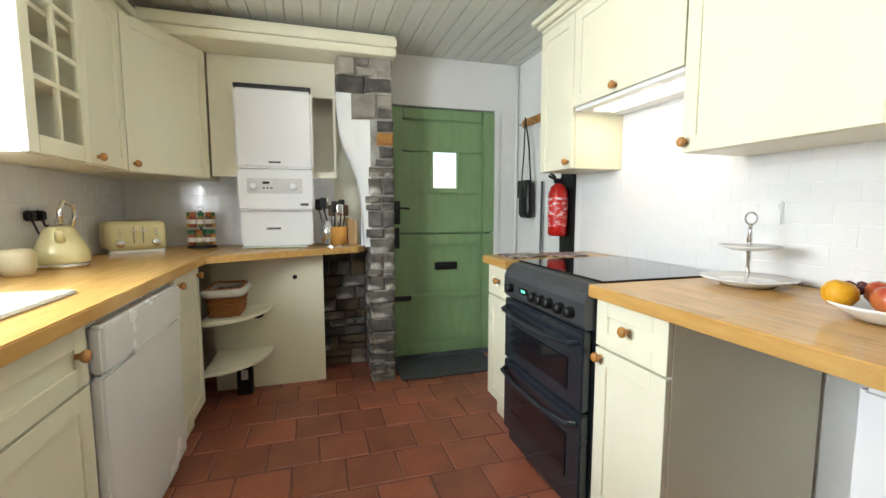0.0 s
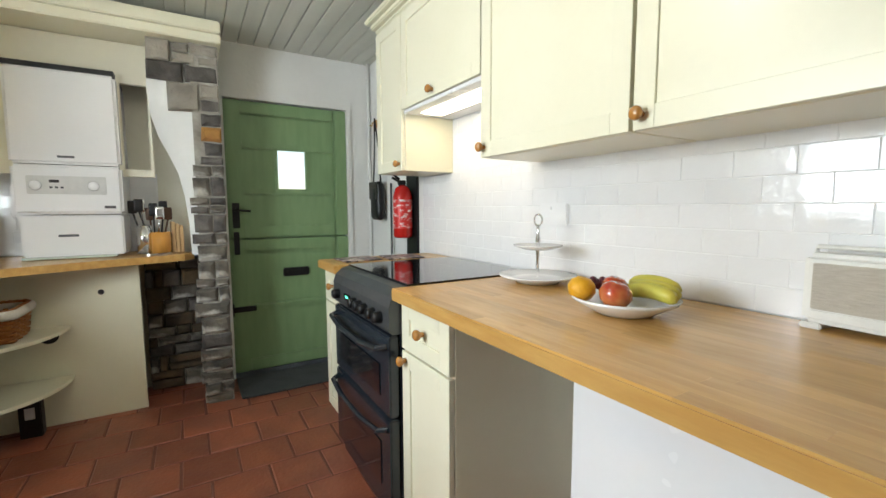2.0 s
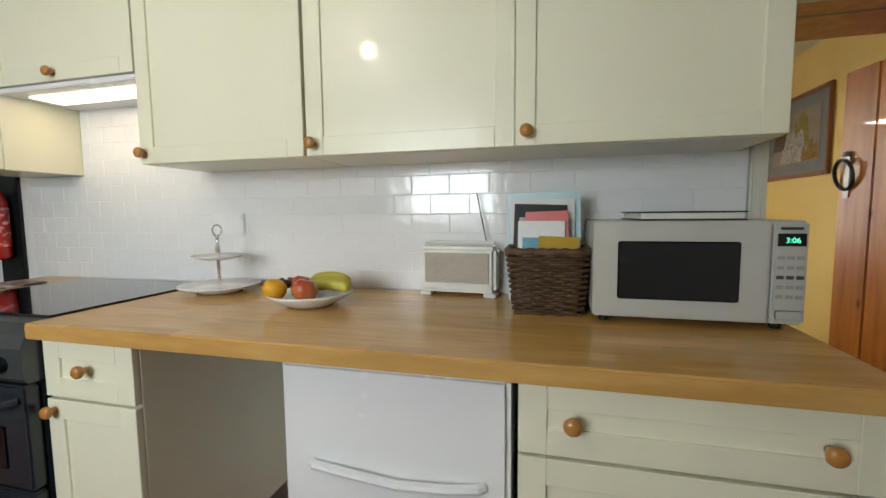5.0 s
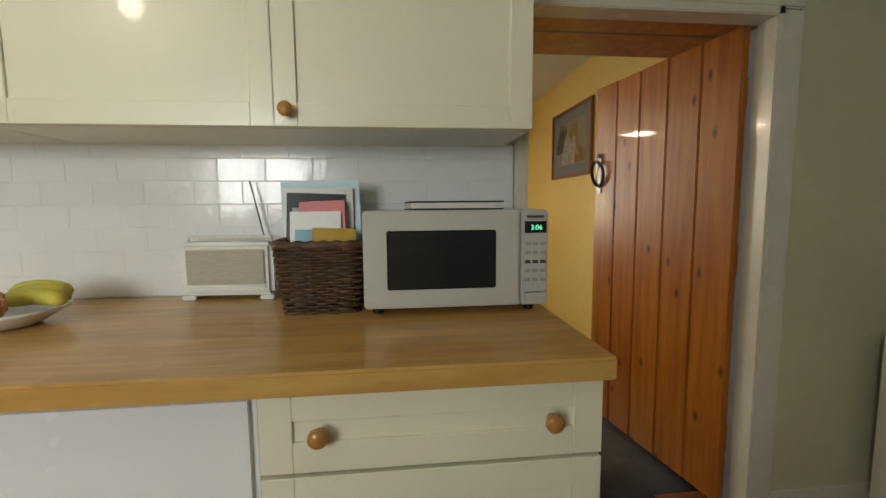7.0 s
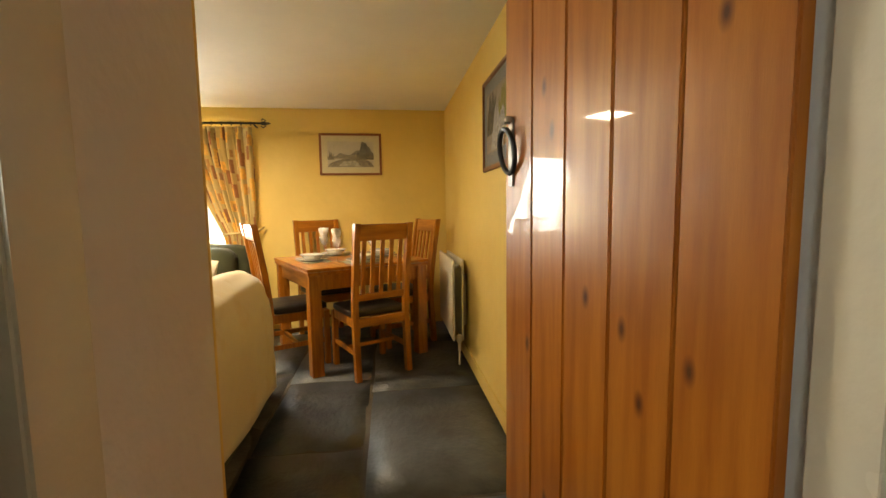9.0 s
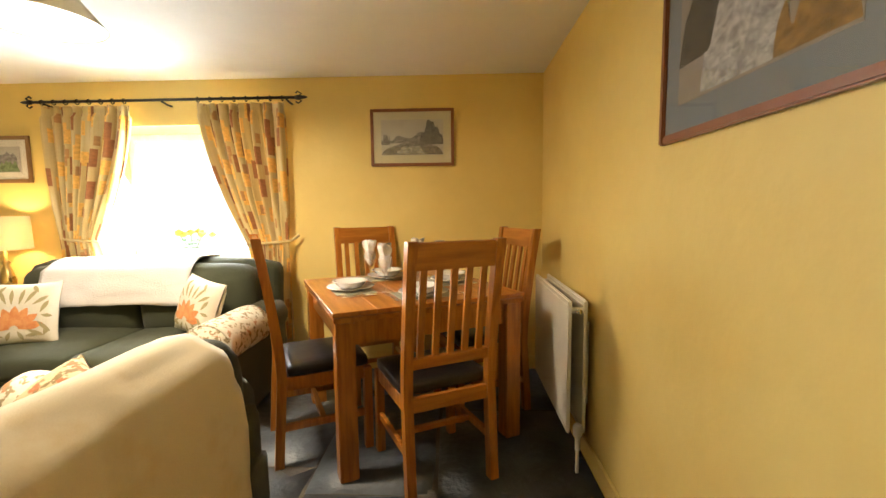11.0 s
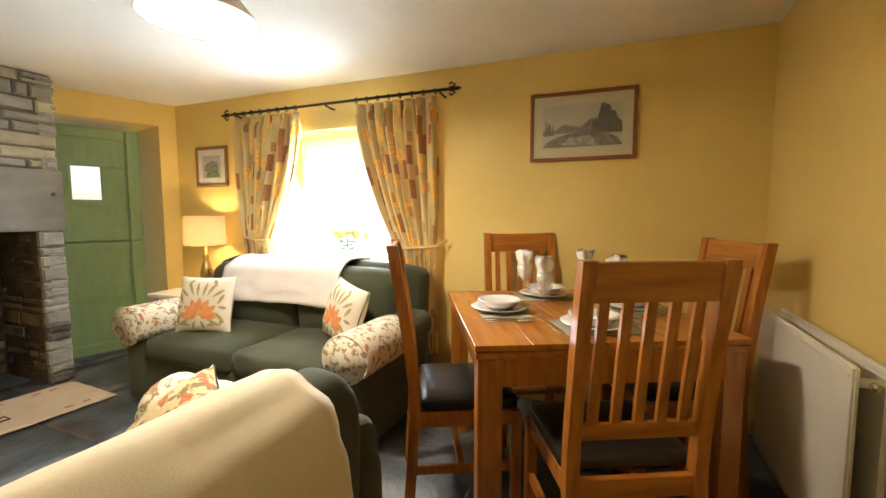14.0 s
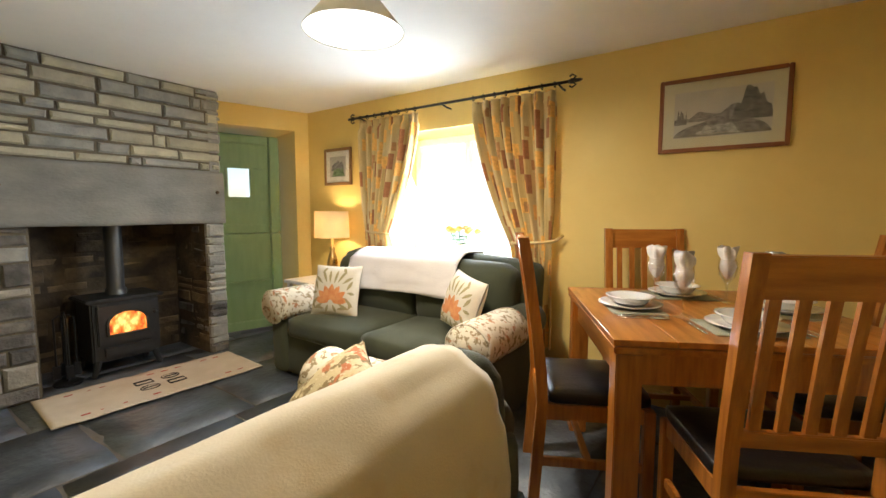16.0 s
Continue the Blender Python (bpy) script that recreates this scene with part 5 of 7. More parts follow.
# end panel, open shelves and their things
pn = thing("end_panel", "cream panel with two round holes under the worktop", "panel", 0.68, 2.94, 0)
part("board", box(0, 0.67, 0, 0.018, 0, 0.865, 0.002), M_CREAM, pn)
# The board is solid; black discs give the two holes their inner shade.
part("hole", turned([(0, 0.003), (0.042, 0.003), (0.044, 0), (0, 0)], n=28), M_BLACK, pn, "black disc painted as the shade in a round hole", False, pose(0.255, -0.001, 0.50, 90))
part("hole", turned([(0, 0.003), (0.014, 0.003), (0.015, 0), (0, 0)], n=16), M_BLACK, pn, "black disc painted as the shade in a round hole", False, pose(0.49, -0.001, 0.715, 90))
for z in (0.25, 0.53):
    bm = bmesh.new()
    n = 14
    pts = [(0.70, 2.938)] + [(0.70 + 0.33 * math.sin(math.pi / 2 * t / n), 2.938 - 0.42 * math.cos(math.pi / 2 * t / n)) for t in range(n + 1)]
    lo, hi = [bm.verts.new((x, y, z)) for x, y in pts], [bm.verts.new((x, y, z + 0.018)) for x, y in pts]
    bm.faces.new(lo), bm.faces.new(hi)
    for i in range(len(pts)):
        j = (i + 1) % len(pts)
        bm.faces.new((lo[i], lo[j], hi[j], hi[i]))
    tagged(part("corner_shelf", bm, M_CREAM, None, "cream quarter-round open shelf"), category="shelf", group="quarter-round shelves")
M_WICK = mat("orange_wicker", (0.42, 0.16, 0.035), (0.30, 0.10, 0.02), rough=0.6, scale=30, stretch=(1, 1, 3), bump=0.6, fine=90, wear=0.3)
M_DWICK = mat("dark_brown_wicker", (0.13, 0.065, 0.028), (0.06, 0.03, 0.014), rough=0.45, scale=30, stretch=(1, 1, 3), bump=0.5, fine=90, wear=0.4, vary=0.4)
M_LINEN = mat("white_linen", (0.75, 0.72, 0.66), rough=0.9, scale=10, bump=0.3, fine=140)


def basket(label, x, y, z, rz, w0, d0, w1, d1, h, material, rows=12, liner=False):
    """A woven basket: each row of cane weaves in and out round upright stakes."""
    b = thing("basket", label, "basket", x, y, z, rz)
    part("bottom", box(-w0 / 2 + 0.01, w0 / 2 - 0.01, -d0 / 2 + 0.01, d0 / 2 - 0.01, 0, 0.01), material, b)
    cell = h / rows
    for r in range(rows):
        s = (r + 0.5) / rows
        w, d = w0 + (w1 - w0) * s, d0 + (d1 - d0) * s
        pts, n = [], 48
        for i in range(n + 1):
            a = 2 * math.pi * i / n
            q = (abs(math.cos(a)) ** 8 + abs(math.sin(a)) ** 8) ** (-1 / 8)
            k = 0.0055 * (1 if (i // 2 + r) % 2 else -1)
            pts.append(((w / 2 + k) * q * math.cos(a), (d / 2 + k) * q * math.sin(a), cell * (r + 0.5)))
        part("cane", tube(bmesh.new(), pts, cell * 0.52, 6), material, b, "", True)
    pts = []
    for i in range(49):
        a = 2 * math.pi * i / 48
        q = (abs(math.cos(a)) ** 8 + abs(math.sin(a)) ** 8) ** (-1 / 8)
        pts.append((w1 / 2 * q * math.cos(a), d1 / 2 * q * math.sin(a), h + 0.004 + 0.004 * (i % 2)))
    part("rim", tube(bmesh.new(), pts, 0.011, 8), material, b, "", True)
    if liner:
        pts2 = [(1.04 * p[0], 1.04 * p[1], h - 0.012) for p in pts]
        part("liner", tube(bmesh.new(), pts2, [0.024] * 49, 8), M_LINEN, b, "white linen liner", True)
    return b


basket("orange wicker basket with a white linen liner on the shelf", 0.80, 2.76, 0.55, 0, 0.15, 0.24, 0.18, 0.28, 0.15, M_WICK, 10, True)
M_BOTTLE = mat("dark_bottle_glass", (0.008, 0.008, 0.01), rough=0.08, bump=0, coat=0.5)
fb = thing("bottle_box", "small black carton with a pale label on the floor", "box", 0.86, 2.86, 0)
part("carton", box(-0.045, 0.045, -0.03, 0.03, 0, 0.22, 0.004), M_BLACK, fb)
part("label", box(-0.02, 0.02, -0.0325, -0.0295, 0.10, 0.16), M_PALEGREY, fb)

# wall cabinets over the sink wall
cc = thing("corner_cabinet", "cream diagonal corner wall cabinet with a pine knob", "cabinet", 0.44, 2.482, 0, 61.8, G)
dr = part("door", shaker(bmesh.new(), 0.004, 0.545, 1.348, 2.098), M_CREAM, cc)
knob(dr, 0.035, 1.385)
bm = bmesh.new()
pts = [(0.425, 2.484), (0.69, 2.975), (0.69, 3.27), (0.13, 3.27), (0.13, 2.484)]
inv = cc.matrix_basis.inverted()
lo = [bm.verts.new(inv @ Vector((x, y, 1.345))) for x, y in pts]
hi = [bm.verts.new(inv @ Vector((x, y, 2.10))) for x, y in pts]
bm.faces.new(lo), bm.faces.new(hi)
for i in range(5):
    bm.faces.new((lo[i], lo[(i + 1) % 5], hi[(i + 1) % 5], hi[i]))
part("body", bm, M_CREAM, cc)
unit("wall_cabinet", "cream corner wall cabinet on the sink wall", 0.44, 2.13, 90, 0.35, 1.345, 2.10, 0.31, [("shaker", 0, 0.35, 1.348, 2.098, ((0.045, 1.38),))], 0, G)
gc = thing("glazed_cabinet", "cream wall cabinet with a six-pane glass door", "cabinet", 0.44, 1.72, 0, 90, G)
bm = box(0, 0.02, 0.02, 0.315, 1.345, 2.10)
bx(bm, 0.39, 0.41, 0.02, 0.315, 1.345, 2.10)
bx(bm, 0.02, 0.39, 0.30, 0.315, 1.345, 2.10)
for z in (1.345, 1.60, 1.84, 2.08):
    bx(bm, 0.02, 0.39, 0.03, 0.30, z, z + 0.018)
part("body", bm, M_CREAM, gc)
bm = bmesh.new()
for a, b, c_, d in ((0, 0.06, 1.348, 2.098), (0.35, 0.41, 1.348, 2.098), (0.06, 0.35, 1.348, 1.41), (0.06, 0.35, 2.035, 2.098)):
    bx(bm, a, b, 0, 0.019, c_, d, 0.002)
door = part("door", bm, M_CREAM, gc)
part("glazing_bar", box(0.196, 0.214, 0.001, 0.018, 1.41, 2.035, 0.002), M_CREAM, door)
for z in (1.60, 1.72, 1.88):
    part("glazing_bar", box(0.06, 0.35, 0.003, 0.016, z - 0.009, z + 0.009, 0.002), M_CREAM, door)
part("pane", box(0.058, 0.352, 0.008, 0.011, 1.405, 2.04), M_GLASS, door).visible_shadow = False
for x, z in ((0.12, 1.364), (0.26, 1.364), (0.2, 1.62)):
    bw = tagged(part("bowl", turned([(0, 0.0), (0.03, 0), (0.06, 0.05), (0.057, 0.05), (0.028, 0.006), (0, 0.006)]), M_GUN, None, "dark bowl inside the glazed cabinet", True, pose(0.44 - 0.17, 1.72 + x, z + 0.001)), category="bowl")

# sink
sk = thing("sink", "white ceramic inset sink in the worktop", "sink", 0.42, 1.2, 0.905)
bm = bmesh.new()
for a, b, c_, d in ((-0.2, -0.16, -0.42, 0.36), (0.14, 0.19, -0.42, 0.36), (-0.16, 0.14, 0.1, 0.36), (-0.16, 0.14, -0.42, -0.38)):
    bx(bm, a, b, c_, d, 0.003, 0.016, 0.005)
part("rim", bm, M_WHITE, sk)
part("basin", box(-0.16, 0.14, -0.38, 0.10, -0.001, 0.005), M_WHITE, sk)

# ---- small things on the sink worktop ----
M_BUTTER = mat("butter_enamel", (0.76, 0.68, 0.36), rough=0.22, bump=0.0, wear=0.03, coat=0.4)
M_CHROME = mat("chrome", (0.75, 0.75, 0.75), rough=0.12, metal=1.0, bump=0, wear=0.02)
kt = thing("kettle", "butter-coloured pyramid kettle with a chrome base", "kettle", 0.25, 2.25, 0.91)
part("base", turned([(0, 0), (0.095, 0), (0.098, 0.02), (0, 0.022)]), M_CHROME, kt, "chrome base", True)
part("body", turned([(0.098, 0.022), (0.103, 0.035), (0.098, 0.07), (0.055, 0.165), (0.045, 0.175), (0, 0.178)]), M_BUTTER, kt, "", True)
part("lid", turned([(0.045, 0.176), (0.04, 0.185), (0.012, 0.19), (0.016, 0.21), (0, 0.214)]), M_CHROME, kt, "", True)
part("handle", tube(bmesh.new(), [(0.02, 0.05, 0.17), (0.03, 0.07, 0.22), (0.03, 0.05, 0.27), (0.02, 0.0, 0.28), (0.02, -0.03, 0.25), (0.02, -0.03, 0.19)], 0.010), M_CHROME, kt, "chrome loop handle", True)
part("spout", tube(bmesh.new(), [(0.03, -0.06, 0.12), (0.04, -0.09, 0.15), (0.045, -0.10, 0.165)], [0.02, 0.014, 0.01]), M_BUTTER, kt, "", True)
tr = thing("toaster", "butter-coloured four-slice toaster with round dials", "toaster", 0.30, 2.88, 0.91, 33)
part("body", soft(0, 0, 0.10, 0.29, 0.20, 0.17, 0.035), M_BUTTER, tr, "", True)
part("foot_band", box(-0.135, 0.135, -0.09, 0.09, 0.0, 0.02, 0.005), M_CHROME, tr)
for x in (-0.085, 0.085):
    part("dial", turned([(0, 0.014), (0.018, 0.014), (0.022, 0.006), (0.022, 0), (0, 0)], n=18), M_CHROME, tr, "", True, pose(x, -0.099, 0.06, 90))
    for k in range(3):
        part("button", box(x - 0.006, x + 0.006, -0.103, -0.099, 0.10 + 0.016 * k, 0.108 + 0.016 * k), M_CHROME, tr)
for x in (-0.022, 0.022):
    part("lever_slot", box(x - 0.002, x + 0.002, -0.102, -0.0985, 0.06, 0.15), M_GUN, tr)
    part("lever", box(x - 0.018, x + 0.018, -0.116, -0.10, 0.125, 0.135, 0.003), M_CHROME, tr)
for x in (-0.05, 0.05):
    part("slot", box(x - 0.05, x + 0.05, -0.05, 0.05, 0.184, 0.1875), M_GUN, tr)
tagged(part("mug", turned([(0, 0), (0.045, 0), (0.055, 0.03), (0.055, 0.08), (0.045, 0.10), (0.042, 0.10), (0.05, 0.06), (0, 0.01)]), mat("stoneware_glaze", (0.66, 0.58, 0.38), rough=0.3), None, "cream stoneware pot on the worktop", True, pose(0.22, 2.02, 0.91)), category="pot")
sr = thing("spice_rack", "revolving wire rack full of spice jars", "spice rack", 0.60, 3.11, 0.91)
part("base", turned([(0, 0), (0.085, 0), (0.085, 0.012), (0, 0.015)]), M_BLACK, sr)
part("post", tube(bmesh.new(), [(0, 0, 0), (0, 0, 0.24)], 0.006), M_BLACK, sr)
part("loop", tube(bmesh.new(), [(0.015 * math.cos(t * 0.7), 0, 0.25 + 0.015 * math.sin(t * 0.7)) for t in range(10)], 0.002, 5), M_CHROME, sr)
spices = [mat("spice_" + n, c_, rough=0.5, bump=0, wear=0.25) for n, c_ in (("amber", (0.5, 0.25, 0.03)), ("red", (0.30, 0.05, 0.02)), ("olive", (0.22, 0.2, 0.05)), ("brown", (0.16, 0.07, 0.03)))]
lids = [mat("lid_green", (0.02, 0.16, 0.06), rough=0.4, bump=0), mat("lid_orange", (0.45, 0.12, 0.02), rough=0.4, bump=0)]
for tier in (0, 1):
    for k in range(8):
        x, y = 0.062 * math.cos(k * 0.785 + tier), 0.062 * math.sin(k * 0.785 + tier)
        z = 0.018 + tier * 0.115
        j = part("jar", turned([(0, 0), (0.019, 0), (0.02, 0.006), (0.02, 0.065), (0.016, 0.075)], n=14), spices[(k + tier) % 4], sr, "", True, pose(x, y, z))
        part("lid", turned([(0.019, 0.072), (0.019, 0.095), (0, 0.096)], n=14), lids[(k * 3 + tier) % 5 > 2], j, "", True)
        part("jar_label", turned([(0.0204, 0.022), (0.0204, 0.05)], n=14), M_LINEN, j, "", True)
M_BOARDG = mat("pale_green_glass_board", (0.55, 0.66, 0.50), (0.70, 0.72, 0.62), rough=0.12, scale=25, bump=0, coat=0.4)
tagged(part("chopping_board", box(0.86, 1.26, 2.92, 3.20, 0.912, 0.922, 0.004), M_BOARDG, None, "pale green glass chopping board under the boiler"), category="chopping board")
ut = thing("utensil_holder", "orange wood and steel holder full of dark utensils", "utensil holder", 1.43, 3.0, 0.91)
part("tray", turned([(0, 0), (0.09, 0), (0.09, 0.008), (0, 0.01)]), M_CHROME, ut)
part("wooden_pot", turned([(0, 0.01), (0.05, 0.01), (0.05, 0.13), (0.045, 0.13), (0.045, 0.02), (0, 0.02)], 0.035, -0.01), mat("orange_wood_pot", (0.6, 0.28, 0.05), rough=0.4, stretch=(8, 8, 1)), ut, "orange wooden pot", True)
part("steel_pot", turned([(0, 0.01), (0.04, 0.01), (0.04, 0.17), (0.037, 0.17), (0.036, 0.02), (0, 0.02)], -0.045, 0.0), M_CHROME, ut, "steel pot", True)
rng = random.Random(5)
for k in range(8):
    x = -0.06 + 0.016 * k
    tx, ty = x * 1.7 + rng.uniform(-0.02, 0.02), rng.uniform(-0.04, 0.03)
    hh = rng.uniform(0.2, 0.26)
    bm = tube(bmesh.new(), [(x, 0, 0.1), (tx, ty, hh)], 0.005, 6)
    top = soft(tx, ty, hh + 0.03, 0.045, 0.012, 0.075, 0.03, cuts=4)
    me = bpy.data.meshes.new("t")
    top.to_mesh(me)
    bm.from_mesh(me)
    top.free()
    part("utensil", bm, (M_BLACK, M_CHROME, M_BLACK, mat("dark_spoon_wood", (0.10, 0.045, 0.02), rough=0.5))[k % 4], ut, "", True)
kb = thing("knife_block", "pale wooden knife block", "knife block", 1.545, 3.04, 0.91, 8)
for i in range(3):
    part("slab", box(-0.03 + 0.021 * i, -0.011 + 0.021 * i, -0.04, 0.05, 0, 0.19 - 0.012 * i, 0.003), mat("pale_beech", (0.55, 0.36, 0.17), rough=0.5, stretch=(8, 8, 1)) if not i else bpy.data.materials["pale_beech"], kb)


def socket(x, y, z, rz, plugs):
    s = thing("wall_socket", "white double wall socket on the tiles", "socket", x, y, z, rz)
    part("plate", box(-0.073, 0.073, -0.009, 0.0, -0.043, 0.043, 0.004), M_WHITE, s)
    for a in (-0.035, 0.035):
        part("switch", box(a - 0.008 + 0.02, a + 0.008 + 0.02, -0.013, -0.0085, 0.018, 0.03, 0.001), M_WHITE, s)
        if plugs:
            part("plug", box(a - 0.022, a + 0.022, -0.04, -0.0085, -0.025, 0.02, 0.006), M_BLACK, s, "black plug")
            part("cable", tube(bmesh.new(), [(a, -0.03, -0.02), (a, -0.05, -0.08), (a + 0.03, -0.06, -0.16), (a + 0.08, -0.08, -0.215)], 0.004, 6), M_BLACK, s, "black cable", True)


socket(0.131, 2.28, 1.135, 90, True)
socket(2.849, 1.16, 1.15, -90, False)
socket(0.70, 3.271, 1.1, 0, False)

# ---- small things on the long worktop ----
M_CHINA = mat("white_china", (0.80, 0.79, 0.77), rough=0.15, bump=0, wear=0.02, coat=0.4)
cs = thing("cake_stand", "two-tier white china cake stand with a chrome ring handle", "cake stand", 2.68, 1.07, 0.91)
part("lower_plate", turned([(0, 0.012), (0.07, 0.01), (0.075, 0.0), (0.08, 0.008), (0.135, 0.024), (0.138, 0.028), (0.08, 0.016), (0, 0.018)], n=40), M_CHINA, cs, "", True)
part("upper_plate", turned([(0, 0.118), (0.05, 0.118), (0.085, 0.13), (0.088, 0.134), (0.05, 0.124), (0, 0.124)], n=40), M_CHINA, cs, "", True)
part("stem", turned([(0.004, 0.015), (0.007, 0.03), (0.005, 0.07), (0.007, 0.11), (0.006, 0.13), (0.009, 0.15), (0.005, 0.18), (0.006, 0.20), (0, 0.205)], n=14), M_CHROME, cs, "", True)
part("ring_handle", tube(bmesh.new(), [(0, 0.02 * math.cos(t * 0.4488), 0.222 + 0.02 * math.sin(t * 0.4488)) for t in range(15)], 0.003, 6), M_CHROME, cs, "", True)
fbw = thing("fruit_bowl", "shallow white china fruit bowl", "bowl", 2.55, 0.62, 0.91)
part("dish", turned([(0, 0.004), (0.06, 0.003), (0.065, 0.0), (0.075, 0.006), (0.125, 0.034), (0.13, 0.042), (0.125, 0.042), (0.07, 0.014), (0, 0.012)], n=44), M_CHINA, fbw, "", True)


def fruit(name, label, x, y, z, r, material, squash=0.92):
    prof = [(0.0, -r * squash), (0.4 * r, -0.9 * r * squash), (0.8 * r, -0.55 * r * squash), (r, 0), (0.85 * r, 0.5 * r * squash), (0.5 * r, 0.82 * r * squash), (0.15 * r, 0.85 * r * squash), (0.0, 0.72 * r * squash)]
    tagged(part(name, turned(prof, n=20), material, None, label, True, pose(x, y, z, 12, 8)), category="fruit", group="fruit in the bowl")


M_ORF = mat("orange_peel", (0.78, 0.38, 0.012), rough=0.4, bump=0.3, fine=200)
M_APPLE = mat("red_apple_skin", (0.42, 0.035, 0.02), (0.5, 0.16, 0.04), rough=0.25, scale=14, bump=0, coat=0.3)
M_BAN = mat("banana_skin", (0.66, 0.52, 0.06), (0.50, 0.48, 0.08), rough=0.45, scale=9, bump=0.05)
M_GRAPE = mat("dark_grape_skin", (0.10, 0.015, 0.03), rough=0.3, bump=0)
fruit("orange", "ripe orange in the fruit bowl", 2.475, 0.69, 0.968, 0.036, M_ORF, 0.95)
fruit("apple", "red apple in the fruit bowl", 2.49, 0.60, 0.966, 0.04, M_APPLE, 0.88)
fruit("apple", "red and yellow apple in the fruit bowl", 2.56, 0.655, 0.968, 0.036, M_APPLE, 0.88)
for i, (dy, dx, dz) in enumerate(((0.0, 0.0, 0.0), (0.02, 0.035, 0.006), (-0.01, -0.03, -0.004))):
    pts, rad = [], []
    for t in range(9):
        a = -0.9 + 1.8 * t / 8
        pts.append((2.60 + dx + 0.02 * math.cos(a), 0.585 + dy - 0.085 * math.sin(a), 0.965 + dz + 0.03 * math.cos(a) - 0.022))
        rad.append(0.017 * (1 - abs(a / 1.02) ** 5) + 0.003)
    tagged(part("banana", tube(bmesh.new(), pts, rad, 8), M_BAN, None, "yellow banana in the fruit bowl", True), category="fruit", group="fruit in the bowl")
gp = thing("grapes", "small bunch of dark grapes in the fruit bowl", "fruit")
for k in range(9):
    part("grape", turned([(0, -0.011), (0.008, -0.007), (0.0105, 0), (0.008, 0.008), (0, 0.011)], n=10), M_GRAPE, gp, "", True, pose(2.53 + 0.018 * (k % 3), 0.715 - 0.016 * (k // 3), 0.972 + 0.008 * (k % 2)))

M_CREAMPL = mat("off_white_leatherette", (0.80, 0.79, 0.74), rough=0.45, bump=0.05, fine=150)
M_GRILLE = mat("beige_speaker_cloth", (0.60, 0.55, 0.47), (0.53, 0.48, 0.40), rough=0.8, scale=40, stretch=(1, 1, 8), bump=0.4, fine=200)
rd = thing("radio", "cream retro radio with a beige grille", "radio", 2.765, 0.21, 0.91, -94)
part("case", box(-0.13, 0.13, 0, 0.075, 0.012, 0.165, 0.012, 3), M_CREAMPL, rd)
gr = part("grille", box(-0.11, 0.11, -0.004, 0.002, 0.045, 0.145, 0.002), M_GRILLE, rd)
for k in range(14):
    part("slat", box(-0.108, 0.108, -0.0065, -0.0035, 0.048 + 0.0069 * k, 0.0515 + 0.0069 * k), M_GRILLE, gr)
part("trim_strip", box(-0.11, 0.11, -0.005, 0.002, 0.034, 0.042, 0.001), M_CREAMPL, rd)
for x in (-0.11, 0.11):
    part("foot", box(x - 0.02, x + 0.02, 0.0, 0.06, 0, 0.013, 0.003), M_CREAMPL, rd)
part("carry_handle", tube(bmesh.new(), [(-0.12, 0.035, 0.165), (-0.118, 0.035, 0.178), (0.118, 0.035, 0.178), (0.12, 0.035, 0.165)], 0.005), M_CREAMPL, rd)
part("dial", turned([(0, 0.012), (0.010, 0.012), (0.011, 0), (0, 0)], n=14), M_CHROME, rd, "", True, pose(0.13, 0.035, 0.15, 0, 90))
part("aerial", tube(bmesh.new(), [(0.09, 0.06, 0.17), (0.055, 0.06, 0.34)], 0.0025, 6), M_CHROME, rd, "thin chrome aerial")

basket("dark brown wicker magazine basket on the worktop", 2.66, -0.085, 0.91, -90, 0.175, 0.19, 0.215, 0.22, 0.165, M_DWICK, 22)
lf = [("magazine", "pale blue folder standing in the basket", (0.38, 0.56, 0.60), 0.215, 0.32, 0.04, 0.0), ("magazine", "white leaflet with a dark photo in the basket", (0.72, 0.72, 0.70), 0.185, 0.30, 0.015, 0.01), ("magazine", "black brochure in the basket", (0.03, 0.03, 0.03), 0.15, 0.285, -0.005, 0.02), ("leaflet", "red leaflet with a yellow stripe in the basket", (0.5, 0.03, 0.02), 0.12, 0.265, -0.025, -0.01), ("leaflet", "white brochure with a blue picture in the basket", (0.75, 0.75, 0.72), 0.13, 0.238, -0.042, 0.01), ("leaflet", "mustard yellow leaflet in the basket", (0.48, 0.30, 0.03), 0.11, 0.195, -0.06, -0.035)]
for i, (nm, lb, col, w, h, dy, dx) in enumerate(lf):
    t = thing(nm, lb, "magazine", 2.66 + dy, -0.075 + dx, 0.925, -90 + (i % 3 - 1) * 5, "papers in the basket")
    mm = mat("paper_%s" % "abcdef"[i], col, rough=0.35, bump=0.03, wear=0.1)
    bm = box(-w / 2, w / 2, -0.003, 0.003, 0.0, h, 0.001)
    part("cover", bm, mm, t, "", False, pose(0, 0, 0, -4 - i, (i % 3 - 1) * 2))
    if i in (1, 2, 3, 4):
        c2 = {1: (0.05, 0.05, 0.06), 2: (0.5, 0.5, 0.5), 3: (0.75, 0.5, 0.05), 4: (0.10, 0.35, 0.45)}[i]
        part("photo", box(-w * 0.4, w * 0.36, -0.0055, -0.003, h * 0.62 if i != 4 else h * 0.35, h * (0.86 if i != 4 else 0.8), 0.0005), mat("print_%s" % "abcdef"[i], c2, rough=0.35, bump=0, scale=30, wear=0.4), t, "", False, pose(0, 0, 0, -4 - i, (i % 3 - 1) * 2))
mw = thing("microwave", "silver-grey microwave oven with a dark window", "microwave", 2.505, -0.195, 0.91, -90)
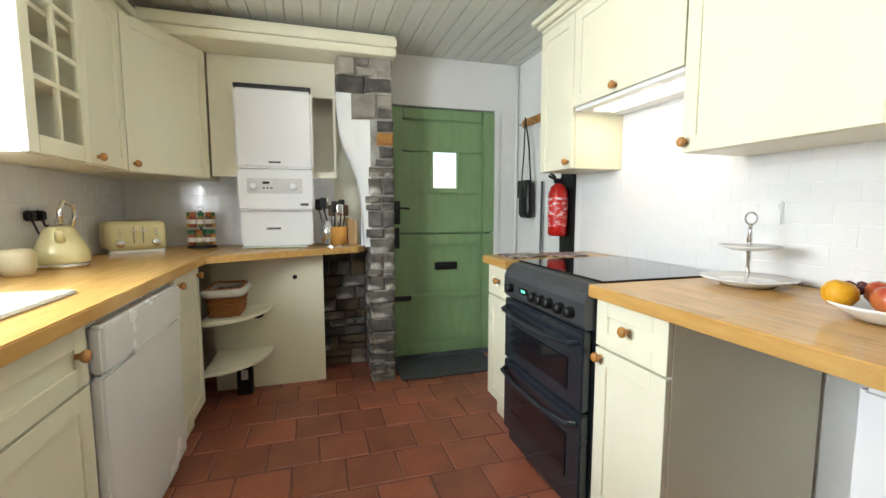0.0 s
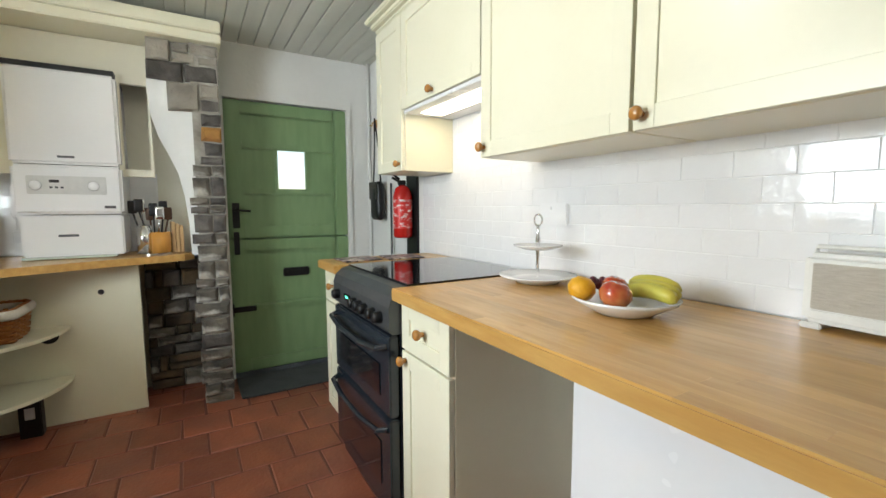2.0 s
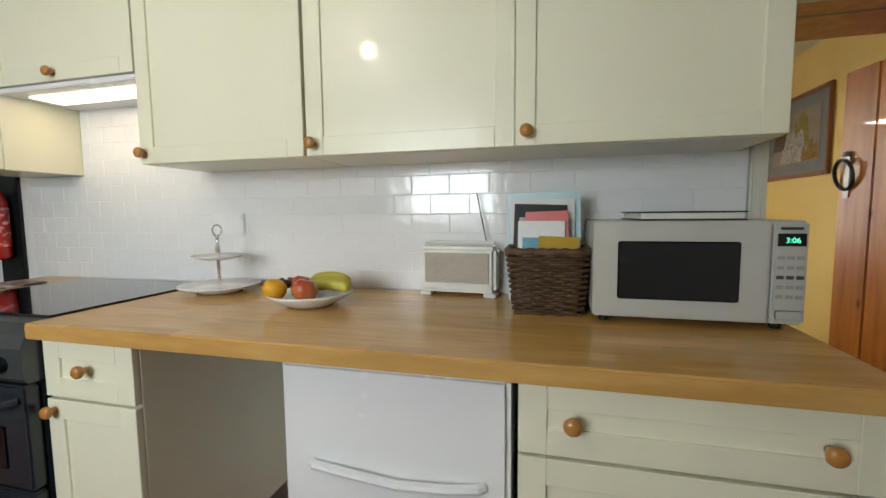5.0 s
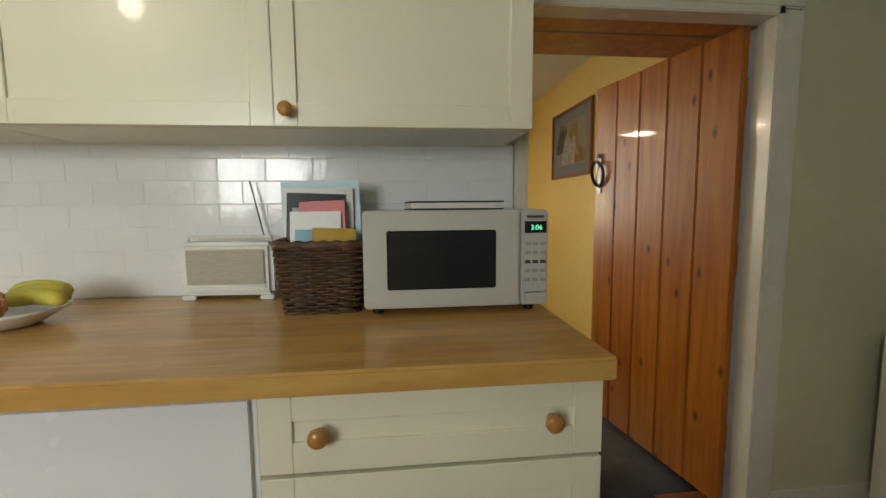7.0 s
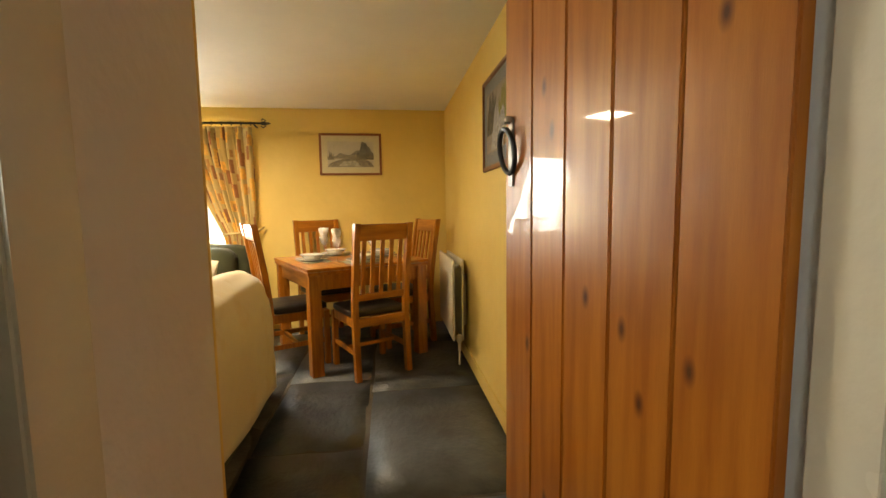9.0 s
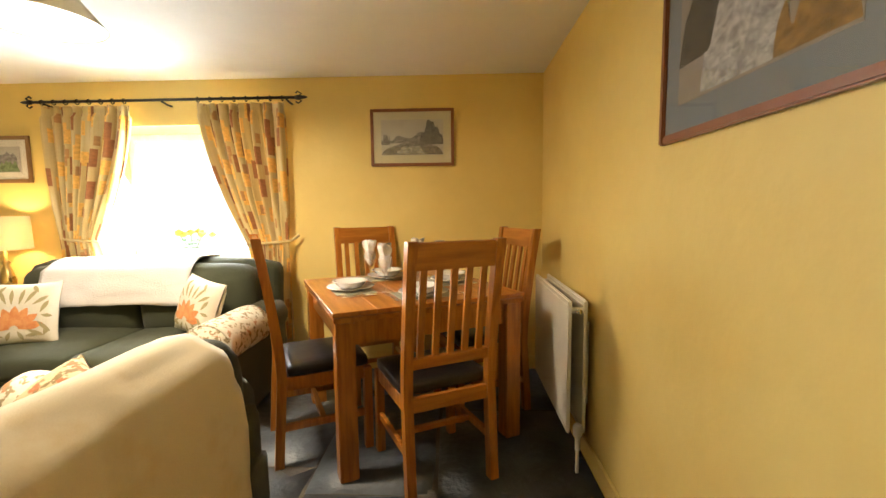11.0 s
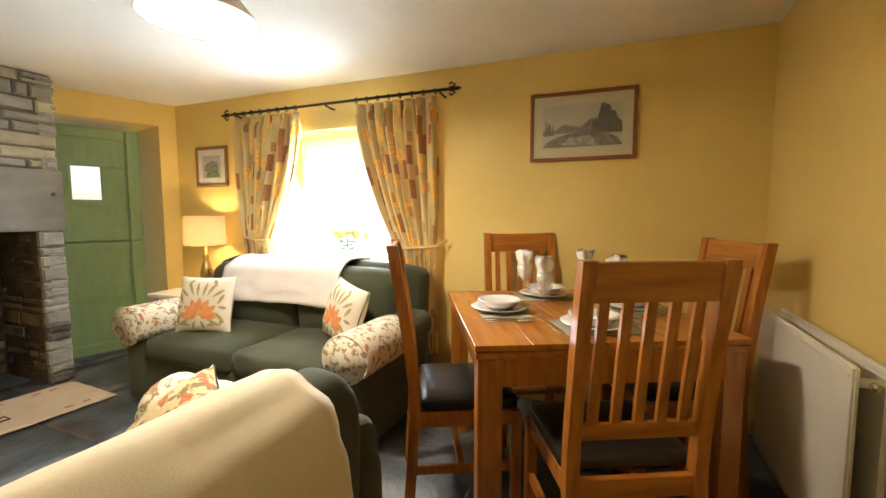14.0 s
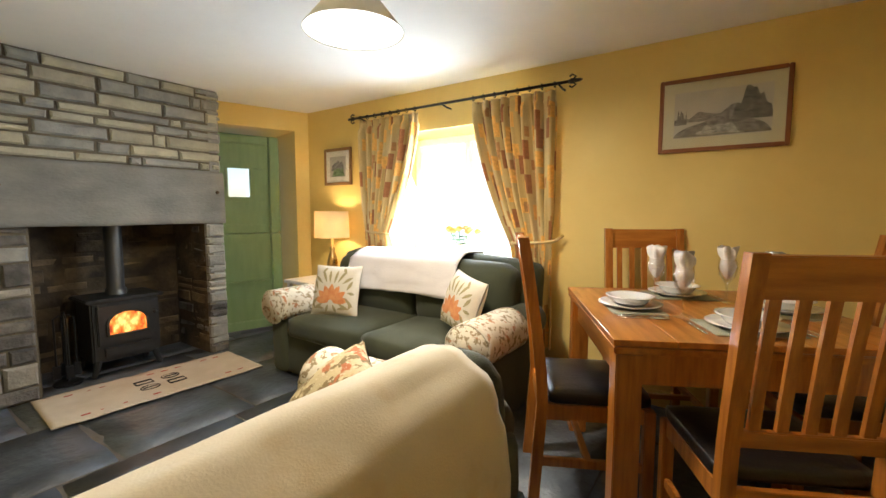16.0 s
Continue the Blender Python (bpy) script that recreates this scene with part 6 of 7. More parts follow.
M_SILVER = mat("silver_grey_plastic", (0.50, 0.49, 0.45), rough=0.35, bump=0.02, wear=0.04)
part("body", box(0, 0.445, 0.012, 0.33, 0.018, 0.252, 0.004), M_SILVER, mw)
for x in (0.03, 0.41):
    for y in (0.05, 0.29):
        part("foot", turned([(0.012, 0), (0.014, 0.018), (0, 0.018)], x, y, 12), M_BLACK, mw)
dr = part("door", box(0.0, 0.375, 0.0, 0.014, 0.02, 0.25, 0.005), M_SILVER, mw)
part("window", box(0.055, 0.315, -0.0035, 0.002, 0.065, 0.205, 0.004), M_OVENGLASS, dr, "dark mirror-like window")
pnl = part("control_panel", box(0.378, 0.445, 0.0, 0.014, 0.02, 0.25, 0.005), M_SILVER, mw)
dsp = part("display", box(0.385, 0.438, -0.003, 0.002, 0.196, 0.224), M_OVENGLASS, pnl)
part("badge", box(0.39, 0.432, -0.002, 0.001, 0.232, 0.238), M_GUN, pnl)
fc = bpy.data.curves.new("digits", "FONT")
fc.body, fc.size, fc.extrude, fc.align_x = "3:06", 0.017, 0.0003, "CENTER"
tx = new("digits", fc)
tx.parent = dsp
tx.matrix_basis = pose(0.413, -0.0038, 0.2035, 90)
fc.materials.append(bpy.data.materials["green_led"])
M_BTN = mat("grey_button", (0.36, 0.36, 0.34), rough=0.5, bump=0)
for r_ in range(5):
    for k in range(3):
        part("button", box(0.386 + 0.019 * k, 0.400 + 0.019 * k, -0.0015, 0.001, 0.166 - 0.022 * r_, 0.174 - 0.022 * r_), M_BTN if r_ != 2 else M_GUN, pnl)
part("open_button", box(0.386, 0.438, -0.003, 0.001, 0.03, 0.052, 0.002), M_SILVER, pnl)
tagged(part("cable", tube(bmesh.new(), [(2.80, -0.64 - 0.05 * math.sin(t * 0.3), 1.14 - 0.0225 * t) for t in range(17)], 0.006), M_BLACK, None, "black power cable behind the microwave", True), category="cable")
fo = thing("ring_binder", "black ring binder lying on the microwave", "folder", 2.68, -0.42, 1.1625, -88)
part("back_cover", box(-0.12, 0.12, -0.12, 0.12, 0, 0.003, 0.001), M_BLACK, fo)
part("paper", box(-0.115, 0.11, -0.115, 0.11, 0.004, 0.018), M_LINEN, fo)
part("front_cover", box(-0.12, 0.12, -0.12, 0.12, 0.0185, 0.022, 0.001), M_BLACK, fo)

# table mats by the cooker
for i, (x, y, a) in enumerate(((2.36, 2.06, 4), (2.60, 2.04, -5))):
    t = thing("table_mat", "printed place mat lying on the worktop", "table mat", x, y, 0.911, a, "place mats")
    part("board", box(-0.1, 0.1, -0.09, 0.09, 0, 0.006, 0.002), over(mat("mat_print_%s" % "ab"[i], (0.5, 0.45, 0.42), (0.2, 0.06, 0.05), rough=0.4, scale=25, bump=0), (0.05, 0.05, 0.06), 30, 0.5, 0.56), t)

# ---- right wall by the stable door ----
ex = thing("fire_extinguisher", "red fire extinguisher hung on a black board", "fire extinguisher", 2.78, 2.40, 0.99)
M_REDP = mat("red_gloss_paint", (0.55, 0.015, 0.012), rough=0.25, bump=0, coat=0.4)
part("cylinder", turned([(0, 0), (0.05, 0.0), (0.06, 0.015), (0.06, 0.26), (0.045, 0.31), (0.02, 0.33), (0, 0.33)]), M_REDP, ex, "", True)
part("label", turned([(0.0605, 0.06), (0.0605, 0.24)], n=28), over(mat("extinguisher_label", (0.75, 0.72, 0.70), (0.6, 0.05, 0.04), rough=0.4, scale=30, stretch=(1, 1, 3), bump=0), (0.55, 0.015, 0.012), 18, 0.47, 0.5, (1, 1, 2)), ex, "white and red printed label", True)
bm = box(-0.03, 0.02, -0.012, 0.012, 0.33, 0.36, 0.004)
tube(bm, [(-0.02, 0, 0.35), (-0.07, 0, 0.375)], 0.008)
tube(bm, [(-0.02, 0, 0.365), (-0.07, 0, 0.40)], 0.007)
part("valve", bm, M_BLACK, ex)
part("back_board", box(0.062, 0.079, -0.075, 0.075, -0.2, 0.41, 0.003), M_BLACK, ex)
hk = thing("coat_rack", "small pine coat rack with brass hooks", "coat rack", 2.859, 2.90, 1.77, -90)
part("rail", box(-0.13, 0.13, -0.018, 0.0, 0, 0.06, 0.004), M_KNOB, hk)
for x in (-0.09, 0.0, 0.09):
    part("hook", tube(bmesh.new(), [(x, -0.018, 0.045), (x, -0.04, 0.035), (x, -0.045, 0.01), (x, -0.06, 0.02)], 0.005), M_BRASS, hk)
bg = thing("bag", "small black bag hanging by its strap", "bag", 2.80, 2.87, 1.09)
part("pouch", soft(0, 0, 0.14, 0.06, 0.15, 0.28, 0.03, (0.01, 0, 0), rough=0.006), M_BLACK, bg, "", True)
part("flap", box(-0.036, -0.03, -0.07, 0.07, 0.15, 0.275, 0.002), M_LEATHER, bg)
part("strap", tube(bmesh.new(), [(0, -0.07, 0.26), (0.005, -0.03, 0.5), (0.0, 0.03, 0.73), (0.0, 0.04, 0.5), (0, 0.07, 0.26)], 0.006, 6), M_LEATHER, bg)
tagged(part("walking_stick", tube(bmesh.new(), [(2.83, 2.70, 0), (2.835, 2.70, 1.35)], 0.008), M_GUN, None, "thin grey stick leaning against the wall", True), category="stick")
tagged(part("water_pipe", tube(bmesh.new(), [(2.835, 3.11, 0), (2.835, 3.11, KZ)], 0.012), M_WHITEWALL, None, "white painted pipe in the corner", True), category="pipe")
dm = tagged(part("door_mat", soft(2.2, 2.93, 0.008, 0.72, 0.36, 0.016, 0.006, cuts=6, rough=0.002), mat("grey_rubber_mat", (0.05, 0.055, 0.058), rough=0.85, scale=10, bump=0.5, fine=120), None, "dark grey door mat inside the stable door"), category="door mat")

# ---- sitting room: pictures, radiator, table setting, flowers ----
M_FRAME = mat("mahogany_frame", (0.26, 0.085, 0.03), rough=0.35, stretch=(3, 3, 3), bump=0.05, coat=0.3)
M_MOUNT = mat("cream_mount_board", (0.62, 0.58, 0.42), rough=0.9, bump=0.05, wear=0.03)
M_MOUNTB = mat("slate_blue_mount", (0.20, 0.22, 0.24), rough=0.9, bump=0.05, wear=0.03)


def picture(label, m, w, h, rim, mount, mw_, layers, frame_mat=None):
    """A framed picture that looks to local -y; layers: colour, and where its bands start and end as shares of the sheet."""
    p = thing("framed_picture", label, "picture", group="framed pictures")
    p.matrix_basis = m
    bm = bmesh.new()
    for a, b, c_, d in ((-w / 2, -w / 2 + rim, -h / 2, h / 2), (w / 2 - rim, w / 2, -h / 2, h / 2), (-w / 2 + rim, w / 2 - rim, -h / 2, -h / 2 + rim), (-w / 2 + rim, w / 2 - rim, h / 2 - rim, h / 2)):
        bx(bm, a, b, -0.02, 0, c_, d, 0.004)
    part("frame", bm, frame_mat or M_FRAME, p)
    part("mount", box(-w / 2 + rim - 0.002, w / 2 - rim + 0.002, -0.011, -0.004, -h / 2 + rim - 0.002, h / 2 - rim + 0.002), mount, p)
    iw, ih = w - 2 * rim - 2 * mw_, h - 2 * rim - 2 * mw_
    sheet = part("print", box(-iw / 2, iw / 2, -0.0125, -0.0105, -ih / 2, ih / 2), mat("print_paper_%d" % len(bpy.data.materials), layers[0][0], rough=0.8, scale=12, bump=0, wear=0.12), p)
    for k, (col, x0, x1, base, top, wob) in enumerate(layers[1:]):
        bm = bmesh.new()
        n = 24
        lo, hi = [], []
        for i in range(n + 1):
            s = i / n
            x = -iw / 2 + iw * (x0 + (x1 - x0) * s)
            crown = math.sin(math.pi * s) ** 0.4
            zz = base + (top - base) * crown + wob * noise.noise((s * 7, k * 3.1, w * 9))
            lo.append(bm.verts.new((x, -0.0128 - 0.0004 * k, -ih / 2 + ih * base)))
            hi.append(bm.verts.new((x, -0.0128 - 0.0004 * k, -ih / 2 + ih * max(base + 0.01, min(0.99, zz)))))
        for i in range(n):
            bm.faces.new((lo[i], lo[i + 1], hi[i + 1], hi[i]))
        part("painted_shape", bm, mat("ink_%d" % len(bpy.data.materials), col, rough=0.8, scale=40, stretch=(1, 1, 1.5), bump=0, wear=0.5), sheet)
    pg = part("glazing", box(-w / 2 + rim, w / 2 - rim, -0.0165, -0.0155, -h / 2 + rim, h / 2 - rim), M_GLASS, p)
    pg.visible_shadow = False
    return p


GREY = [((0.55, 0.52, 0.46),), ((0.33, 0.31, 0.28), 0.0, 1.0, 0.34, 0.55, 0.2), ((0.20, 0.19, 0.17), 0.62, 1.0, 0.3, 0.85, 0.25), ((0.24, 0.22, 0.2), 0.0, 0.14, 0.3, 0.6, 0.3), ((0.30, 0.28, 0.25), 0.0, 1.0, 0.02, 0.36, 0.1), ((0.5, 0.48, 0.43), 0.25, 0.7, 0.04, 0.26, 0.15)]
picture("landscape engraving in a mahogany frame with a wide mount", pose(6.798, -0.645, 1.714, 0, 0, -90), 0.60, 0.405, 0.022, M_MOUNT, 0.055, GREY)
picture("small engraving in a wooden frame above the lamp", pose(6.798, 2.385, 1.60, 0, 0, -90), 0.37, 0.345, 0.028, M_LINEN, 0.05, [((0.50, 0.47, 0.45),), ((0.3, 0.28, 0.3), 0.1, 0.9, 0.3, 0.8, 0.2), ((0.22, 0.30, 0.16), 0.15, 0.95, 0.02, 0.4, 0.2)], mat("light_oak_frame", (0.30, 0.17, 0.07), rough=0.4))
picture("colourful print with a blue mount in a mahogany frame", pose(4.62, -1.578, 1.635, 0, 0, 180), 0.72, 0.51, 0.024, M_MOUNTB, 0.07, [((0.30, 0.26, 0.22),), ((0.10, 0.085, 0.06), 0.0, 0.4, 0.3, 0.95, 0.3), ((0.28, 0.26, 0.05), 0.45, 0.8, 0.3, 0.9, 0.3), ((0.48, 0.46, 0.45), 0.2, 0.72, 0.02, 0.65, 0.3), ((0.36, 0.20, 0.05), 0.66, 1.0, 0.02, 0.4, 0.3)])

ra = thing("radiator", "white double panel radiator on the yellow wall", "radiator", 5.95, -1.578, 0.17, 180)
M_RAD = mat("white_radiator_enamel", (0.74, 0.70, 0.60), rough=0.35, bump=0.02, wear=0.04)
for y in (-0.045, -0.115):
    bm = box(-0.40, 0.40, y - 0.008, y + 0.008, 0, 0.62, 0.006)
    pan = part("panel", bm, M_RAD, ra)
    part("seam", box(-0.385, 0.385, y - 0.0105, y - 0.0075, 0.022, 0.03, 0.0012, 1), M_RAD, pan)
    part("seam", box(-0.385, 0.385, y - 0.0105, y - 0.0075, 0.588, 0.596, 0.0012, 1), M_RAD, pan)
for x in (-0.385, 0.385):
    part("header_pipe", tube(bmesh.new(), [(x, -0.108, 0.575), (x, -0.052, 0.575)], 0.014), M_RAD, ra)
part("valve", turned([(0.012, -0.06), (0.012, 0.0), (0.02, 0.01), (0.022, 0.05), (0.015, 0.06), (0, 0.06)], 0.425, -0.08, 16), M_WHITE, ra, "", True)
part("pipe", tube(bmesh.new(), [(0.425, -0.08, -0.168), (0.425, -0.08, -0.05)], 0.008), M_RAD, ra)
part("bleed_nut", turned([(0, 0.02), (0.012, 0.02), (0.012, 0), (0, 0)], n=12), M_CHROME, ra, "", True, pose(0.404, -0.08, 0.575, 0, 90))
for x in (-0.3, 0.3):
    part("bracket", box(x - 0.01, x + 0.01, -0.037, -0.002, 0.1, 0.5), M_RAD, ra)
copy_thing(ra, pose(2.40, -2.098, 0.09, 0, 0, 180))

M_MAT = mat("sage_place_mat", (0.42, 0.42, 0.32), rough=0.7, scale=20, bump=0.2)
M_WGLASS = thin_glass("wine_glass", 0.2)
M_NAP = mat("white_napkin", (0.80, 0.76, 0.74), rough=0.9, scale=9, bump=0.2, fine=120)


def setting_place(k):
    """One place at the table; local y runs from the diner to the middle of the table."""
    m = TB @ pose(0, 0, 0.7715, 0, 0, 90 * k) @ pose(0, -0.30, 0)
    t = tagged(part("place_mat", box(-0.14, 0.14, -0.10, 0.11, 0, 0.004, 0.001), M_MAT, None, "sage green place mat on the table"), category="table mat", group="place mats on the table")
    t.matrix_basis = m
    for nm, lb, cat, prof, z in (("plate", "white dinner plate on a place mat", "plate", [(0, 0.006), (0.075, 0.004), (0.08, 0), (0.085, 0.006), (0.125, 0.017), (0.127, 0.02), (0.085, 0.011), (0, 0.010)], 0.0045), ("bowl", "white china soup bowl on a plate", "bowl", [(0, 0.004), (0.05, 0.002), (0.055, 0), (0.07, 0.012), (0.085, 0.034), (0.098, 0.037), (0.098, 0.04), (0.082, 0.038), (0.06, 0.010), (0, 0.008)], 0.0155)):
        o = tagged(part(nm, turned(prof, n=40), M_CHINA, None, lb, True), category=cat, group=nm + "s on the table")
        o.matrix_basis = m @ pose(0, 0, z)
    for nm, x, w in (("fork", -0.165, 0.022), ("knife", 0.165, 0.016), ("spoon", 0.195, 0.03)):
        bm = tube(bmesh.new(), [(0, -0.09, 0.004), (0, -0.02, 0.003), (0, 0.03, 0.005)], [0.005, 0.004, 0.003], 8)
        if nm == "fork":
            for q in (-0.008, -0.0027, 0.0027, 0.008):
                tube(bm, [(q * 0.6, 0.03, 0.005), (q, 0.045, 0.004), (q, 0.085, 0.006)], 0.0016, 5)
        elif nm == "spoon":
            tube(bm, [(0, 0.03, 0.005), (0, 0.045, 0.005), (0, 0.065, 0.005), (0, 0.085, 0.005), (0, 0.09, 0.005)], [0.003, 0.012, 0.016, 0.01, 0.001], 10)
        else:
            tube(bm, [(0, 0.03, 0.005), (0.001, 0.06, 0.005), (0.002, 0.10, 0.005)], [0.004, 0.007, 0.001], 8)
        for v in bm.verts:
            v.co.z = max(0.0005, 0.003 + (v.co.z - 0.004) * 0.4)
        o = tagged(part(nm, bm, M_CHROME, None, "polished steel %s beside a place mat" % nm, True), category="cutlery", group=nm + "s on the table")
        o.matrix_basis = m @ pose(x, 0, 0)
    g = thing("wine_glass", "clear wine glass holding a folded white napkin", "glass", group="wine glasses")
    g.matrix_basis = m @ pose(0.15, 0.15, 0) @ Matrix.Scale(1.12, 4)
    part("glass", turned([(0, 0.001), (0.033, 0.001), (0.033, 0.003), (0.006, 0.008), (0.0045, 0.02), (0.0045, 0.075), (0.012, 0.085), (0.03, 0.11), (0.035, 0.14), (0.031, 0.175), (0.0295, 0.175), (0.033, 0.14), (0.028, 0.112), (0.01, 0.09), (0, 0.088)], n=28), M_WGLASS, g, "", True).visible_shadow = False
    bm = bmesh.new()
    n, rows = 28, []
    for j in range(9):
        s = j / 8
        row = []
        for i in range(n):
            a = 2 * math.pi * i / n
            top = max(0.0, s - 0.5)
            fold = 1 + (0.08 + 0.55 * top) * math.sin(5 * a + k + 2.5 * s) + 0.35 * top * math.sin(3 * a + 2 * k)
            r_ = (0.006 + 0.023 * math.sin(min(1, s * 2.2) * 1.57)) * (1 - 0.25 * math.exp(-((s - 0.6) / 0.12) ** 2)) * fold
            row.append(bm.verts.new((r_ * math.cos(a) + 0.012 * top * math.cos(k * 2), r_ * math.sin(a), 0.098 + 0.128 * s + 0.02 * top * math.sin(3 * a + k) - 0.012 * top * (r_ / 0.03))))
        rows.append(row)
    for p_, q_ in zip(rows, rows[1:]):
        for i in range(n):
            bm.faces.new((p_[i], p_[(i + 1) % n], q_[(i + 1) % n], q_[i]))
    bm.faces.new(rows[-1])
    bm.faces.new(rows[0])
    nk = tagged(part("napkin", bm, M_NAP, None, "folded white napkin standing in a wine glass", True), category="napkin", group="napkins")
    nk.matrix_basis = m @ pose(0.15, 0.15, 0) @ Matrix.Scale(1.12, 4)


for k in range(4):
    setting_place(k)

# flowers on the sill
M_LEAF = mat("flower_leaf", (0.07, 0.16, 0.05), (0.11, 0.22, 0.08), rough=0.5, bump=0.1)
M_ROSE = mat("yellow_rose_petal", (0.58, 0.27, 0.035), (0.62, 0.36, 0.09), rough=0.6, bump=0.1)
vs = thing("flower_vase", "glass vase of yellow roses on the window sill", "flowers", 6.93, 1.10, 0.812)
part("vase", turned([(0, 0), (0.045, 0), (0.05, 0.02), (0.035, 0.07), (0.045, 0.10), (0.042, 0.10), (0.03, 0.07), (0.04, 0.01), (0, 0.01)]), M_CHINA, vs, "", True)
rng = random.Random(3)
for k in range(9):
    a = k * 2.4
    x, y, z = 0.05 * math.cos(a) * 0.7, 0.17 * (k / 8 - 0.5) * 1.6, 0.19 + 0.05 * rng.random()
    stem = part("stem", tube(bmesh.new(), [(0, 0, 0.06), (x * 0.5, y * 0.5, 0.13), (x, y, z)], 0.003, 5), M_LEAF, vs)
    bm = bmesh.new()
    for ring in range(3):
        for p_ in range(5):
            ang = p_ * 1.2566 + ring * 0.6
            rr = 0.012 + 0.011 * ring
            quad = [(rr * math.cos(ang + d) * q, rr * math.sin(ang + d) * q, hz) for d, q, hz in ((-0.7, 0.4, -0.015), (0.7, 0.4, -0.015), (0.6, 1.15, 0.022 - 0.008 * ring), (0.0, 1.25, 0.028 - 0.009 * ring), (-0.6, 1.15, 0.022 - 0.008 * ring))]
            bm.faces.new([bm.verts.new((x + u, y + v, z + w)) for u, v, w in quad])
    part("rose", bm, M_ROSE, stem, "yellow rose head", True)
    for q in range(3):
        ang = rng.uniform(0, 6.28)
        lx, ly, lz = x * 0.7, y * 0.8, 0.10 + 0.03 * q
        dx, dy = 0.045 * math.cos(ang), 0.045 * math.sin(ang)
        bm = bmesh.new()
        pp = [(lx, ly, lz), (lx + dx * 0.5 - dy * 0.3, ly + dy * 0.5 + dx * 0.3, lz + 0.015), (lx + dx, ly + dy, lz + 0.005), (lx + dx * 0.5 + dy * 0.3, ly + dy * 0.5 - dx * 0.3, lz + 0.015)]
        bm.faces.new([bm.verts.new(p_) for p_ in pp])
        part("leaf", bm, M_LEAF, stem)


# ---- tiles and flags ----
def tile_wall(face, u0, u1, z0, z1, plane, holes=()):
    """Glazed brick-bond tiles on one wall, one object each on shared meshes."""
    W, H, J = 0.138, 0.068, 0.0018
    bed = thing("tiling", "white glazed brick tiles over the worktop", "tiling", kind="structure")
    s = {"-x": -1, "+x": 1, "-y": -1}[face]
    if face == "-y":
        part("grout", box(u0, u1, plane - 0.0083, plane - 0.0005, z0, z1), M_GROUT, bed)
    else:
        part("grout", box(min(plane, plane + s * 0.0083), max(plane, plane + s * 0.0083), u0, u1, z0, z1), M_GROUT, bed)
    meshes = {}
    r_ = 0
    z = z0
    rng = random.Random(int(plane * 100))
    while z < z1 - 0.005:
        h = min(H, z1 - z)
        u = u0 - (W / 2 if r_ % 2 else 0)
        while u < u1 - 0.004:
            a, b = max(u, u0), min(u + W, u1)
            if b - a > 0.01:
                key = (round(b - a, 3), round(h, 3))
                if key not in meshes:
                    bm = box(-(b - a - J) / 2, (b - a - J) / 2, -0.0095, 0.0, -(h - J) / 2, (h - J) / 2)
                    top = [e for e in bm.edges if all(v.co.y < -0.009 for v in e.verts)]
                    bmesh.ops.bevel(bm, geom=top, offset=0.0011, segments=1, affect="EDGES")
                    me = bpy.data.meshes.new("tile")
                    bmesh.ops.recalc_face_normals(bm, faces=bm.faces)
                    bm.to_mesh(me)
                    bm.free()
                    me.materials.append(M_TILE)
                    meshes[key] = me
                ob = new("tile", meshes[key])
                ob.parent = bed
                c0, tilt, tilt2 = (a + b) / 2, rng.uniform(-0.35, 0.35), rng.uniform(-0.35, 0.35)
                ob.matrix_basis = {"-x": pose(plane, c0, z + h / 2, tilt2, tilt * 0, -90 + tilt), "+x": pose(plane, c0, z + h / 2, tilt2, 0, 90 + tilt), "-y": pose(c0, plane, z + h / 2, tilt2, 0, tilt)}[face]
            u += W
        z += h
        r_ += 1


tile_wall("-x", -0.646, 2.26, 0.911, 1.362, 2.859)
tile_wall("-x", 1.247, 1.915, 1.362, 1.66, 2.8592)
tile_wall("+x", 1.6, 3.27, 0.911, 1.35, 0.121)
tile_wall("-y", 0.13, 1.45, 0.911, 1.40, 3.279)

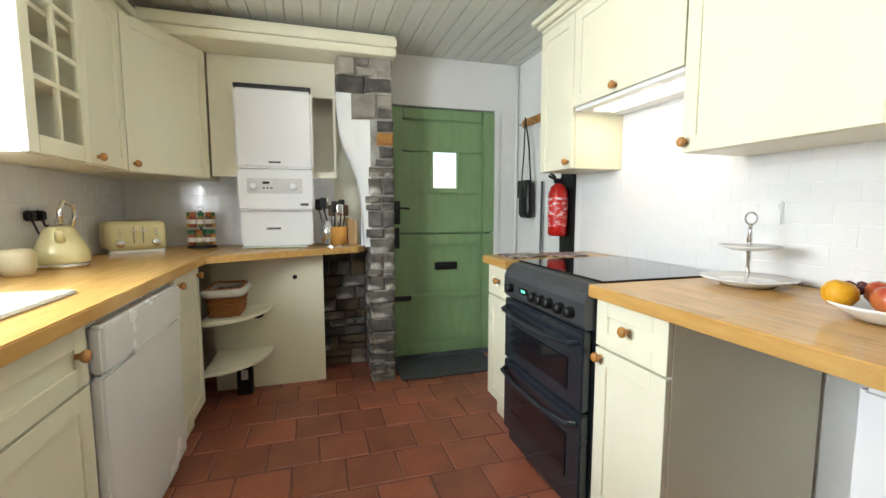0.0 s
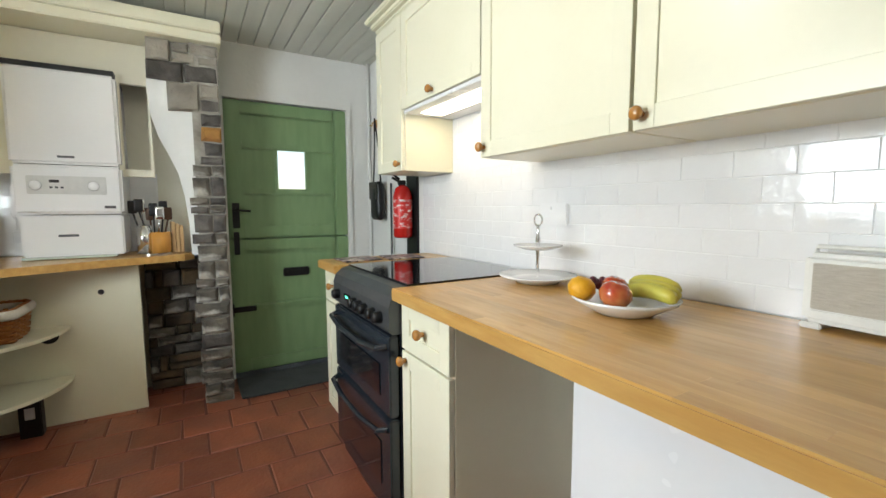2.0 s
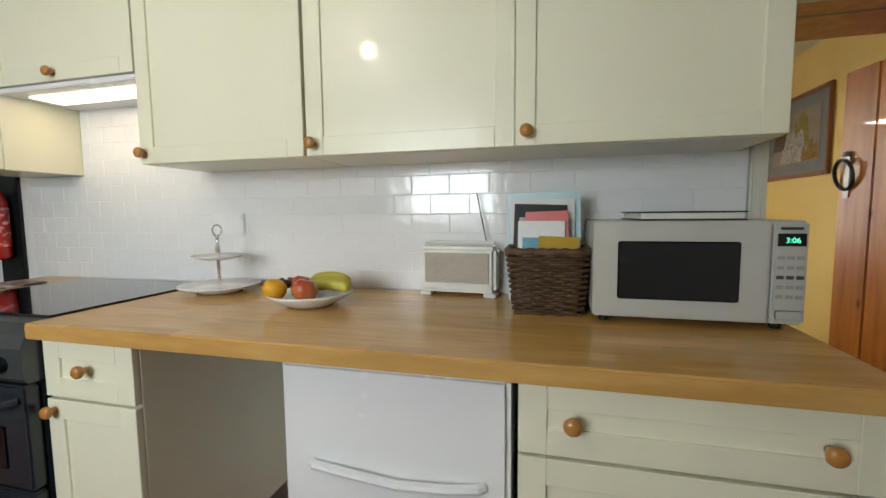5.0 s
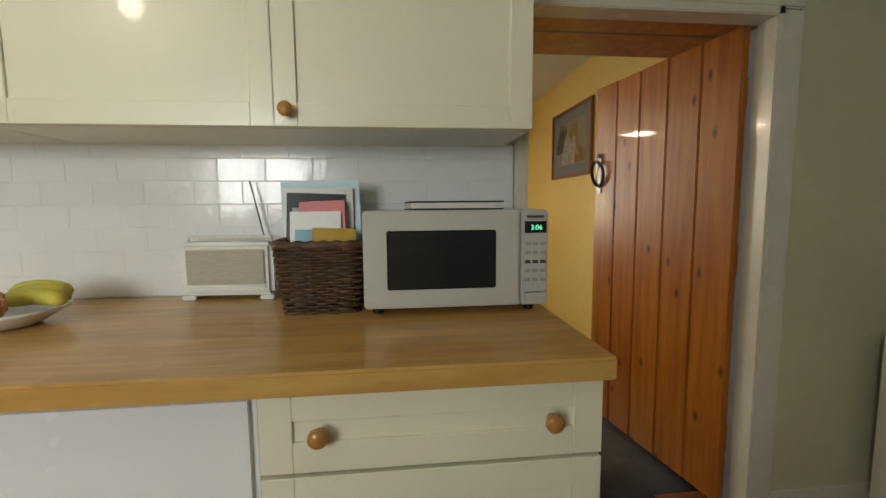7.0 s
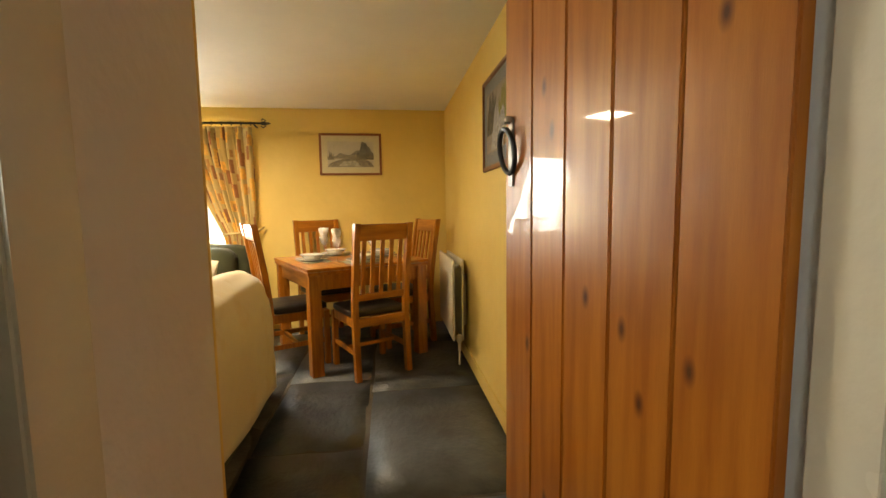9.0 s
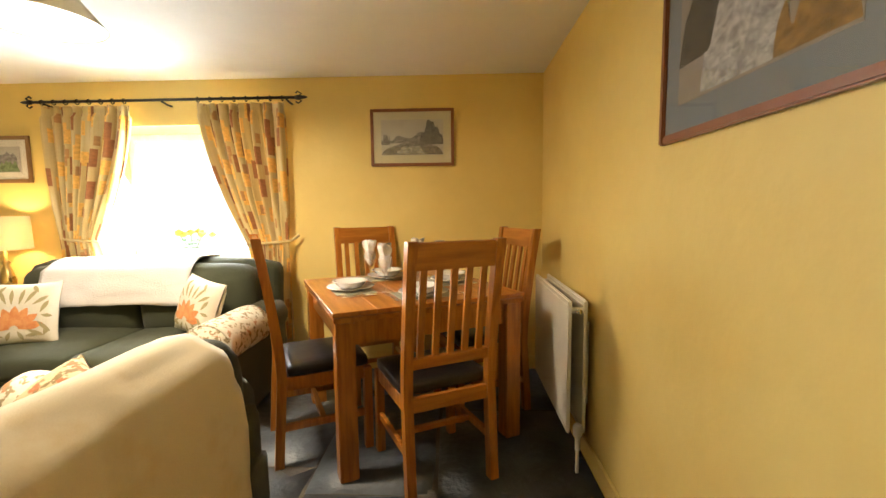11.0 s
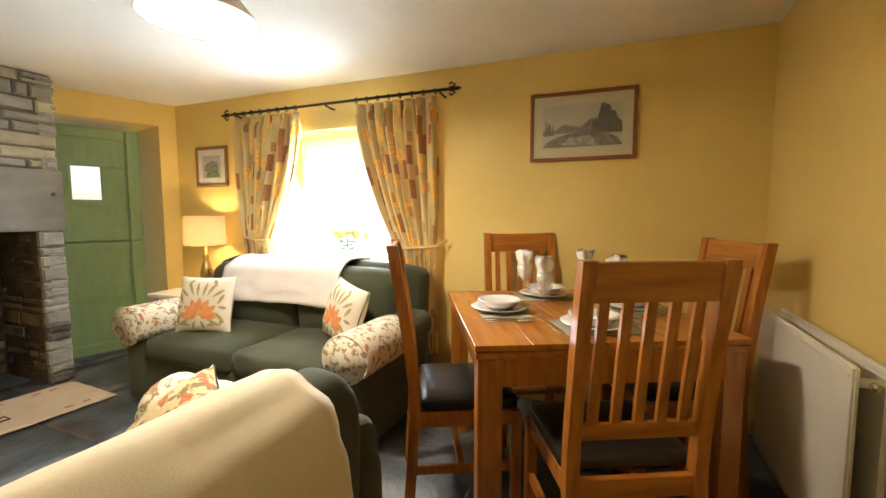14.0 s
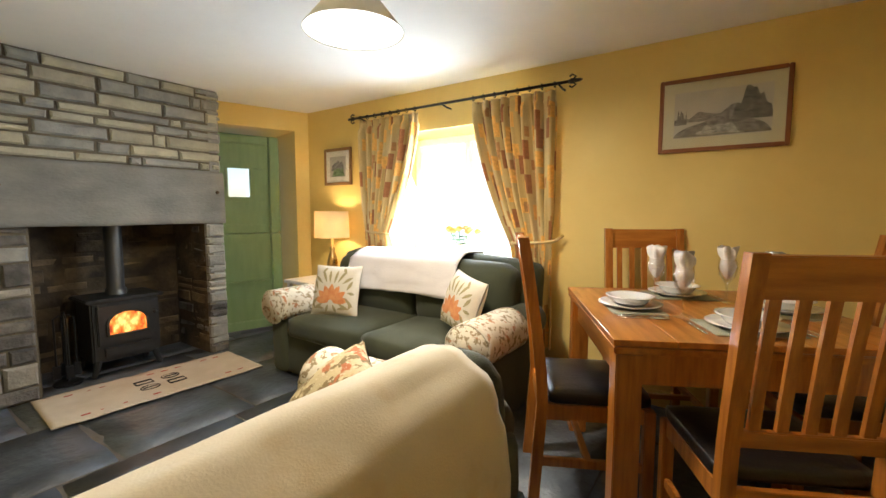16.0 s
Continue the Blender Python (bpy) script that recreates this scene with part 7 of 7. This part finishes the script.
rng = random.Random(31)
fk = bpy.data.objects["floor_kitchen"]
shapes = []
for v_ in range(5):
    bm = box(-0.1125, 0.1125, -0.1125, 0.1125, -0.02, 0.0)
    for v in bm.verts:
        v.co.x += rng.uniform(-0.0025, 0.0025)
        v.co.y += rng.uniform(-0.0025, 0.0025)
        if v.co.z > -0.01:
            v.co.z += rng.uniform(-0.0015, 0.0015)
    bmesh.ops.bevel(bm, geom=[e for e in bm.edges if all(v.co.z > -0.01 for v in e.verts)], offset=0.005, segments=1, affect="EDGES")
    bmesh.ops.recalc_face_normals(bm, faces=bm.faces)
    me = bpy.data.meshes.new("quarry_tile")
    bm.to_mesh(me)
    bm.free()
    me.materials.append(M_QUARRY)
    shapes.append(me)
for i in range(14):
    for j in range(24):
        x, y = 0.02 + 0.232 * i + 0.116 * (j % 2), -2.1 + 0.232 * j
        if 0.5 < x < 3.0 and y < 3.4:
            ob = new("quarry_tile", rng.choice(shapes))
            ob.parent = fk
            ob.matrix_basis = pose(x, y, rng.uniform(-0.002, 0.001), rng.uniform(-0.3, 0.3), rng.uniform(-0.3, 0.3), rng.choice((0, 90, 180, 270)) + rng.uniform(-0.4, 0.4))
fl = bpy.data.objects["floor_living"]
y = -1.58
while y < 3.4:
    d = rng.uniform(0.5, 0.8)
    x = 3.06 + rng.uniform(-0.2, 0)
    while x < 6.8:
        w = min(rng.uniform(0.6, 1.15), 7.0 - x)
        bm = bmesh.new()
        n = 4
        g = [[bm.verts.new((-w / 2 + 0.008 + (w - 0.016) * i / n + rng.uniform(-0.008, 0.008), -d / 2 + 0.008 + (d - 0.016) * j / n + rng.uniform(-0.008, 0.008), 0.0 + rng.uniform(-0.003, 0.002) - (0.003 if i in (0, n) or j in (0, n) else 0))) for j in range(n + 1)] for i in range(n + 1)]
        for i in range(n):
            for j in range(n):
                bm.faces.new((g[i][j], g[i + 1][j], g[i + 1][j + 1], g[i][j + 1]))
        rim = [g[i][0] for i in range(n + 1)] + [g[n][j] for j in range(1, n + 1)] + [g[i][n] for i in range(n - 1, -1, -1)] + [g[0][j] for j in range(n - 1, 0, -1)]
        low = [bm.verts.new((v.co.x, v.co.y, -0.03)) for v in rim]
        for k in range(len(rim)):
            bm.faces.new((rim[k], rim[(k + 1) % len(rim)], low[(k + 1) % len(rim)], low[k]))
        part("flagstone", bm, M_SLATE, fl, "", True, pose(x + w / 2, y + d / 2, rng.uniform(-0.002, 0.002)))
        x += w
    y += d
